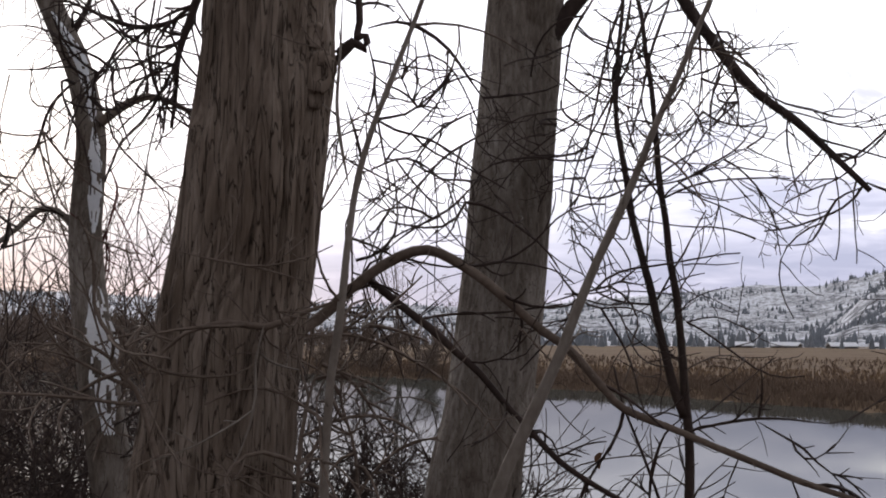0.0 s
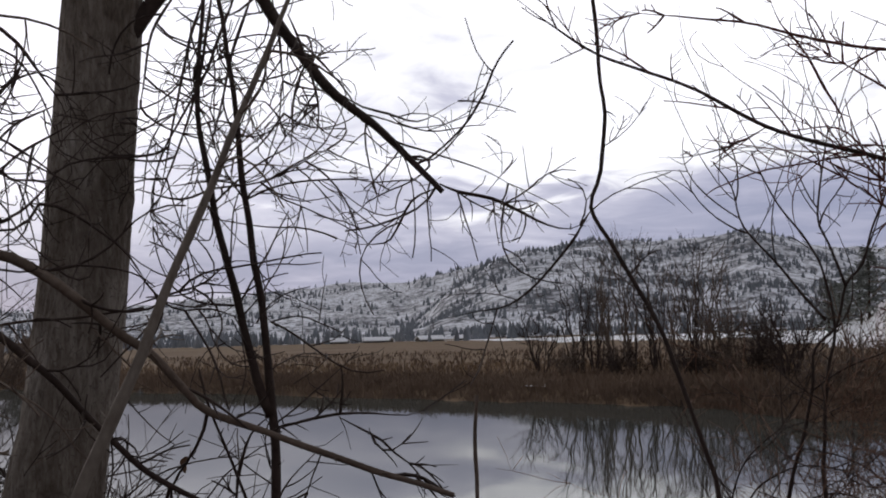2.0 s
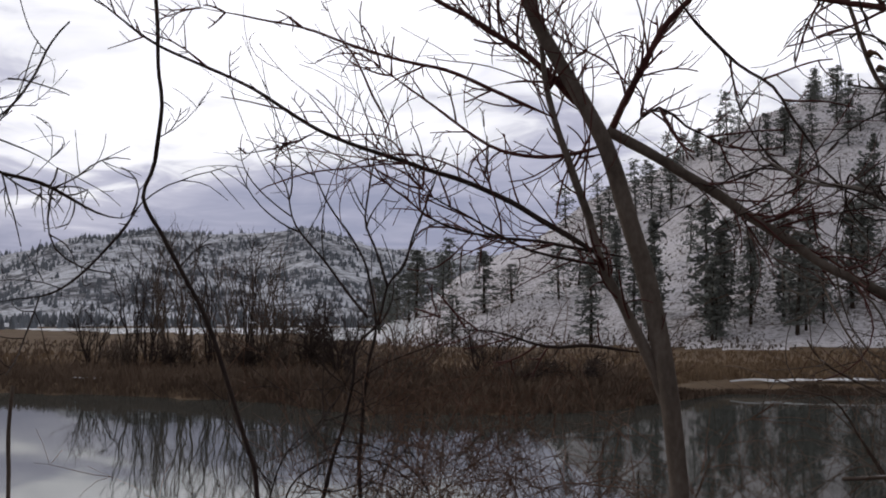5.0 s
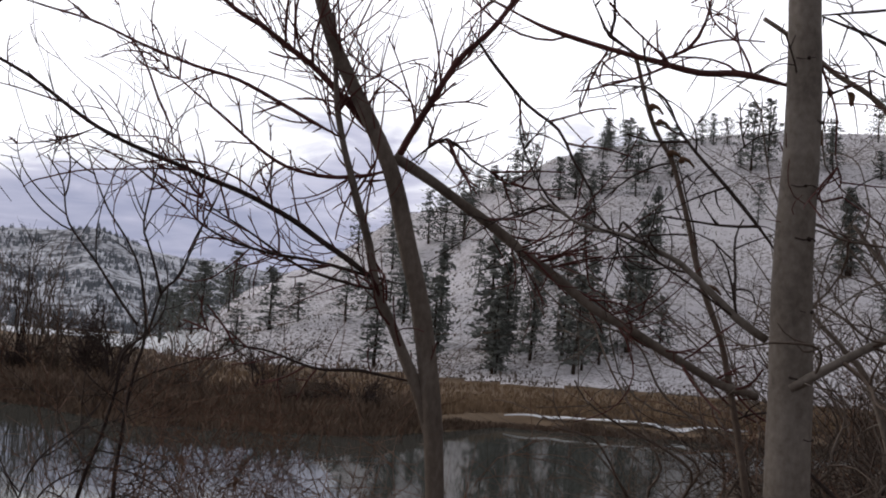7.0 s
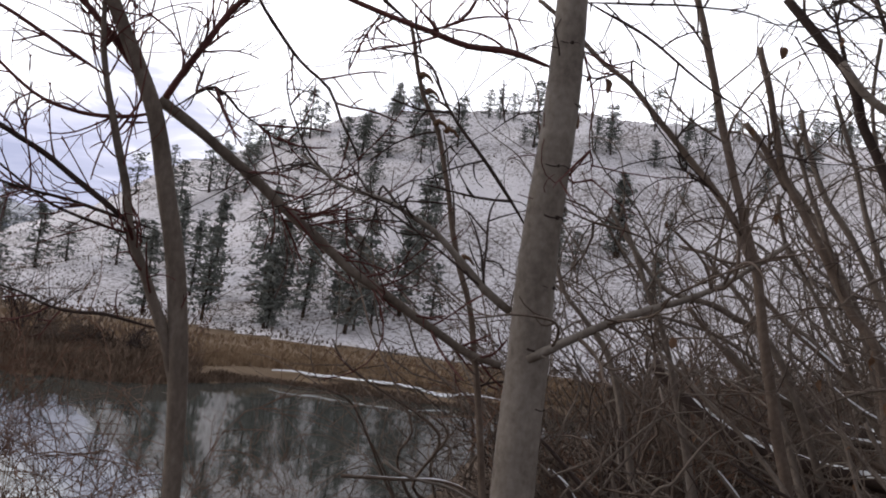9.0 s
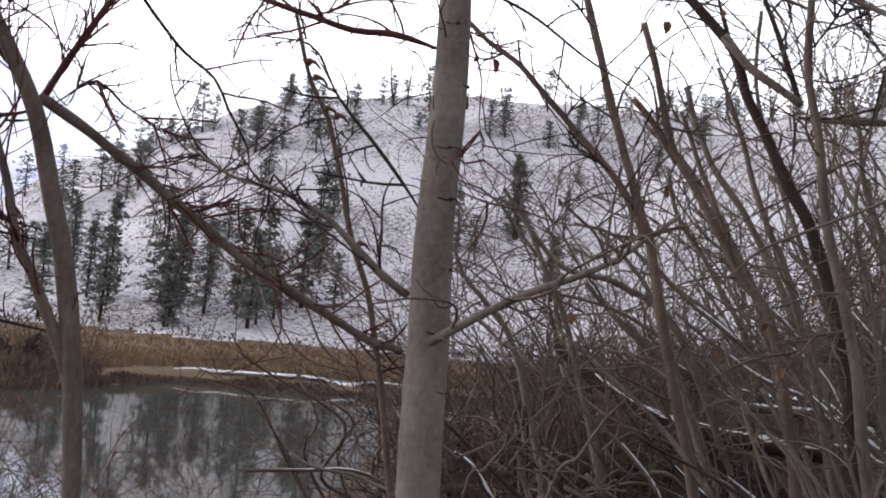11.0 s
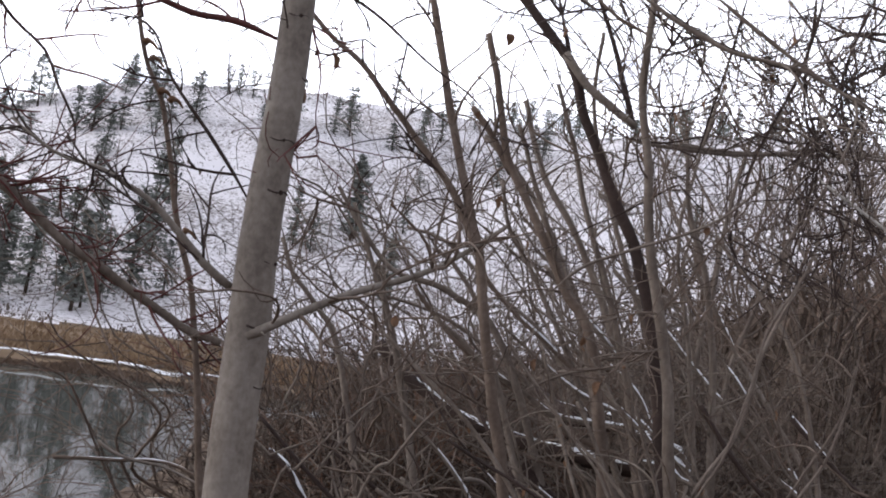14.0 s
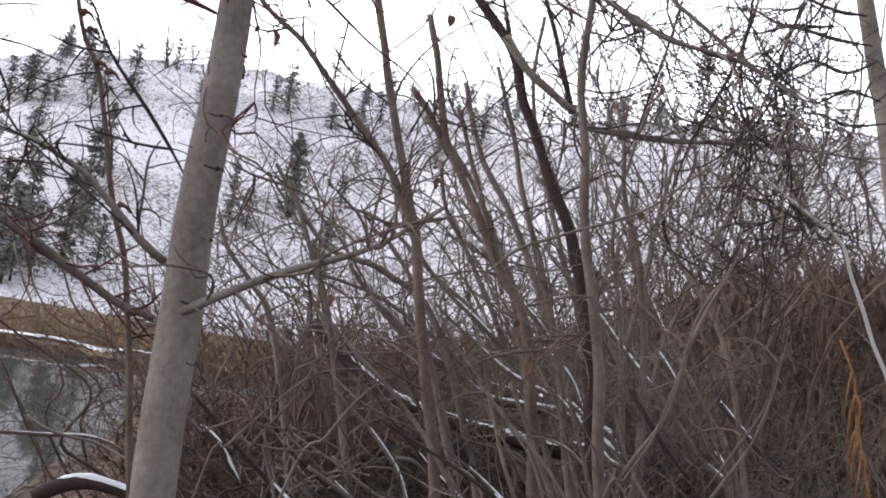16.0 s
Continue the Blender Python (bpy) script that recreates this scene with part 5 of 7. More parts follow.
for k, (line, r) in enumerate((([(4.58, 0.87, 3.91), (4.61, 0.76, 3.84), (4.64, 0.62, 3.78), (4.67, 0.43, 3.73), (4.68, 0.31, 3.71), (4.70, 0.08, 3.69)], 0.006), ([(4.75, 1.01, 4.00), (4.79, 0.87, 3.89), (4.81, 0.77, 3.79), (4.84, 0.65, 3.64), (4.85, 0.54, 3.49)], 0.005), ([(5.06, 0.51, 4.10), (5.07, 0.41, 3.98), (5.08, 0.30, 3.84), (5.10, 0.12, 3.73), (5.11, -0.05, 3.62)], 0.005), ([(5.29, 0.23, 4.19), (5.29, 0.27, 4.01), (5.28, 0.35, 3.85), (5.28, 0.37, 3.65), (5.28, 0.32, 3.43)], 0.004))):
    limb(high, line, r, r * 0.5, "dark_twig", 16, 0.4, 0.0020, None, 2, 0.0, 0.4, seed=330 + k, name="branch")
cane = thing("bramble", [(4.17, 0.39, 1.79)][0], "long pale canes arching through the thicket", "shrub", "thicket shrubs")
for k, line in enumerate(([(4.15, 0.52, 2.16), (4.16, 0.45, 2.30), (4.17, 0.38, 2.46), (4.18, 0.34, 2.64), (4.18, 0.31, 2.82), (4.19, 0.26, 2.93), (4.19, 0.20, 3.07)], [(4.19, 0.24, 2.21), (4.20, 0.17, 2.35), (4.20, 0.10, 2.49), (4.20, 0.06, 2.66), (4.20, 0.05, 2.83)], [(4.12, 0.64, 2.10), (4.07, 0.85, 2.44), (4.01, 1.05, 2.68), (4.02, 1.03, 2.82), (4.04, 0.95, 2.92)],
                          [(4.32, 1.07, 2.53), (4.36, 0.95, 2.60), (4.39, 0.82, 2.64), (4.41, 0.71, 2.68)], [(3.95, 1.48, 2.09), (3.91, 1.56, 2.18), (3.96, 1.46, 2.37), (3.99, 1.39, 2.56), (4.03, 1.30, 2.61)], [(3.85, 1.68, 2.06), (3.88, 1.62, 2.19), (3.93, 1.52, 2.33), (3.98, 1.41, 2.45), (4.03, 1.28, 2.49)],
                          [(4.14, 0.98, 2.84), (4.17, 0.88, 2.94), (4.20, 0.75, 3.01), (4.24, 0.54, 3.11), (4.27, 0.42, 3.22), (4.29, 0.26, 3.38)], [(4.23, 0.63, 2.72), (4.21, 0.71, 2.70), (4.18, 0.82, 2.74), (4.16, 0.92, 2.74)], [(3.86, 1.43, 2.41), (3.86, 1.43, 2.55), (3.88, 1.39, 2.69), (3.90, 1.35, 2.80)])):
    limb(cane, line, 0.0058, 0.004, "grey_twig", 7, 0.25, 0.0022, "brown_twig", 1, 0.1, name="cane", seed=400 + k)
for k, (line, r) in enumerate((
    ([(4.54, 0.57, 2.19), (4.55, 0.53, 2.27), (4.57, 0.43, 2.47), (4.57, 0.39, 2.60), (4.57, 0.37, 2.75), (4.58, 0.32, 2.91), (4.59, 0.25, 3.09)], 0.0090),
    ([(4.59, 0.26, 2.28), (4.59, 0.18, 2.44), (4.60, 0.11, 2.58), (4.60, 0.08, 2.76)], 0.0065),
    ([(4.49, 1.20, 2.85), (4.53, 1.06, 2.77), (4.57, 0.92, 2.72), (4.60, 0.81, 2.70), (4.62, 0.72, 2.73)], 0.0050),
    ([(3.88, 1.83, 2.13), (3.93, 1.74, 2.21), (3.99, 1.63, 2.28), (4.01, 1.59, 2.33)], 0.0070),
    ([(4.24, 1.57, 2.04), (4.28, 1.47, 2.24), (4.31, 1.39, 2.38), (4.35, 1.28, 2.50)], 0.0080),
    ([(3.84, 1.69, 2.31), (3.85, 1.68, 2.39), (3.86, 1.65, 2.50), (3.84, 1.69, 2.64)], 0.0050),
    ([(4.73, 0.64, 2.69), (4.74, 0.61, 2.59), (4.73, 0.64, 2.52)], 0.0040),
    ([(4.33, 1.59, 2.53), (4.39, 1.45, 2.53), (4.45, 1.30, 2.56), (4.49, 1.18, 2.60)], 0.0040),
    ([(4.61, 1.15, 2.55), (4.63, 1.06, 2.60), (4.68, 0.88, 2.64), (4.72, 0.69, 2.64)], 0.0050))):
    limb(cane, line, r, r * 0.7, "grey_twig", 7, 0.25, 0.0020, "brown_twig", 1, 0.1, name="cane", seed=430 + k)
white = thing("birch_sapling", [(5.09, -0.42, 2.13)][0], "thin whitish birch sapling bending down", "tree", "thicket stems")
limb(white, [(5.09, -0.42, 2.13), (5.10, -0.29, 2.65), (5.10, -0.18, 2.88), (5.10, -0.09, 3.07), (5.10, -0.03, 3.20), (5.09, 0.08, 3.28), (5.08, 0.21, 3.36), (5.07, 0.32, 3.43)], 0.016, 0.005, "white_bark", 12, 0.4, 0.003, "brown_twig", 1, 0.0, name="stem")
stalk = thing("dried_stalk", [(4.60, -0.31, 2.08)][0], "tall dried orange stalk with shrivelled leaves", "plant", "")
sl = limb(stalk, [(4.60, -0.31, 2.08), (4.60, -0.22, 2.41), (4.60, -0.18, 2.56), (4.60, -0.15, 2.70), (4.60, -0.09, 2.83)], 0.007, 0.004, "orange_leaf", 0, name="stem")
rs = random.Random(21)
for _ in range(30):
    q = sl[rs.randint(int(len(sl) * 0.35), len(sl) - 1)]
    k = Shape()
    d = Vector((rs.uniform(-0.02, 0.02), rs.uniform(-0.02, 0.02), 0))
    k.tube([q, q + d + Vector((0, 0, -0.03)), q + d * 1.3 + Vector((0, 0, -0.09)), q + d * 0.8 + Vector((0, 0, -rs.uniform(0.06, 0.2)))], 0.006, 0.002, 5, 1.0, 0.6)
    part("leaf", local(k, stalk.location), MAT["orange_leaf"], stalk, "shrivelled orange leaf")


conifer = thing("larch", [(6.79, -0.56, 1.98)][0], "pale-barked larch with fine dark hanging twigs", "tree", "thicket stems")
trunk(conifer, [(6.79, -0.56, 1.98), (6.80, -0.23, 3.48), (6.80, -0.10, 4.02), (6.80, -0.01, 4.32), (6.79, 0.08, 4.63), (6.79, 0.16, 4.91)], [0.09, 0.065, 0.055, 0.05, 0.045, 0.04], "alder_bark", sides=20)
for k, line in enumerate(([(6.59, 0.05, 4.49), (6.59, 0.20, 4.50), (6.58, 0.36, 4.56), (6.56, 0.50, 4.61)], [(6.60, 0.01, 4.35), (6.59, 0.18, 4.36), (6.57, 0.39, 4.40), (6.55, 0.57, 4.35), (6.53, 0.77, 4.38)], [(6.50, -0.02, 4.24), (6.49, 0.10, 4.18), (6.48, 0.26, 4.22), (6.47, 0.40, 4.14), (6.45, 0.56, 4.15)], [(6.60, -0.07, 4.08), (6.59, 0.09, 4.12), (6.59, 0.21, 4.05), (6.58, 0.35, 4.06)],
                          [(6.69, 0.10, 4.68), (6.68, 0.24, 4.61), (6.68, 0.30, 4.49), (6.67, 0.42, 4.39)], [(6.70, -0.10, 4.00), (6.69, 0.07, 3.97), (6.69, 0.24, 4.02), (6.68, 0.36, 3.96)], [(6.70, 0.18, 4.46), (6.68, 0.44, 4.44), (6.66, 0.63, 4.51), (6.64, 0.76, 4.47)])):
    limb(conifer, line, 0.012, 0.004, "dark_twig", 14, 0.45, 0.0020, None, 1, 0.2, 0.35, seed=600 + k, name="branch")


# ---------------------------------------------------------------- shrubs and brush
def shrub(name, label, at, stems, height, spread, r, mat, rng, twigs=10, twig_len=0.4, twig_r=0.0026, level=1, lean=(0, 0), curl=0.35, droop=-0.1, group="bank shrubs", category="shrub", arch=0.0, crook=0.10):
    """A clump of stems from one root, each with its spray of twigs."""
    ob = thing(name, at, label, category, group)
    o = Vector(at)
    spray = Shape()
    for k in range(stems):
        a = rng.uniform(0, 6.28)
        out = rng.uniform(0.3, 1.0) * spread
        h = height * rng.uniform(0.55, 1.05)
        dx, dy = math.cos(a) * out + lean[0] * h, math.sin(a) * out + lean[1] * h
        foot = Vector((math.cos(a) * 0.12, math.sin(a) * 0.12, -0.15))
        pts = [foot, foot + Vector((dx * 0.25, dy * 0.25, h * 0.38)), foot + Vector((dx * (0.6 + arch), dy * (0.6 + arch), h * (0.75 + 0.1 * arch))), foot + Vector((dx * (1 + arch), dy * (1 + arch), h * (1 - arch * 0.6)))]
        line = [p + noise.noise_vector(p * 1.3 + o + Vector((k, 0, 0))) * crook for p in spline(pts, max(0.09, h * 0.05))]
        rr = r * rng.uniform(0.6, 1.2)
        part("stem", Shape().tube(line, rr, rr * 0.3, 5, 0.9), MAT[mat], ob)
        twigs_along(spray, line, twigs, twig_len, twig_r, rng, level, droop, curl, 2, 0.8, 0.15, sides=3)
    tagged(part("twig_spray", spray, MAT[mat], ob), kind="stuff")
    return ob


def place(az, r):
    h = heading(az)
    x, y = h.x * r, h.y * r
    return (x, y, ground_z(x, y))


rng = random.Random(11)
# brown brush in front of the water and the foot of the alder
for az, r, h in ((34, 6.2, 1.1), (36.5, 5.8, 1.25), (38.5, 6.6, 1.3), (40.5, 5.9, 1.2), (42.5, 6.8, 1.3), (44, 5.6, 1.2), (48, 6.3, 1.0), (53, 6.2, 1.1)):
    shrub("bramble", "low tangle of bare brown bramble canes", place(az, r), 5, h, 0.8, 0.0055, rng.choice(("brown_twig", "dark_twig")), rng, 7, 0.5, 0.0026, 1, curl=0.5, droop=0.1, group="thicket shrubs", arch=0.25)
# the thicket itself: straight stems that lean out over one another
for az, r, h in ((64.5, 8.2, 1.2), (65.5, 7.8, 1.2), (67, 8.6, 1.6), (69.5, 8.0, 1.4), (72, 8.4, 1.6), (74.5, 8.0, 1.6), (77, 8.4, 1.7), (80, 8.2, 1.5), (83, 8.0, 1.4), (86.5, 8.4, 1.6), (90, 7.8, 1.5), (93, 8.2, 1.8),
                 (64, 8.8, 1.7), (68, 9.0, 1.9), (71, 8.8, 1.9), (75, 9.0, 2.0), (78, 8.8, 2.0)):
    out = heading(az - 90)
    shrub("bramble", "dense tangle of bare grey-brown canes", place(az, r), 11, h, 1.5, 0.0075, rng.choice(("grey_twig", "brown_twig", "dark_twig")), rng, 8, 0.6, 0.0034, 1, lean=(out.x * 0.45, out.y * 0.45), curl=0.3, droop=0.05, group="thicket shrubs", crook=0.12)
for az, r, h in ((62, 8, 1.9), (65, 9, 2.2), (68, 7.8, 2.2), (71, 9.5, 2.5), (74, 8, 2.5), (77, 9.0, 2.7), (79, 9.8, 3.0), (81, 8.4, 3.0), (83, 10, 3.2), (85, 8.6, 3.2), (87, 10.4, 3.4), (89, 9, 3.4), (92, 10, 3.8), (82, 12, 3.0), (86, 12, 3.2)):
    out, amount = heading(az - 90), rng.uniform(0.15, 0.6)
    lean = (out.x * amount, out.y * amount)
    shrub("thicket_bush", "tall leafless brown thicket bush", place(az, r), 7, h * 1.25, 1.5, 0.013, rng.choice(("brown_twig", "grey_twig")), rng, 8, 0.7, 0.0042, 1, lean=lean, curl=0.5, droop=0.0, group="thicket shrubs", crook=0.4)
for az, r, h in ((79, 15, 3.2), (82, 16, 3.6), (85, 15, 3.8), (88.5, 16, 4.2), (91, 17, 4.4)):
    lean = (rng.uniform(-0.3, 0.3), rng.uniform(-0.3, 0.3))
    shrub("thicket_bush", "tall leafless brown thicket bush", place(az, r), 10, h, 2.4, 0.018, "brown_twig", rng, 7, 1.0, 0.006, 1, lean=lean, curl=0.5, droop=0.0, group="thicket shrubs", crook=0.6)
for az, r, h in ((80, 24, 5.0), (83, 26, 5.6), (86.5, 25, 6.0), (90, 27, 6.6)):
    shrub("thicket_bush", "tall leafless brown thicket bush", place(az, r), 13, h, 3.2, 0.026, rng.choice(("brown_twig", "dark_twig")), rng, 15, 1.7, 0.014, 1, curl=0.3, droop=-0.05, group="thicket shrubs", crook=0.5)
# brush at the water's edge below the first trees
for az, r, h in ((-18, 4.4, 1.0), (-15.5, 4.3, 0.95), (-13.5, 4.6, 0.9), (-20, 4.5, 1.1), (-12, 5.2, 1.0), (-19, 5.0, 1.7), (-17, 5.8, 1.8), (-15, 5.0, 1.5), (-12.5, 6.2, 1.7), (-10, 6.8, 1.6), (-20.5, 6.4, 2.2), (-16, 7.4, 2.0), (-22, 5.2, 2.0), (-17.5, 4.0, 1.2), (-14.5, 4.0, 1.15), (-19.5, 3.8, 1.25), (-16, 4.6, 1.5), (-12.6, 4.2, 1.2)):
    shrub("brush", "dark leafless brush beside the birch", place(az, r), 13, h, 0.8, 0.007, "dark_twig", rng, 12, 0.5, 0.004, 1, curl=0.55, arch=0.2, crook=0.25)
for az, r, h in ((-4.5, 6.0, 1.45), (-2.5, 7.0, 1.6), (-0.5, 6.2, 1.4), (-3, 5.2, 1.3), (2.2, 7.2, 1.2), (-3.6, 7.6, 1.7), (-1.4, 7.8, 1.7), (-2.0, 5.6, 1.3), (0.6, 7.4, 1.4), (-5.5, 7.2, 1.6), (-3.8, 6.4, 1.5), (-1.8, 6.6, 1.5), (-0.6, 5.4, 1.2), (-4.2, 5.4, 1.3), (5.5, 6.8, 1.0), (7.5, 7.2, 1.0), (-5.6, 5.1, 1.4), (-3.4, 5.0, 1.4), (-1.6, 5.1, 1.45), (0.2, 5.0, 1.35), (-4.6, 5.6, 1.5), (-0.6, 5.6, 1.45), (-5.0, 6.2, 1.7), (-3.0, 6.0, 1.65), (-1.0, 6.1, 1.65), (-2.2, 5.0, 1.4)):
    shrub("brush", "dark leafless brush hanging over the water", place(az, r), 12, h, 0.8, 0.008, "dark_twig", rng, 14, 0.5, 0.0045, 1, curl=0.6, arch=0.3, crook=0.3)
for az, r, h in ((-12.0, 5.2, 1.7), (-11.0, 6.0, 2.0), (-10.0, 5.4, 1.8), (-9.0, 6.4, 2.0)):
    shrub("brush", "dark leafless brush behind the cottonwood", place(az, r), 14, h, 0.8, 0.007, "dark_twig", rng, 12, 0.5, 0.004, 1, curl=0.5, arch=0.15, crook=0.25)
# upright shoots behind the birch
for az, r, h in ((-20.5, 6.5, 2.9), (-19.2, 7.5, 3.3), (-18, 6.8, 2.8), (-16.8, 8.0, 3.2), (-15.4, 7.0, 2.7), (-13.6, 8.4, 3.0), (-12.2, 7.6, 2.6), (-10.8, 8.6, 2.7)):
    shrub("willow_shrub", "upright leafless willow shoots behind the birch", place(az, r), 10, h, 0.9, 0.008, rng.choice(("brown_twig", "dark_twig")), rng, 8, 0.6, 0.0032, 1, curl=0.25, droop=-0.3, crook=0.2)
# dark bush before the far bank
bush = thing("willow_bush", [(3.39, 4.97, 0.84)][0], "dark willow bush with curved bare stems", "shrub", "bank shrubs")
for k, line in enumerate(([(3.24, 5.06, 0.98), (3.31, 5.02, 1.59), (3.41, 4.96, 2.05), (3.46, 4.92, 2.31), (3.48, 4.91, 2.49), (3.56, 4.86, 2.60), (3.60, 4.83, 2.77), (3.66, 4.79, 2.86), (3.70, 4.76, 3.03), (3.76, 4.71, 3.21), (3.82, 4.67, 3.42)], [(3.50, 4.90, 0.96), (3.50, 4.90, 1.58), (3.49, 4.90, 1.99), (3.52, 4.89, 2.36), (3.55, 4.86, 2.58), (3.52, 4.88, 2.83), (3.46, 4.92, 2.99), (3.35, 4.99, 3.18), (3.28, 5.04, 3.40)],
                          [(3.52, 4.88, 2.62), (3.45, 4.93, 2.73), (3.37, 4.98, 2.86), (3.24, 5.06, 3.05), (3.20, 5.09, 3.24), (3.13, 5.12, 3.35)], [(3.60, 4.83, 2.77), (3.55, 4.87, 2.96), (3.51, 4.89, 3.09), (3.54, 4.87, 3.31), (3.56, 4.85, 3.49)], [(3.74, 4.73, 1.21), (3.68, 4.77, 1.73), (3.55, 4.86, 1.86), (3.38, 4.98, 1.82), (3.25, 5.06, 1.87)],
                          [(3.64, 4.80, 1.22), (3.76, 4.71, 1.72), (3.68, 4.77, 1.93), (3.56, 4.86, 2.02), (3.39, 4.97, 2.06)], [(3.22, 5.07, 1.10), (3.20, 5.09, 1.75), (3.34, 5.00, 1.95), (3.56, 4.86, 1.96), (3.76, 4.71, 1.80)], [(3.09, 5.15, 1.11), (3.16, 5.11, 1.88), (3.35, 5.00, 2.16), (3.41, 4.95, 2.26)])):
    limb(bush, line, 0.015 if k < 2 else 0.007, 0.003, "dark_twig", 16, 0.5, 0.0022, None, 1, -0.5, 0.14, seed=500 + k, name="stem", start=0.3)

# ---------------------------------------------------------------- fallen logs with snow on them
rng = random.Random(17)
for k, (line, r) in enumerate((
    ([(6.06, 2.38, 2.62), (6.09, 2.18, 2.46), (6.11, 1.99, 2.35), (6.13, 1.79, 2.28), (6.13, 1.64, 2.25), (6.14, 1.41, 2.22), (6.16, 1.14, 2.20), (6.15, 0.97, 2.19), (6.13, 0.78, 2.20)], 0.0300),
    ([(6.52, 1.73, 2.50), (6.50, 1.58, 2.42), (6.48, 1.42, 2.39), (6.47, 1.24, 2.38), (6.44, 1.09, 2.33), (6.41, 0.92, 2.30)], 0.0520),
    ([(6.11, 1.72, 2.26), (6.12, 1.52, 2.24), (6.13, 1.36, 2.23), (6.14, 1.14, 2.22), (6.14, 0.96, 2.22), (6.13, 0.78, 2.20)], 0.0360),
    ([(5.66, 1.48, 2.22), (5.68, 1.41, 2.14), (5.70, 1.34, 2.09), (5.72, 1.25, 2.01)], 0.0340),
    ([(4.72, 2.17, 2.14), (4.75, 2.10, 2.08), (4.78, 2.06, 2.01), (4.81, 2.00, 1.93)], 0.0140),
    ([(3.93, 2.30, 1.89), (3.97, 2.23, 1.94), (4.02, 2.16, 1.96), (4.09, 2.04, 1.94)], 0.026), ([(5.63, 0.73, 2.55), (5.65, 0.65, 2.45), (5.66, 0.54, 2.33), (5.68, 0.44, 2.23)], 0.012), ([(5.88, 0.39, 2.56), (5.89, 0.26, 2.44), (5.90, 0.16, 2.34), (5.91, 0.07, 2.27)], 0.012))):
    log = thing("fallen_log", line[0], "fallen dark log with a ridge of old snow along it", "log", "fallen logs")
    path = [p + noise.noise_vector(p * 3) * 0.02 for p in spline(line, 0.03)]
    part("log_body", local(Shape().tube(path, r, r * 0.7, 12, 1.0, 0.25), line[0]), MAT["dark_twig"], log)
    snow_on(log, [p + Vector((0, 0, r * 0.45)) for p in path], r * 0.66, 0.014, rng, 0.18)

# willow stems that lean out low over the logs, snow along their upper sides
def leaning_willow(label, stems, seed):
    rng = random.Random(seed)
    foot = stems[0][0][-1]
    ob = thing("willow", foot, label, "tree", "thicket stems")
    for k, (line, r) in enumerate(stems):
        root = Vector(foot) + Vector((rng.gauss(0, 0.12), rng.gauss(0, 0.12), 0))
        floor = ground_z(root.x, root.y) - 0.1
        last = Vector(line[-1])
        low = [tuple(last.lerp(Vector((root.x, root.y, floor)), 0.5) + Vector((0, 0, 0.06))), (root.x, root.y, floor)]
        wood = limb(ob, [*line, *low][::-1], r * 1.1, r * 0.5, rng.choice(("brown_twig", "grey_twig", "grey_twig")), 14, 0.35, 0.0022, "brown_twig", 1, -0.1, 0.3, 2, 8, name="branch", seed=seed * 10 + k, start=0.3)
        snow_on(ob, [q + Vector((0, 0, r * 0.45)) for q in wood[len(wood) // 5: len(wood) * 9 // 10]], max(r * 0.6, 0.006), 0.007, rng, 0.36)


leaning_willow("low willow with brown stems leaning far over, lined with snow", (
    ([(5.38, 1.94, 2.66), (5.43, 1.82, 2.55), (5.47, 1.72, 2.47), (5.49, 1.66, 2.41), (5.52, 1.58, 2.32), (5.57, 1.40, 2.23), (5.64, 1.16, 2.13)], 0.0090),
    ([(5.60, 1.93, 2.76), (5.66, 1.79, 2.66), (5.71, 1.63, 2.54), (5.75, 1.50, 2.48), (5.79, 1.39, 2.41), (5.83, 1.25, 2.40), (5.87, 1.06, 2.40), (5.90, 0.93, 2.33), (5.93, 0.79, 2.20)], 0.0200),
    ([(5.61, 1.63, 2.78), (5.67, 1.44, 2.64), (5.71, 1.29, 2.54), (5.75, 1.14, 2.48), (5.78, 0.99, 2.44), (5.81, 0.86, 2.32), (5.83, 0.74, 2.17)], 0.0130),
    ([(5.50, 1.32, 2.79), (5.54, 1.17, 2.70), (5.56, 1.07, 2.64), (5.59, 0.96, 2.54), (5.60, 0.88, 2.41), (5.63, 0.74, 2.25)], 0.0090),
    ([(5.43, 1.18, 2.64), (5.46, 1.05, 2.52), (5.49, 0.95, 2.43), (5.51, 0.85, 2.35), (5.53, 0.75, 2.25), (5.54, 0.64, 2.16)], 0.0140),
    ([(5.75, 2.11, 2.89), (5.81, 1.94, 2.71), (5.89, 1.74, 2.56), (5.95, 1.56, 2.46), (6.01, 1.34, 2.33), (6.06, 1.13, 2.27), (6.11, 0.87, 2.16)], 0.0220),
    ([(5.76, 1.80, 3.00), (5.82, 1.63, 2.83), (5.88, 1.43, 2.68), (5.93, 1.25, 2.55), (5.98, 1.03, 2.39), (6.02, 0.83, 2.19)], 0.0180),
    ([(5.75, 1.51, 3.06), (5.79, 1.37, 2.91), (5.84, 1.20, 2.76), (5.87, 1.06, 2.58), (5.90, 0.91, 2.40), (5.93, 0.76, 2.18)], 0.0160)), 51)
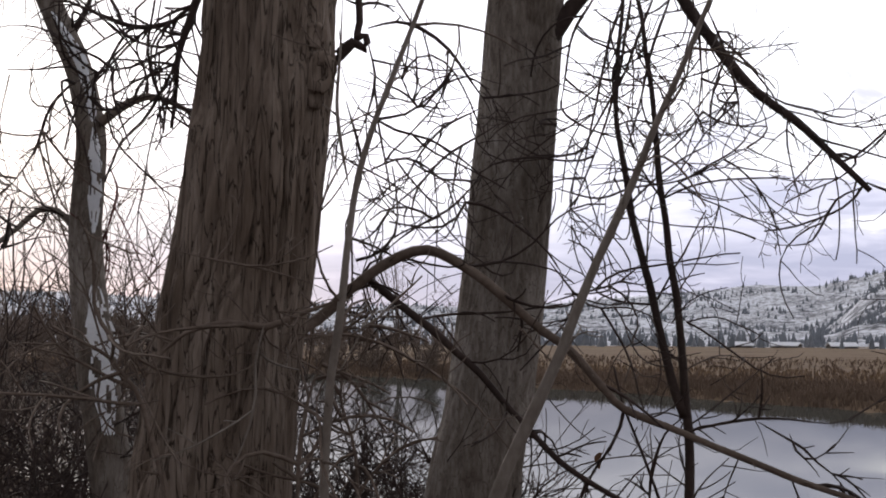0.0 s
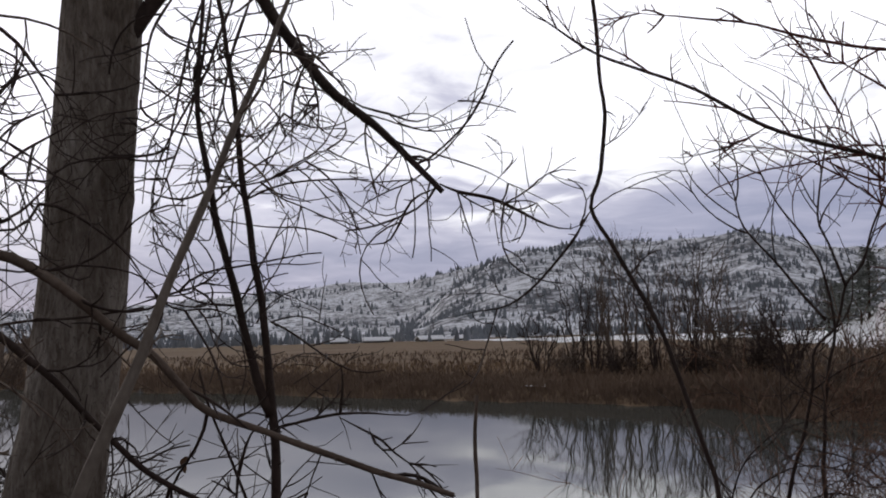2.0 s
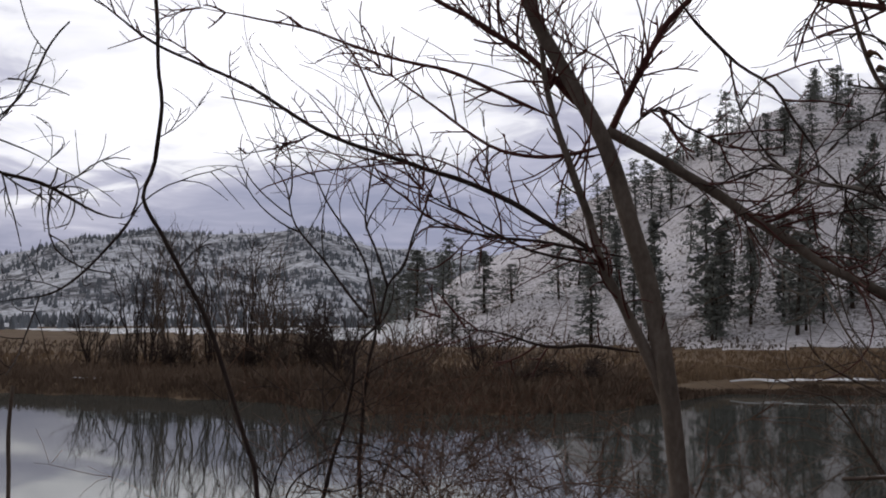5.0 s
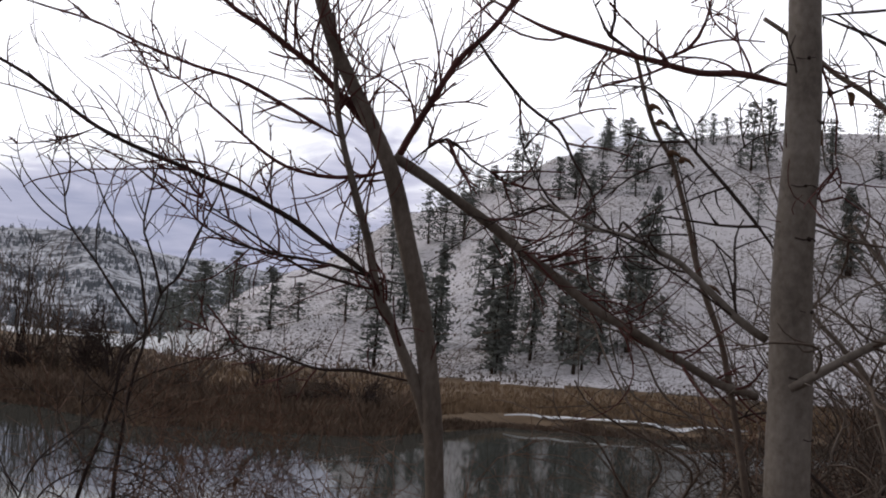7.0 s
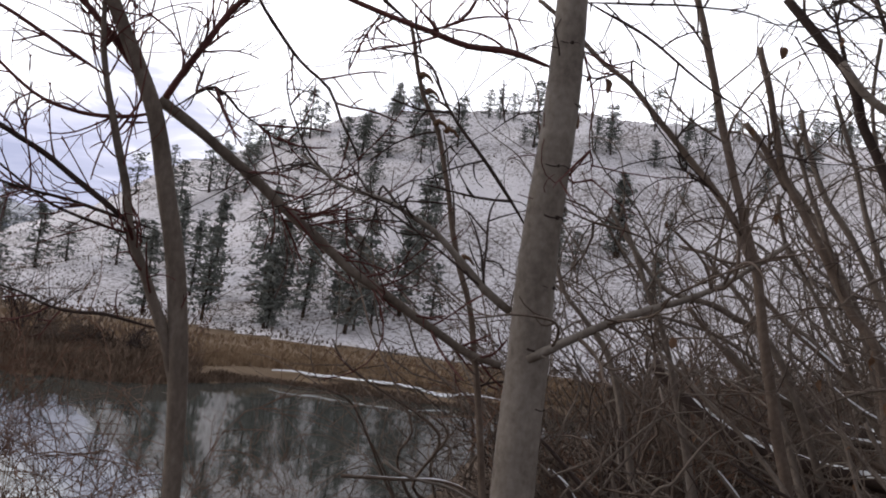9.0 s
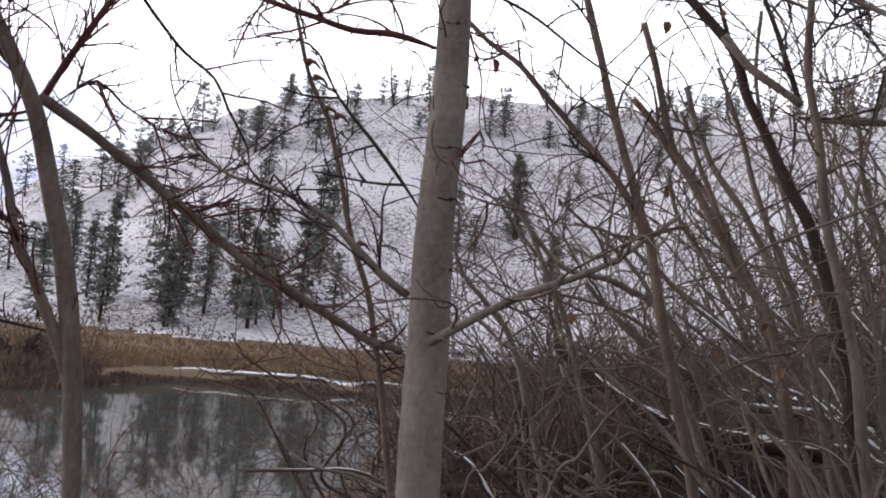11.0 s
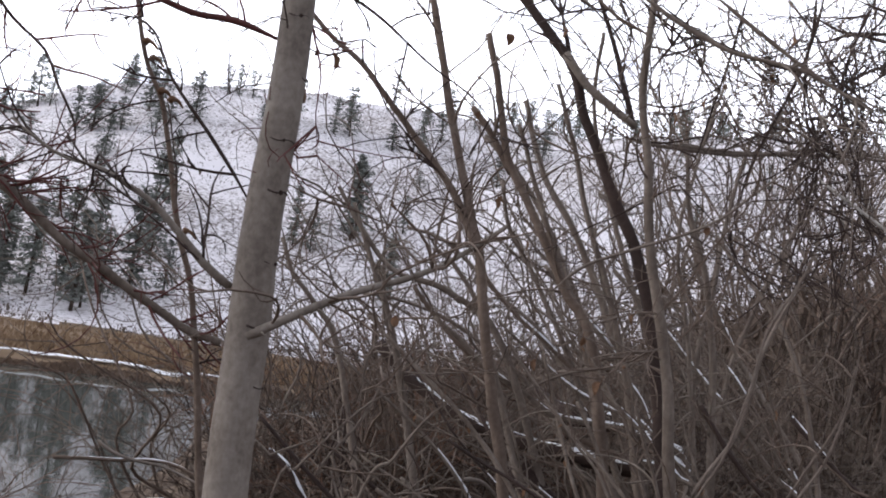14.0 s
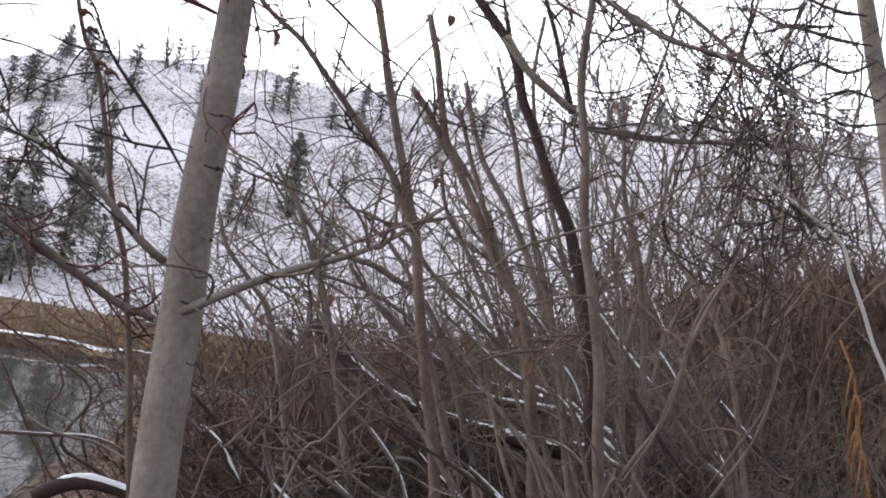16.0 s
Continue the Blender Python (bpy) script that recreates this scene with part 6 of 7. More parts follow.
leaning_willow("slender willow with leaning grey-brown stems, lined with snow", (
    ([(6.00, 0.95, 2.90), (6.02, 0.84, 2.84), (6.04, 0.71, 2.74), (6.06, 0.56, 2.56), (6.08, 0.42, 2.34), (6.09, 0.30, 2.16)], 0.0100),
    ([(5.83, 0.73, 2.53), (5.84, 0.66, 2.46), (5.86, 0.58, 2.39), (5.87, 0.50, 2.30), (5.88, 0.40, 2.18)], 0.0110),
    ([(5.76, 0.56, 2.63), (5.77, 0.47, 2.50), (5.78, 0.39, 2.37), (5.79, 0.30, 2.23)], 0.0070),
    ([(5.78, 0.34, 2.50), (5.79, 0.23, 2.40), (5.80, 0.11, 2.31), (5.81, 0.02, 2.23)], 0.0090),
    ([(6.12, 1.29, 3.11), (6.17, 1.12, 2.95), (6.21, 0.91, 2.74), (6.25, 0.68, 2.52), (6.27, 0.48, 2.29), (6.29, 0.31, 2.12)], 0.0190),
    ([(6.29, 1.00, 3.24), (6.32, 0.87, 3.04), (6.34, 0.71, 2.80), (6.37, 0.52, 2.54), (6.39, 0.31, 2.19)], 0.0180)), 52)

# broken sticks lying crosswise through the canes, some with snow
for k in range(18):
    az, r = rng.uniform(60, 84), rng.uniform(4.6, 6.6)
    d = heading(az)
    side = heading(az + 90)
    mid = Vector((d.x * r, d.y * r, rng.uniform(1.25, 2.1)))
    half = rng.uniform(0.25, 0.75)
    slope = rng.uniform(-0.75, 0.15) if rng.random() < 0.75 else rng.uniform(0.2, 0.8)
    a, c = mid - side * half - Vector((0, 0, slope * half)), mid + side * half + Vector((0, 0, slope * half))
    path = [q + noise.noise_vector(q * 2.6) * 0.16 for q in spline([a, mid + Vector((0, 0, rng.uniform(-0.12, 0.12))), c], 0.03)]
    rr = rng.uniform(0.004, 0.010)
    stick = thing("dead_stick", path[0], "dead brown stick caught in the thicket", "stick", "dead sticks")
    part("stick_body", local(Shape().tube(path, rr, rr * 0.6, 7, 1.0, 0.2), path[0]), MAT[rng.choice(("brown_twig", "dark_twig", "pale_stem"))], stick)
    if rng.random() < 0.5:
        snow_on(stick, [q + Vector((0, 0, rr * 0.4)) for q in path], rr * 0.55, 0.004, rng, 0.45)
# dense undergrowth that hides the ground
rng = random.Random(29)
for k in range(28):
    az, r = 65 + 29 * (k + rng.random()) / 28, rng.uniform(7.6, 10.5)
    shrub("bramble", "dense low mat of leafless brown bramble", place(az, r), 12, rng.uniform(0.75, 0.95) * (0.5 + 0.15 * r), 1.3, 0.006, rng.choice(("brown_twig", "grey_twig", "rust_twig", "dark_twig")), rng, 9, 0.55, 0.0034, 1,
          curl=0.4, droop=0.05, group="thicket shrubs", crook=0.15)


for az, r, h in ((64.8, 8.2, 1.2), (66.8, 8.3, 1.5), (69.5, 8.6, 1.7), (72.5, 8.8, 1.8)):
    shrub("bramble", "dense tangle of leafless grey-brown bramble", place(az, r), 15, h, 1.0, 0.006, rng.choice(("brown_twig", "dark_twig", "rust_twig")), rng, 11, 0.5, 0.0036, 1, curl=0.5, droop=0.05, group="thicket shrubs", arch=0.2, crook=0.22)


# stems that sprawl out low from one root, with snow along their backs
def sprawl(root, count, low, high_, reach, rng):
    az = math.degrees(math.atan2(root[0], root[1]))
    out, away = heading(az - 90), heading(az)
    ob = thing("willow", root, "sprawling willow with snow along its low stems", "tree", "thicket stems")
    o = Vector((root[0], root[1], ob.location.z - 0.1))
    for k in range(count):
        e = radians(low + (high_ - low) * (k + rng.random()) / count)
        far = rng.uniform(-0.35, 0.2)
        size = reach * rng.uniform(0.7, 1.1)
        r = rng.uniform(0.006, 0.019)
        d = out * math.cos(e) + away * far
        path = [o + Vector((rng.gauss(0, 0.08), rng.gauss(0, 0.08), 0)), o + d * size * 0.3 + Vector((0, 0, math.sin(e) * size * 0.34 + 0.22)), o + d * size * 0.65 + Vector((0, 0, math.sin(e) * size * 0.7 + 0.26)), o + d * size + Vector((0, 0, math.sin(e) * size * 1.1 + 0.25))]
        path = [tuple(q + Vector((rng.gauss(0, 0.09), rng.gauss(0, 0.09), rng.gauss(0, 0.09)))) for q in path]
        line = limb(ob, path, r, r * 0.4, rng.choice(("grey_twig", "grey_twig", "dark_twig")), 9, 0.4, 0.0022, None, 1, -0.1, 0.25, 2, 7, name="stem", seed=900 + int(o.x * 100) + k)
        for q in rng.sample(line[len(line) // 3:], 1 if r < 0.012 else 2):
            dry_leaf(ob, q, rng.uniform(0.018, 0.034), rng)
        if e < radians(50):
            top = [q + Vector((0, 0, r * 0.5)) for q in line[len(line) // 6: len(line) * 4 // 5]]
            snow_on(ob, [q for q in top], r * 0.72, 0.006, rng, 0.30)


rng = random.Random(37)
for root, low, high_, reach in zip([(4.98, 0.35, 1.89), (4.66, 0.52, 1.82), (5.00, 0.83, 1.70), (5.11, 0.04, 1.94), (4.72, 1.13, 1.68), (5.31, -0.18, 1.96), (4.80, 0.19, 1.87), (5.33, 0.75, 1.68)], (8, 10, 12, 15, 10, 15, 18, 14), (72, 58, 62, 75, 55, 75, 60, 50), (2.0, 1.7, 1.6, 2.0, 1.3, 2.1, 1.7, 1.8)):
    sprawl(root, 6, low, high_, reach, rng)
# thin rusty brush between the forked tree and the alder
for k in range(6):
    az, r = 41 + 13 * (k + rng.random()) / 6, rng.uniform(4.6, 6.8)
    shrub("brush", "thin rusty leafless brush before the water", place(az, r), 8, rng.uniform(1.1, 1.55), 0.8, 0.0045, rng.choice(("rust_twig", "brown_twig")), rng, 11, 0.45, 0.0022, 1, curl=0.5, droop=0.0, group="thicket shrubs", arch=0.25, crook=0.28)

for k in range(7):
    az, r = 32 + 17 * (k + rng.random()) / 7, rng.uniform(5.2, 7.0)
    shrub("brush", "rusty brown leafless brush at the water's edge", place(az, r), 11, rng.uniform(1.6, 2.05), 0.9, 0.004, rng.choice(("rust_twig", "rust_twig", "brown_twig")), rng, 15, 0.42, 0.0024, 1, curl=0.6, droop=0.05, group="thicket shrubs", arch=0.2, crook=0.3)

# dead leaves still hanging in the thicket
rng = random.Random(23)
for tree_, spots in ((young, [(4.55, 1.32, 3.18), (4.32, 1.85, 3.54), (4.41, 1.67, 3.11), (4.51, 1.44, 3.47), (4.43, 1.62, 3.29)]), (post, [(4.51, 0.75, 3.51), (4.53, 0.65, 3.57), (4.40, 1.14, 3.76), (4.34, 1.31, 3.71), (4.36, 1.26, 3.67), (4.49, 0.83, 3.37)]), (high, [(4.97, 0.46, 3.92), (4.96, 0.51, 3.78), (4.93, 0.67, 3.73)]),
                     (cane, [(4.08, 1.16, 3.12), (4.11, 1.07, 2.99), (4.17, 0.86, 2.72), (4.24, 0.54, 3.11), (4.21, 0.72, 2.81), (3.98, 1.41, 2.70), (4.14, 0.99, 2.63), (4.19, 0.79, 2.59)]), (alder, [(3.47, 1.55, 3.40), (3.49, 1.51, 3.39), (3.46, 1.56, 3.28)])):
    for q in spots:
        dry_leaf(tree_, q, rng.uniform(0.022, 0.045), rng)

# ---------------------------------------------------------------- pines on the near hill
def pine_meshes(seed, lean=0.0, levels=26, base=0.1, wide=0.15, blunt=0.5):
    """One pine, ten metres tall: a tapered trunk and whorls of needled boughs, full in the middle, with gaps and an uneven outline."""
    rng = random.Random(seed)
    wood, crown = Shape(), Shape()
    line = [Vector((lean * t * t + 0.06 * math.sin(t * 5 + seed), 0.05 * math.sin(t * 4 + seed * 2), 10 * t - 0.3 * (1 - t))) for t in np.linspace(0, 1, 12)]
    wood.tube(line, 0.15, 0.02, 7)
    for i in range(levels):
        t = base + (1 - base) * (i + rng.random()) / levels
        k = (1 - t) / (1 - base)
        reach = 10 * wide * (0.16 + 0.95 * k ** blunt) * min(1, 0.5 + (t - base) * 3.2) * rng.uniform(0.6, 1.15)
        o = Vector((lean * t * t, 0, t * 10))
        turn = rng.uniform(0, 6.28)
        for b in range(rng.randint(3, 6)):
            if rng.random() < 0.12:
                continue
            a = turn + b * 1.2 + rng.uniform(-0.4, 0.4)
            d = Vector((math.cos(a), math.sin(a), rng.uniform(-0.32, 0.20) + 0.25 * (1 - k)))
            own = reach * rng.uniform(0.65, 1.1)
            if rng.random() < 0.25:
                wood.tube([o, o + d * own * 0.8], 0.025, 0.01, 3)
            for c in range(8):
                u = 0.10 + 0.90 * (c + rng.random()) / 8
                p = o + d * own * u + Vector((rng.gauss(0, 0.15), rng.gauss(0, 0.15), rng.gauss(0, 0.16) - 0.12 * u * u * own))
                size = rng.uniform(0.25, 0.50)
                e = Vector((rng.gauss(0, 1), rng.gauss(0, 1), rng.gauss(0.3, 0.6))).normalized() * size
                f = Vector((rng.gauss(0, 1), rng.gauss(0, 1), rng.gauss(-0.1, 0.5))).normalized() * size * 0.75
                n = len(crown.v)
                crown.v += [p - e * 0.6, p + f * 0.5, p + e, p - f * 0.5]
                crown.face(n, n + 1, n + 2)
                crown.face(n, n + 2, n + 3)
    return wood.mesh("trunk", MAT["pine_bark"]), crown.mesh("crown", MAT["pine"], False)


# slender ones of the grove, then broad round-headed ones of the ridge
PINE_KINDS = [pine_meshes(1, 0.1, 22, 0.05, 0.185, 0.75), pine_meshes(2, -0.2, 21, 0.07, 0.19, 0.65), pine_meshes(3, 0.2, 23, 0.08, 0.175, 0.85), pine_meshes(5, 0.3, 20, 0.10, 0.20, 0.6), pine_meshes(7, 0.0, 22, 0.06, 0.165, 0.7)]
ROUND_KINDS = [pine_meshes(4, 0.0, 22, 0.06, 0.26, 0.50), pine_meshes(6, -0.1, 21, 0.05, 0.30, 0.45), pine_meshes(8, 0.4, 22, 0.04, 0.24, 0.6), pine_meshes(9, -0.3, 20, 0.08, 0.26, 0.5)]


def pine(az, r, height, rng):
    x, y, z = place(az, r)
    ob = thing("pine", (x, y, z - 0.2), "dark green pine standing on the snowy hillside", "tree", "hillside pines")
    kind = rng.choice(ROUND_KINDS if height < 6.6 or r > 160 else PINE_KINDS)
    turn = rng.uniform(0, 6.28)
    fat = rng.uniform(1.2, 1.55) * (1.45 if height < 4.5 else 1.0) * (1.35 if az < 45 else 1.0)
    for name, me in zip(("trunk", "crown"), kind):
        o = new(name, me)
        o.parent = ob
    ob.rotation_euler = (0, 0, turn)
    k = height / 10
    ob.scale = (k * fat, k * fat, k)


GROVE_PINES = [(37.8, 131, 4.8), (39.2, 145, 7.5), (40.4, 148, 4.5), (36.1, 221, 9.8), (37.6, 214, 6.5), (42.5, 144, 6.2), (43.9, 123, 8.0), (46.7, 131, 10.5), (48.9, 129, 12.0), (49.7, 123, 9.1), (50.8, 120, 8.9), (52.2, 122, 10.3), (53.4, 124, 10.5), (55.0, 124, 10.2), (55.5, 136, 11.1), (56.0, 149, 8.4), (64.1, 147, 9.3), (66.0, 134, 7.2)]
RIDGE_PINES = [(42.8, 195, 4.7), (45.9, 179, 6.3), (46.6, 180, 4.8), (47.5, 178, 4.7), (48.0, 194, 2.7), (48.6, 191, 3.1), (49.2, 185, 2.6), (49.9, 189, 6.0), (50.4, 187, 4.4), (51.6, 175, 4.6), (52.3, 174, 4.9), (53.0, 164, 4.7), (53.6, 196, 3.8), (54.5, 180, 5.9), (55.0, 176, 6.1), (56.5, 177, 5.9), (57.7, 193, 3.1), (58.2, 194, 3.7), (58.8, 194, 2.9), (59.9, 175, 6.9), (60.6, 179, 6.6), (63.2, 179, 4.6), (65.1, 193, 5.0), (66.6, 174, 5.1), (67.7, 198, 2.9), (60.3, 161, 3.4)]
EAST_PINES = [(63.3, 176, 4.7), (62.6, 175, 3.8), (65.3, 175, 2.3), (67.4, 180, 2.9), (62.4, 143, 4.5), (66.0, 140, 5.4), (66.7, 187, 2.0), (68.8, 189, 1.6), (64.2, 147, 9.0), (61.6, 144, 7.3), (70.8, 192, 1.4), (77.5, 195, 3.8), (78.2, 195, 4.2), (79.0, 195, 3.8), (79.8, 193, 3.3), (80.4, 195, 3.9), (81.3, 194, 3.3), (82.0, 195, 3.7)]

rng = random.Random(31)
for az, r, h in GROVE_PINES + RIDGE_PINES + EAST_PINES:
    pine(az, r, (h + 1.1) * rng.uniform(1.0, 1.12) if r > 160 else h * rng.uniform(0.92, 1.02), rng)
# younger ones between them, thick along the foot
for _ in range(16):
    az = rng.uniform(43.5, 57)
    pine(az, float(hill_foot(az)) + rng.uniform(4, 30), rng.uniform(4, 9), rng)
for _ in range(16):
    az = rng.uniform(44, 60)
    pine(az, float(hill_foot(az)) + rng.uniform(50, 92), rng.uniform(2.2, 4.6), rng)
for _ in range(20):
    az = rng.uniform(43, 55)
    pine(az, float(hill_foot(az)) + rng.uniform(24, 86), rng.uniform(3.6, 6.4), rng)
for _ in range(26):
    az = rng.uniform(60, 94)
    pine(az, float(hill_foot(az)) + rng.uniform(40, 94), rng.uniform(2.4, 5.0), rng)
for _ in range(40):
    az = rng.uniform(70, 95)
    pine(az, float(hill_foot(az)) + rng.uniform(90, 100), rng.uniform(2.4, 4.6), rng)
for _ in range(9):
    az = rng.uniform(34.3, 38)
    pine(az, rng.uniform(180, 240), rng.uniform(6, 9.5), rng)


# ---------------------------------------------------------------- woods of the far slopes
def far_woods():
    rng = random.Random(41)
    s = Shape()

    def spire(x, y, z, h, w):
        n = len(s.v)
        s.v += [Vector((x + w * math.cos(a) * rng.uniform(0.7, 1.3), y + w * math.sin(a) * rng.uniform(0.7, 1.3), z + h * 0.08)) for a in (0.3, 1.6, 2.8, 4.1, 5.3)]
        s.v += [Vector((x + w * 0.55 * math.cos(a) * rng.uniform(0.6, 1.4), y + w * 0.55 * math.sin(a), z + h * rng.uniform(0.45, 0.62))) for a in (0.3, 1.6, 2.8, 4.1, 5.3)]
        s.v += [Vector((x, y, z + h))]
        for k in range(5):
            k2 = (k + 1) % 5
            s.face(n + k, n + k2, n + 5 + k2, n + 5 + k)
            s.face(n + 5 + k, n + 5 + k2, n + 10)

    for count, a0, a1, r0, r1, h0, h1, thick, grain in ((10500, 15, 47, 665, 1180, 2.0, 5.5, 0.0, 45), (5200, -30, 26, 1520, 2720, 5, 12, 0.0, 130), (600, -2, 42, 625, 690, 2.5, 9, -0.15, 30), (160, -28, 20, 500, 640, 4, 8, -0.1, 40)):
        xs, ys, hs = [], [], []
        for _ in range(count):
            az, r = rng.uniform(a0, a1), rng.uniform(r0, r1)
            d = heading(az)
            x, y = d.x * r, d.y * r
            if noise.fractal(Vector((x / grain, y / grain, 2)), 0.8, 2.0, 4) > thick:
                xs.append(x), ys.append(y), hs.append(rng.uniform(h0, h1))
        x, y = np.array(xs), np.array(ys)
        z = ground_height(x, y) + roughness(x, y)
        for i in range(len(xs)):
            spire(xs[i], ys[i], float(z[i]) - 0.5, hs[i], hs[i] * rng.uniform(0.16, 0.3))
    tagged(part("far_woods", s, MAT["hazed_pine"], None, "", False), "dark conifer woods on the distant snowy slopes", "woods", kind="stuff")


far_woods()


def bare_woods():
    """Leafless brown woods on the flat beyond the creek, seen as a soft brown mass."""
    rng = random.Random(43)
    s = Shape()
    for _ in range(1500):
        az, r = rng.uniform(-30, 4), rng.uniform(230, 470)
        if noise.noise(Vector((az * 0.35, r / 90, 1))) < -0.05 + 0.035 * max(az + 8, 0):
            continue
        d = heading(az)
        c = Vector((d.x * r, d.y * r, 0.3))
        h = rng.uniform(4, 9) * (1.15 if az < -9 else 0.7)
        s.tube([c, c + Vector((rng.gauss(0, 0.4), 0, h * 0.6))], 0.22, 0.08, 4, 1.0, 0.0, False)
        for _k in range(9):
            a, w = rng.uniform(0, 6.28), rng.uniform(0.3, 1.0)
            o = c + Vector((0, 0, h * rng.uniform(0.15, 0.5)))
            s.tube([o, o + Vector((math.cos(a) * w * h * 0.22, math.sin(a) * w * h * 0.22, h * 0.25)), o + Vector((math.cos(a) * w * h * 0.34, math.sin(a) * w * h * 0.34, h * rng.uniform(0.35, 0.55)))], 0.2, 0.07, 3, 1.0, 0.0, False)
    tagged(part("bare_woods", s, MAT["brown_twig"], None, "", False), "leafless brown woods beyond the creek", "woods", kind="stuff")


bare_woods()


# ---------------------------------------------------------------- reeds of the marsh
def reeds():
    rs = np.random.RandomState(5)
    va, fa = [], []

    def blades(n, a0, a1, gap, h0, h1, w, dark=0.0):
        az = rs.uniform(a0, a1, n)
        base = far_shore(az) + gap(n)
        x, y = np.sin(np.radians(az)) * base, np.cos(np.radians(az)) * base
        z = ground_height(x, y)
        ok = z > -0.12
        az, x, y, z = az[ok], x[ok], y[ok], z[ok]
        m = len(x)
        clump = np.array([noise.noise(Vector((px / 2.3, py / 2.3, 0))) for px, py in zip(x, y)])
        back = np.hypot(x, y) - far_shore(az)
        h = rs.uniform(h0, h1, m) * (1 + 0.45 * clump) * np.interp(back, [-1, 1.5, 6, 14], [0.38, 0.5, 0.85, 1.0])
        turn = rs.uniform(0, 2 * np.pi, m)
        ww = w * rs.uniform(0.6, 1.4, m) / 2
        lx, ly = rs.normal(0, 0.32, m) * h, rs.normal(0, 0.32, m) * h
        cx, sx = np.cos(turn) * ww, np.sin(turn) * ww
        v = np.stack([np.stack([x - cx, y - sx, z - 0.05], 1), np.stack([x + cx, y + sx, z - 0.05], 1),
                      np.stack([x + lx * 0.4 + cx * 0.8, y + ly * 0.4 + sx * 0.8, z + h * 0.6], 1), np.stack([x + lx * 0.4 - cx * 0.8, y + ly * 0.4 - sx * 0.8, z + h * 0.6], 1),
                      np.stack([x + lx, y + ly, z + h], 1)], 1)
        start = sum(len(q) for q in va)
        va.append(v.reshape(-1, 3))
        i = start + np.arange(m)[:, None] * 5
        fa.extend([tuple(q) for q in np.concatenate([i, i + 1, i + 2, i + 3], 1).tolist()])
        fa.extend([tuple(q) for q in np.concatenate([i + 3, i + 2, i + 4], 1).tolist()])

    blades(20000, -26, 47, lambda n: np.abs(rs.normal(0, 1.0, n)) * 3.4 - 0.3, 0.2, 0.75, 0.045)
    blades(22000, -26, 47, lambda n: rs.uniform(0.5, 14, n), 0.25, 0.75, 0.055)
    blades(6000, 26, 46, lambda n: rs.uniform(-0.6, 6, n), 0.3, 0.85, 0.06)
    blades(7000, 46.5, 66, lambda n: rs.uniform(-0.3, 1.0, n), 0.28, 0.44, 0.05)
    blades(9000, -26, 47, lambda n: rs.uniform(9, 120, n), 0.2, 0.6, 0.13)
    tall = sum(len(q) for q in va)
    blades(16000, -26, 66, lambda n: rs.uniform(11, 52, n), 0.12, 0.34, 0.10)
    blades(9000, 46, 66, lambda n: rs.uniform(3.7, 14, n), 0.25, 0.55, 0.07)
    me = bpy.data.meshes.new("reeds")
    me.from_pydata(np.concatenate(va).tolist(), [], fa)
    me.materials.append(MAT["reed"])
    me.materials.append(MAT["gold_reed"])
    me.polygons.foreach_set("material_index", [int(f[0] >= tall) for f in fa])
    me.update()
    tagged(new("reeds", me), "dry brown reeds and marsh grass along the creek", "reeds", kind="stuff")


reeds()


def bank_grass():
    """Tall dead grass, matted and brown, behind the thicket."""
    rs = np.random.RandomState(15)
    n = 26000
    az = 66 + 31 * rs.uniform(0, 1, n) ** 0.8
    far = np.interp(az, [66, 74, 97], [22, 45, 45])
    r = 7.2 + (far - 7.2) * rs.uniform(0, 1, n) ** 1.7
    x, y = np.sin(np.radians(az)) * r, np.cos(np.radians(az)) * r
    z = ground_height(x, y)
    clump = np.array([noise.noise(Vector((px / 1.3, py / 1.3, 3))) for px, py in zip(x, y)])
    h = rs.uniform(0.45, 1.0, n) * (1 + 0.6 * clump) * np.interp(r, [6, 9, 16, 45], [0.4, 0.5, 0.8, 1.6])
    w = np.interp(r, [6, 12, 45], [0.010, 0.022, 0.06]) * rs.uniform(0.6, 1.4, n)
    turn = rs.uniform(0, 2 * np.pi, n)
    lx, ly = rs.normal(0, 0.42, n) * h, rs.normal(0, 0.42, n) * h
    cx, sx = np.cos(turn) * w, np.sin(turn) * w
    v = np.stack([np.stack([x - cx, y - sx, z - 0.05], 1), np.stack([x + cx, y + sx, z - 0.05], 1),
                  np.stack([x + lx * 0.4 + cx * 0.8, y + ly * 0.4 + sx * 0.8, z + h * 0.6], 1), np.stack([x + lx * 0.4 - cx * 0.8, y + ly * 0.4 - sx * 0.8, z + h * 0.6], 1),
                  np.stack([x + lx, y + ly, z + h], 1)], 1).reshape(-1, 3)
    i = np.arange(n)[:, None] * 5
    faces = np.concatenate([i, i + 1, i + 2, i + 3], 1).tolist() + np.concatenate([i + 3, i + 2, i + 4], 1).tolist()
    me = bpy.data.meshes.new("bank_grass")
    me.from_pydata(v.tolist(), [], faces)
    me.materials.append(MAT["dead_grass"])
    me.update()
    tagged(new("bank_grass", me), "tall matted dark brown dead grass behind the thicket", "grass", kind="stuff")


bank_grass()


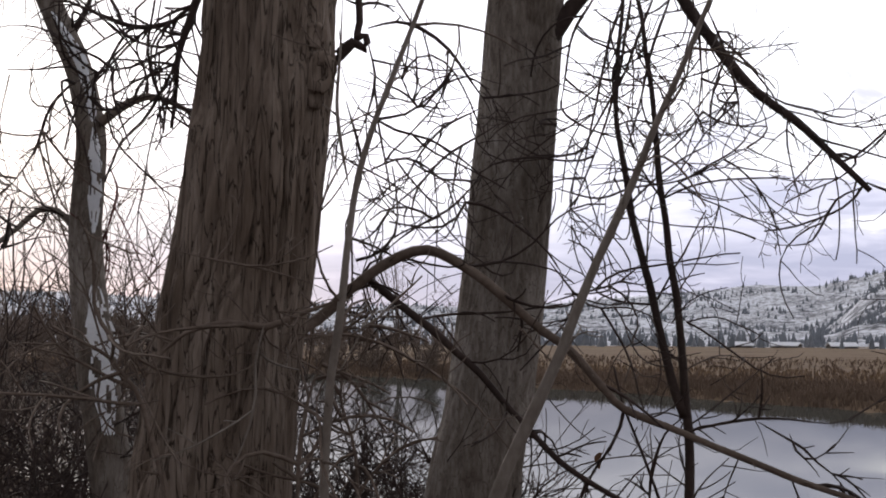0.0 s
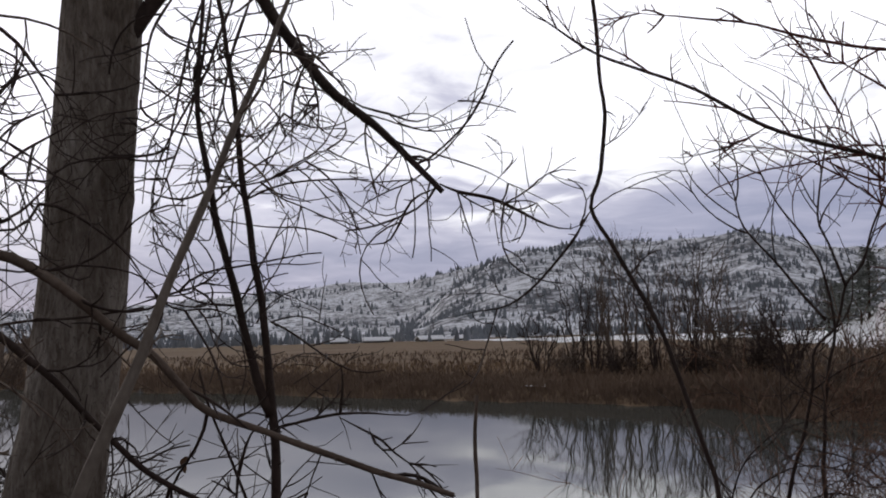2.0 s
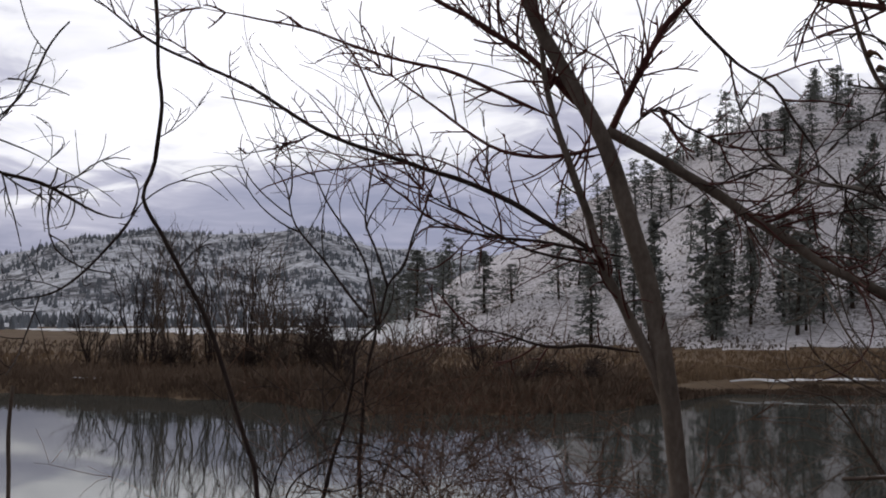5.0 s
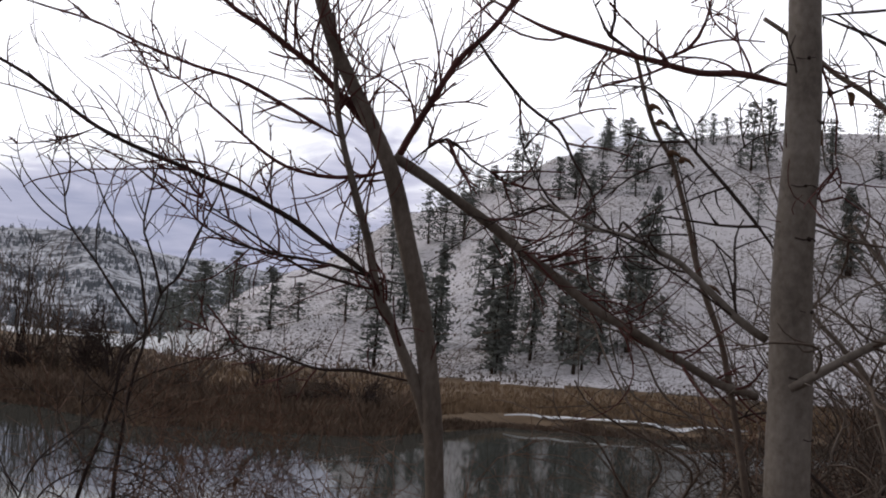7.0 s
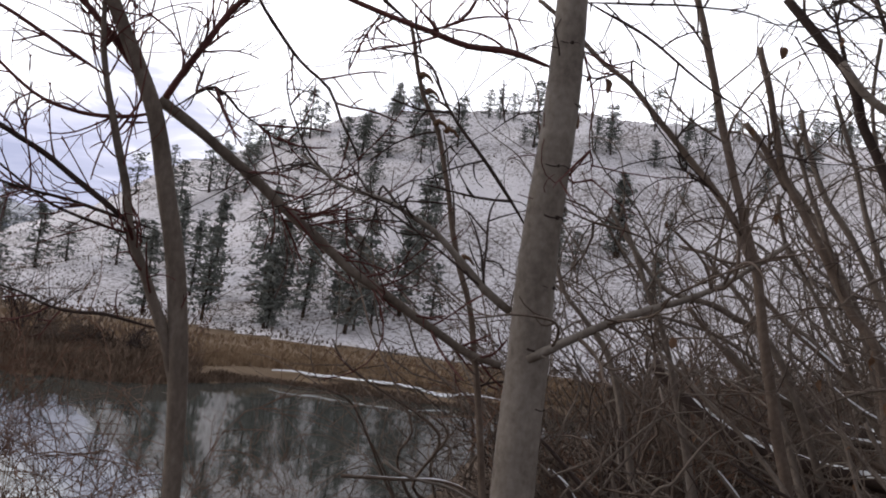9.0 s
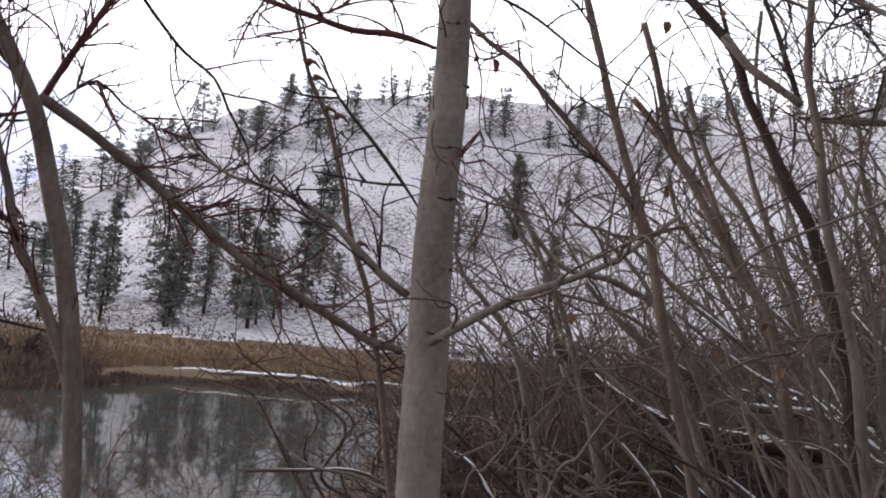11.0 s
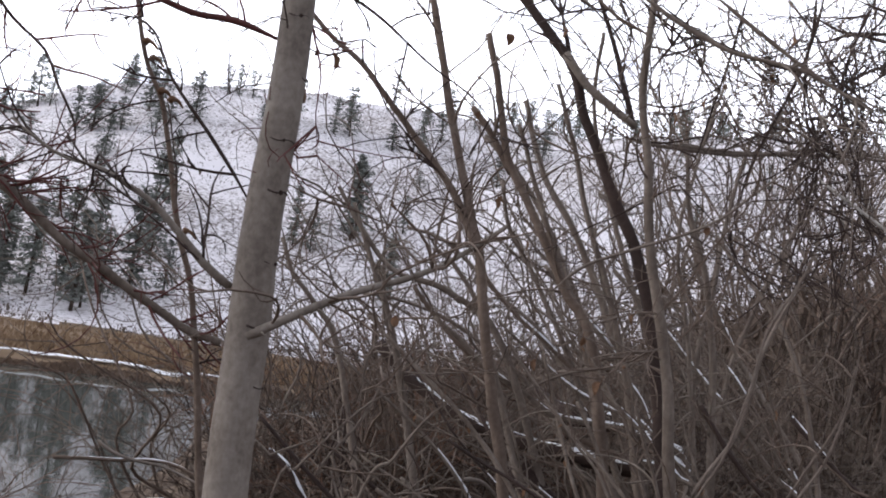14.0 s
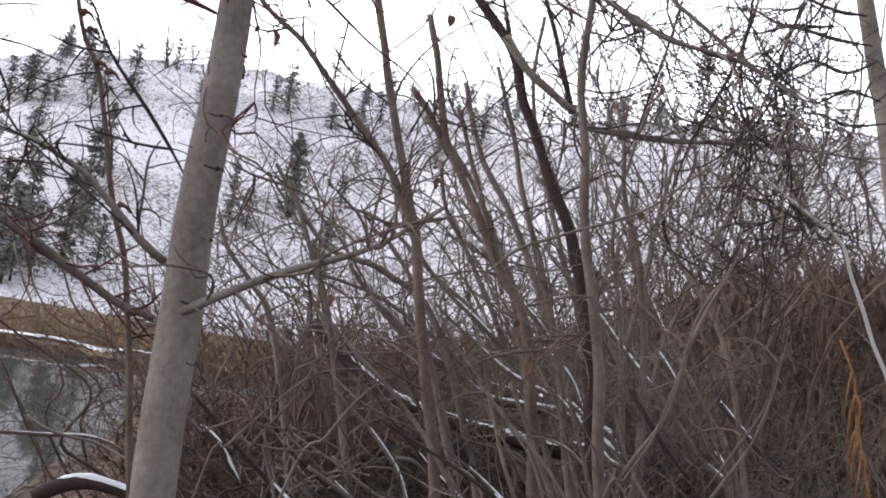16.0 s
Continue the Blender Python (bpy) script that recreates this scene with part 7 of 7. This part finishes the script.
def hill_tufts():
    """Grass heads and low sagebrush that stand out of the snow."""
    rs = np.random.RandomState(9)
    n = 26000
    az = rs.uniform(35, 94, n)
    r = hill_foot(az) + rs.uniform(0, 1, n) ** 1.2 * 104
    x, y = np.sin(np.radians(az)) * r, np.cos(np.radians(az)) * r
    keep = np.array([noise.fractal(Vector((px / 9, py / 9, 5)), 0.9, 2.0, 3) > -0.15 for px, py in zip(x, y)]) & (hill_sight(az) > 0.5)
    x, y = x[keep], y[keep]
    z = ground_height(x, y) + roughness(x, y)
    s = Shape()
    rng = random.Random(3)
    for px, py, pz in zip(x, y, z):
        h, w = rng.uniform(0.07, 0.22), rng.uniform(0.05, 0.15)
        if rng.random() < 0.03:
            h, w = h * 2.2, w * 2.0
        c = Vector((px, py, pz))
        for k in range(3):
            a = rng.uniform(0, 6.28)
            d = Vector((math.cos(a) * w, math.sin(a) * w, 0))
            i = len(s.v)
            s.v += [c - d * 0.4 - Vector((0, 0, 0.1)), c + d * 0.4 - Vector((0, 0, 0.1)), c + d * rng.uniform(0.3, 1.0) + Vector((0, 0, h * rng.uniform(0.5, 1))), c - d * rng.uniform(0.2, 0.9) + Vector((0, 0, h))]
            s.face(i, i + 1, i + 2, i + 3)
    tagged(part("hillside_grass", s, MAT["sage"], None, "", False), "grey-brown grass tufts and low brush in the snow", "grass", kind="stuff")


MAT["sage"] = speckled("sage_and_grass", [(0.32, (0.10, 0.083, 0.072)), (0.5, (0.175, 0.145, 0.124)), (0.7, (0.27, 0.228, 0.194))], 0.12, 1.5, 0.95, (1, 1, 1), 0.0, 0.01, 0.1, "World")
hill_tufts()

# ---------------------------------------------------------------- shrubs and bare trees across the water
rng = random.Random(61)
for az, gap, h in ((22.2, 14, 2.6), (23.9, 15, 4.4), (24.6, 17, 5.2), (25.5, 13, 4.6), (26.3, 16, 5.4), (27.4, 15, 4.8), (28.2, 13, 4.4), (29.0, 17, 5.6), (29.6, 14, 4.4), (30.4, 16, 4.2), (33.0, 12, 2.6), (36, 9, 2.0), (39.5, 8, 1.8)):
    shrub("willow_shrub", "bare dark willow shrub on the far bank", place(az, float(far_shore(az)) + gap), 9, h * 1.25, 1.3, 0.055, rng.choice(("dark_twig", "dark_twig", "brown_twig")), rng, 8, 1.3, 0.016, 1, curl=0.12, droop=-0.25, group="far bank willows", crook=0.25)
for az, gap, h in ((30.6, 15, 2.8), (31.4, 13, 3.4), (32.0, 15, 3.2), (32.6, 14, 2.6), (23.5, 12, 1.5), (26.0, 12, 1.4), (28.4, 11, 1.5), (35, 8, 1.3), (41, 6, 1.2), (43.5, 6, 1.2)):
    shrub("brown_bush", "dense rounded brown bush on the far bank", place(az, float(far_shore(az)) + gap), 18, h, 1.3, 0.018, rng.choice(("brown_twig", "dark_twig")), rng, 12, 0.7, 0.016, 1, curl=0.4, droop=0.0, group="far bank willows")
for az, gap, h in ((-3.5, 6, 9.0), (-1.8, 10, 10.0), (0.8, 7, 7.5), (-12.5, 5, 7.0), (-15.5, 8, 8.0), (-18.5, 6, 9.0)):
    shrub("bare_tree", "distant leafless tree on the far bank", place(az, float(far_shore(az)) + gap), 7, h, 2.2, 0.07, "brown_twig", rng, 8, 2.2, 0.016, 2, curl=0.3, droop=-0.15, group="far bank trees", category="tree")
for az, r in ((-19, 13), (-17.5, 16), (-15.5, 14), (-13, 17), (-11, 15), (-20.5, 17), (-9, 18)):
    shrub("brush", "rusty brown brush at the water's edge", place(az, r), 12, 2.0, 1.0, 0.010, "brown_twig", rng, 10, 0.6, 0.005, 1, curl=0.4)


for k in range(24):
    az = -25 + 28 * (k + rng.random()) / 24
    shrub("brown_bush", "wide bare brown bush on the distant bank", place(az, float(far_shore(az)) + rng.uniform(1, 12)), 11, rng.uniform(2.6, 4.6) * (1.0 if az < -10 else 0.7), 2.0, 0.03, "brown_twig", rng, 15, 1.1, 0.028, 0, curl=0.3, droop=-0.05, group="far bank bushes")


# ---------------------------------------------------------------- snow lying on the banks
def snow_sheet(name, label, a0, a1, gap0, gap1, seed):
    """A ragged thin sheet of snow that follows the ground."""
    s = Shape()
    n = max(6, int((a1 - a0) * 5))
    for i in range(n + 1):
        az = a0 + (a1 - a0) * i / n
        taper = min(1, 3.5 * min(i, n - i) / n + 0.05)
        mid, half = (gap0 + gap1) / 2, (gap1 - gap0) / 2 * taper
        for k in range(5):
            r = float(far_shore(az)) + mid + half * (k / 2 - 1) * (1 + 0.55 * noise.noise(Vector((az * 2.1, k, seed))))
            d = heading(az)
            s.v.append(Vector((d.x * r, d.y * r, float(ground_height(np.array([d.x * r]), np.array([d.y * r]))[0]) + 0.05 + 0.05 * (1 - abs(k / 2 - 1)))))
    for i in range(n):
        for k in range(4):
            a = i * 5 + k
            s.face(a, a + 5, a + 6, a + 1)
    tagged(part(name, s, MAT["snow"]), label, "snow", kind="structure")


snow_sheet("snow_strip", "narrow strip of snow along the far shore", 50.0, 60.5, 2.1, 2.6, 3)
snow_sheet("snow_patch", "small snow patch among the reeds", 21.2, 22.7, 3.2, 5.0, 5)
snow_sheet("snow_patch", "small snow patch among the reeds", 19.2, 20.0, 5.0, 6.6, 6)
snow_sheet("snow_patch", "small snow patch among the reeds", 33.8, 37.5, 5.0, 5.9, 8)


# ---------------------------------------------------------------- houses below the far hill
def house(az, r, width, height, rng):
    x, y, z = place(az, r)
    ob = thing("house", (x, y, z), "low distant house with a snow-covered roof", "house", "valley houses")
    w, d = width / 2, 3.0
    wall = Shape()
    wall.v = [Vector(q) for q in ((-w, -d, -0.5), (w, -d, -0.5), (w, d, -0.5), (-w, d, -0.5), (-w, -d, height), (w, -d, height), (w, d, height), (-w, d, height), (-w, 0, height + 1.1), (w, 0, height + 1.1))]
    for f in ((0, 1, 5, 4), (1, 2, 6, 9, 5), (2, 3, 7, 6), (3, 0, 4, 8, 7)):
        wall.face(*f)
    part("wall", wall, MAT["siding"], ob, "", False)
    for sgn in (-1, 1):
        roof = Shape()
        roof.v = [Vector(q) for q in ((-w - 0.5, sgn * (d + 0.6), height - 0.3), (w + 0.5, sgn * (d + 0.6), height - 0.3), (w + 0.5, 0, height + 1.25), (-w - 0.5, 0, height + 1.25))]
        roof.v += [q + Vector((0, 0, 0.3)) for q in roof.v[:4]]
        for f in ((0, 1, 2, 3), (4, 5, 6, 7), (0, 1, 5, 4), (1, 2, 6, 5), (2, 3, 7, 6), (3, 0, 4, 7)):
            roof.face(*f)
        part("roof", roof, MAT["snow"], ob, "snow-covered roof slope", False)
    for k in range(max(2, int(width / 5))):
        cx = -w + width * (k + 0.5) / max(2, int(width / 5))
        win = Shape()
        win.v = [Vector(q) for q in ((cx - 0.7, -d - 0.05, 0.1), (cx + 0.7, -d - 0.05, 0.1), (cx + 0.7, -d - 0.05, 0.7), (cx - 0.7, -d - 0.05, 0.7), (cx - 0.7, -d + 0.1, 0.1), (cx + 0.7, -d + 0.1, 0.1), (cx + 0.7, -d + 0.1, 0.7), (cx - 0.7, -d + 0.1, 0.7))]
        for f in ((0, 1, 2, 3), (0, 1, 5, 4), (1, 2, 6, 5), (2, 3, 7, 6), (3, 0, 4, 7)):
            win.face(*f)
        part("window", win, MAT["dark_pane"], ob, "", False)
    ob.rotation_euler = (0, 0, -radians(az) + rng.uniform(-0.4, 0.4))


MAT["siding"] = speckled("weathered_siding", [(0.3, (0.05, 0.042, 0.038)), (0.7, (0.11, 0.095, 0.085))], 0.6, 4, 0.8, (1, 1, 4), 0.1, 0.02)
MAT["dark_pane"] = speckled("window_pane", [(0.3, (0.02, 0.022, 0.025)), (0.7, (0.04, 0.042, 0.045))], 2, 8, 0.1, (1, 1, 1), 0.0, 0.01, 0.5)
rng = random.Random(71)
for az, r, w in ((13.1, 560, 9), (14.7, 570, 8), (15.2, 590, 6), (17.2, 560, 11), (18.6, 600, 5), (-19.2, 520, 12)):
    house(az, r, w, 1.0, rng)
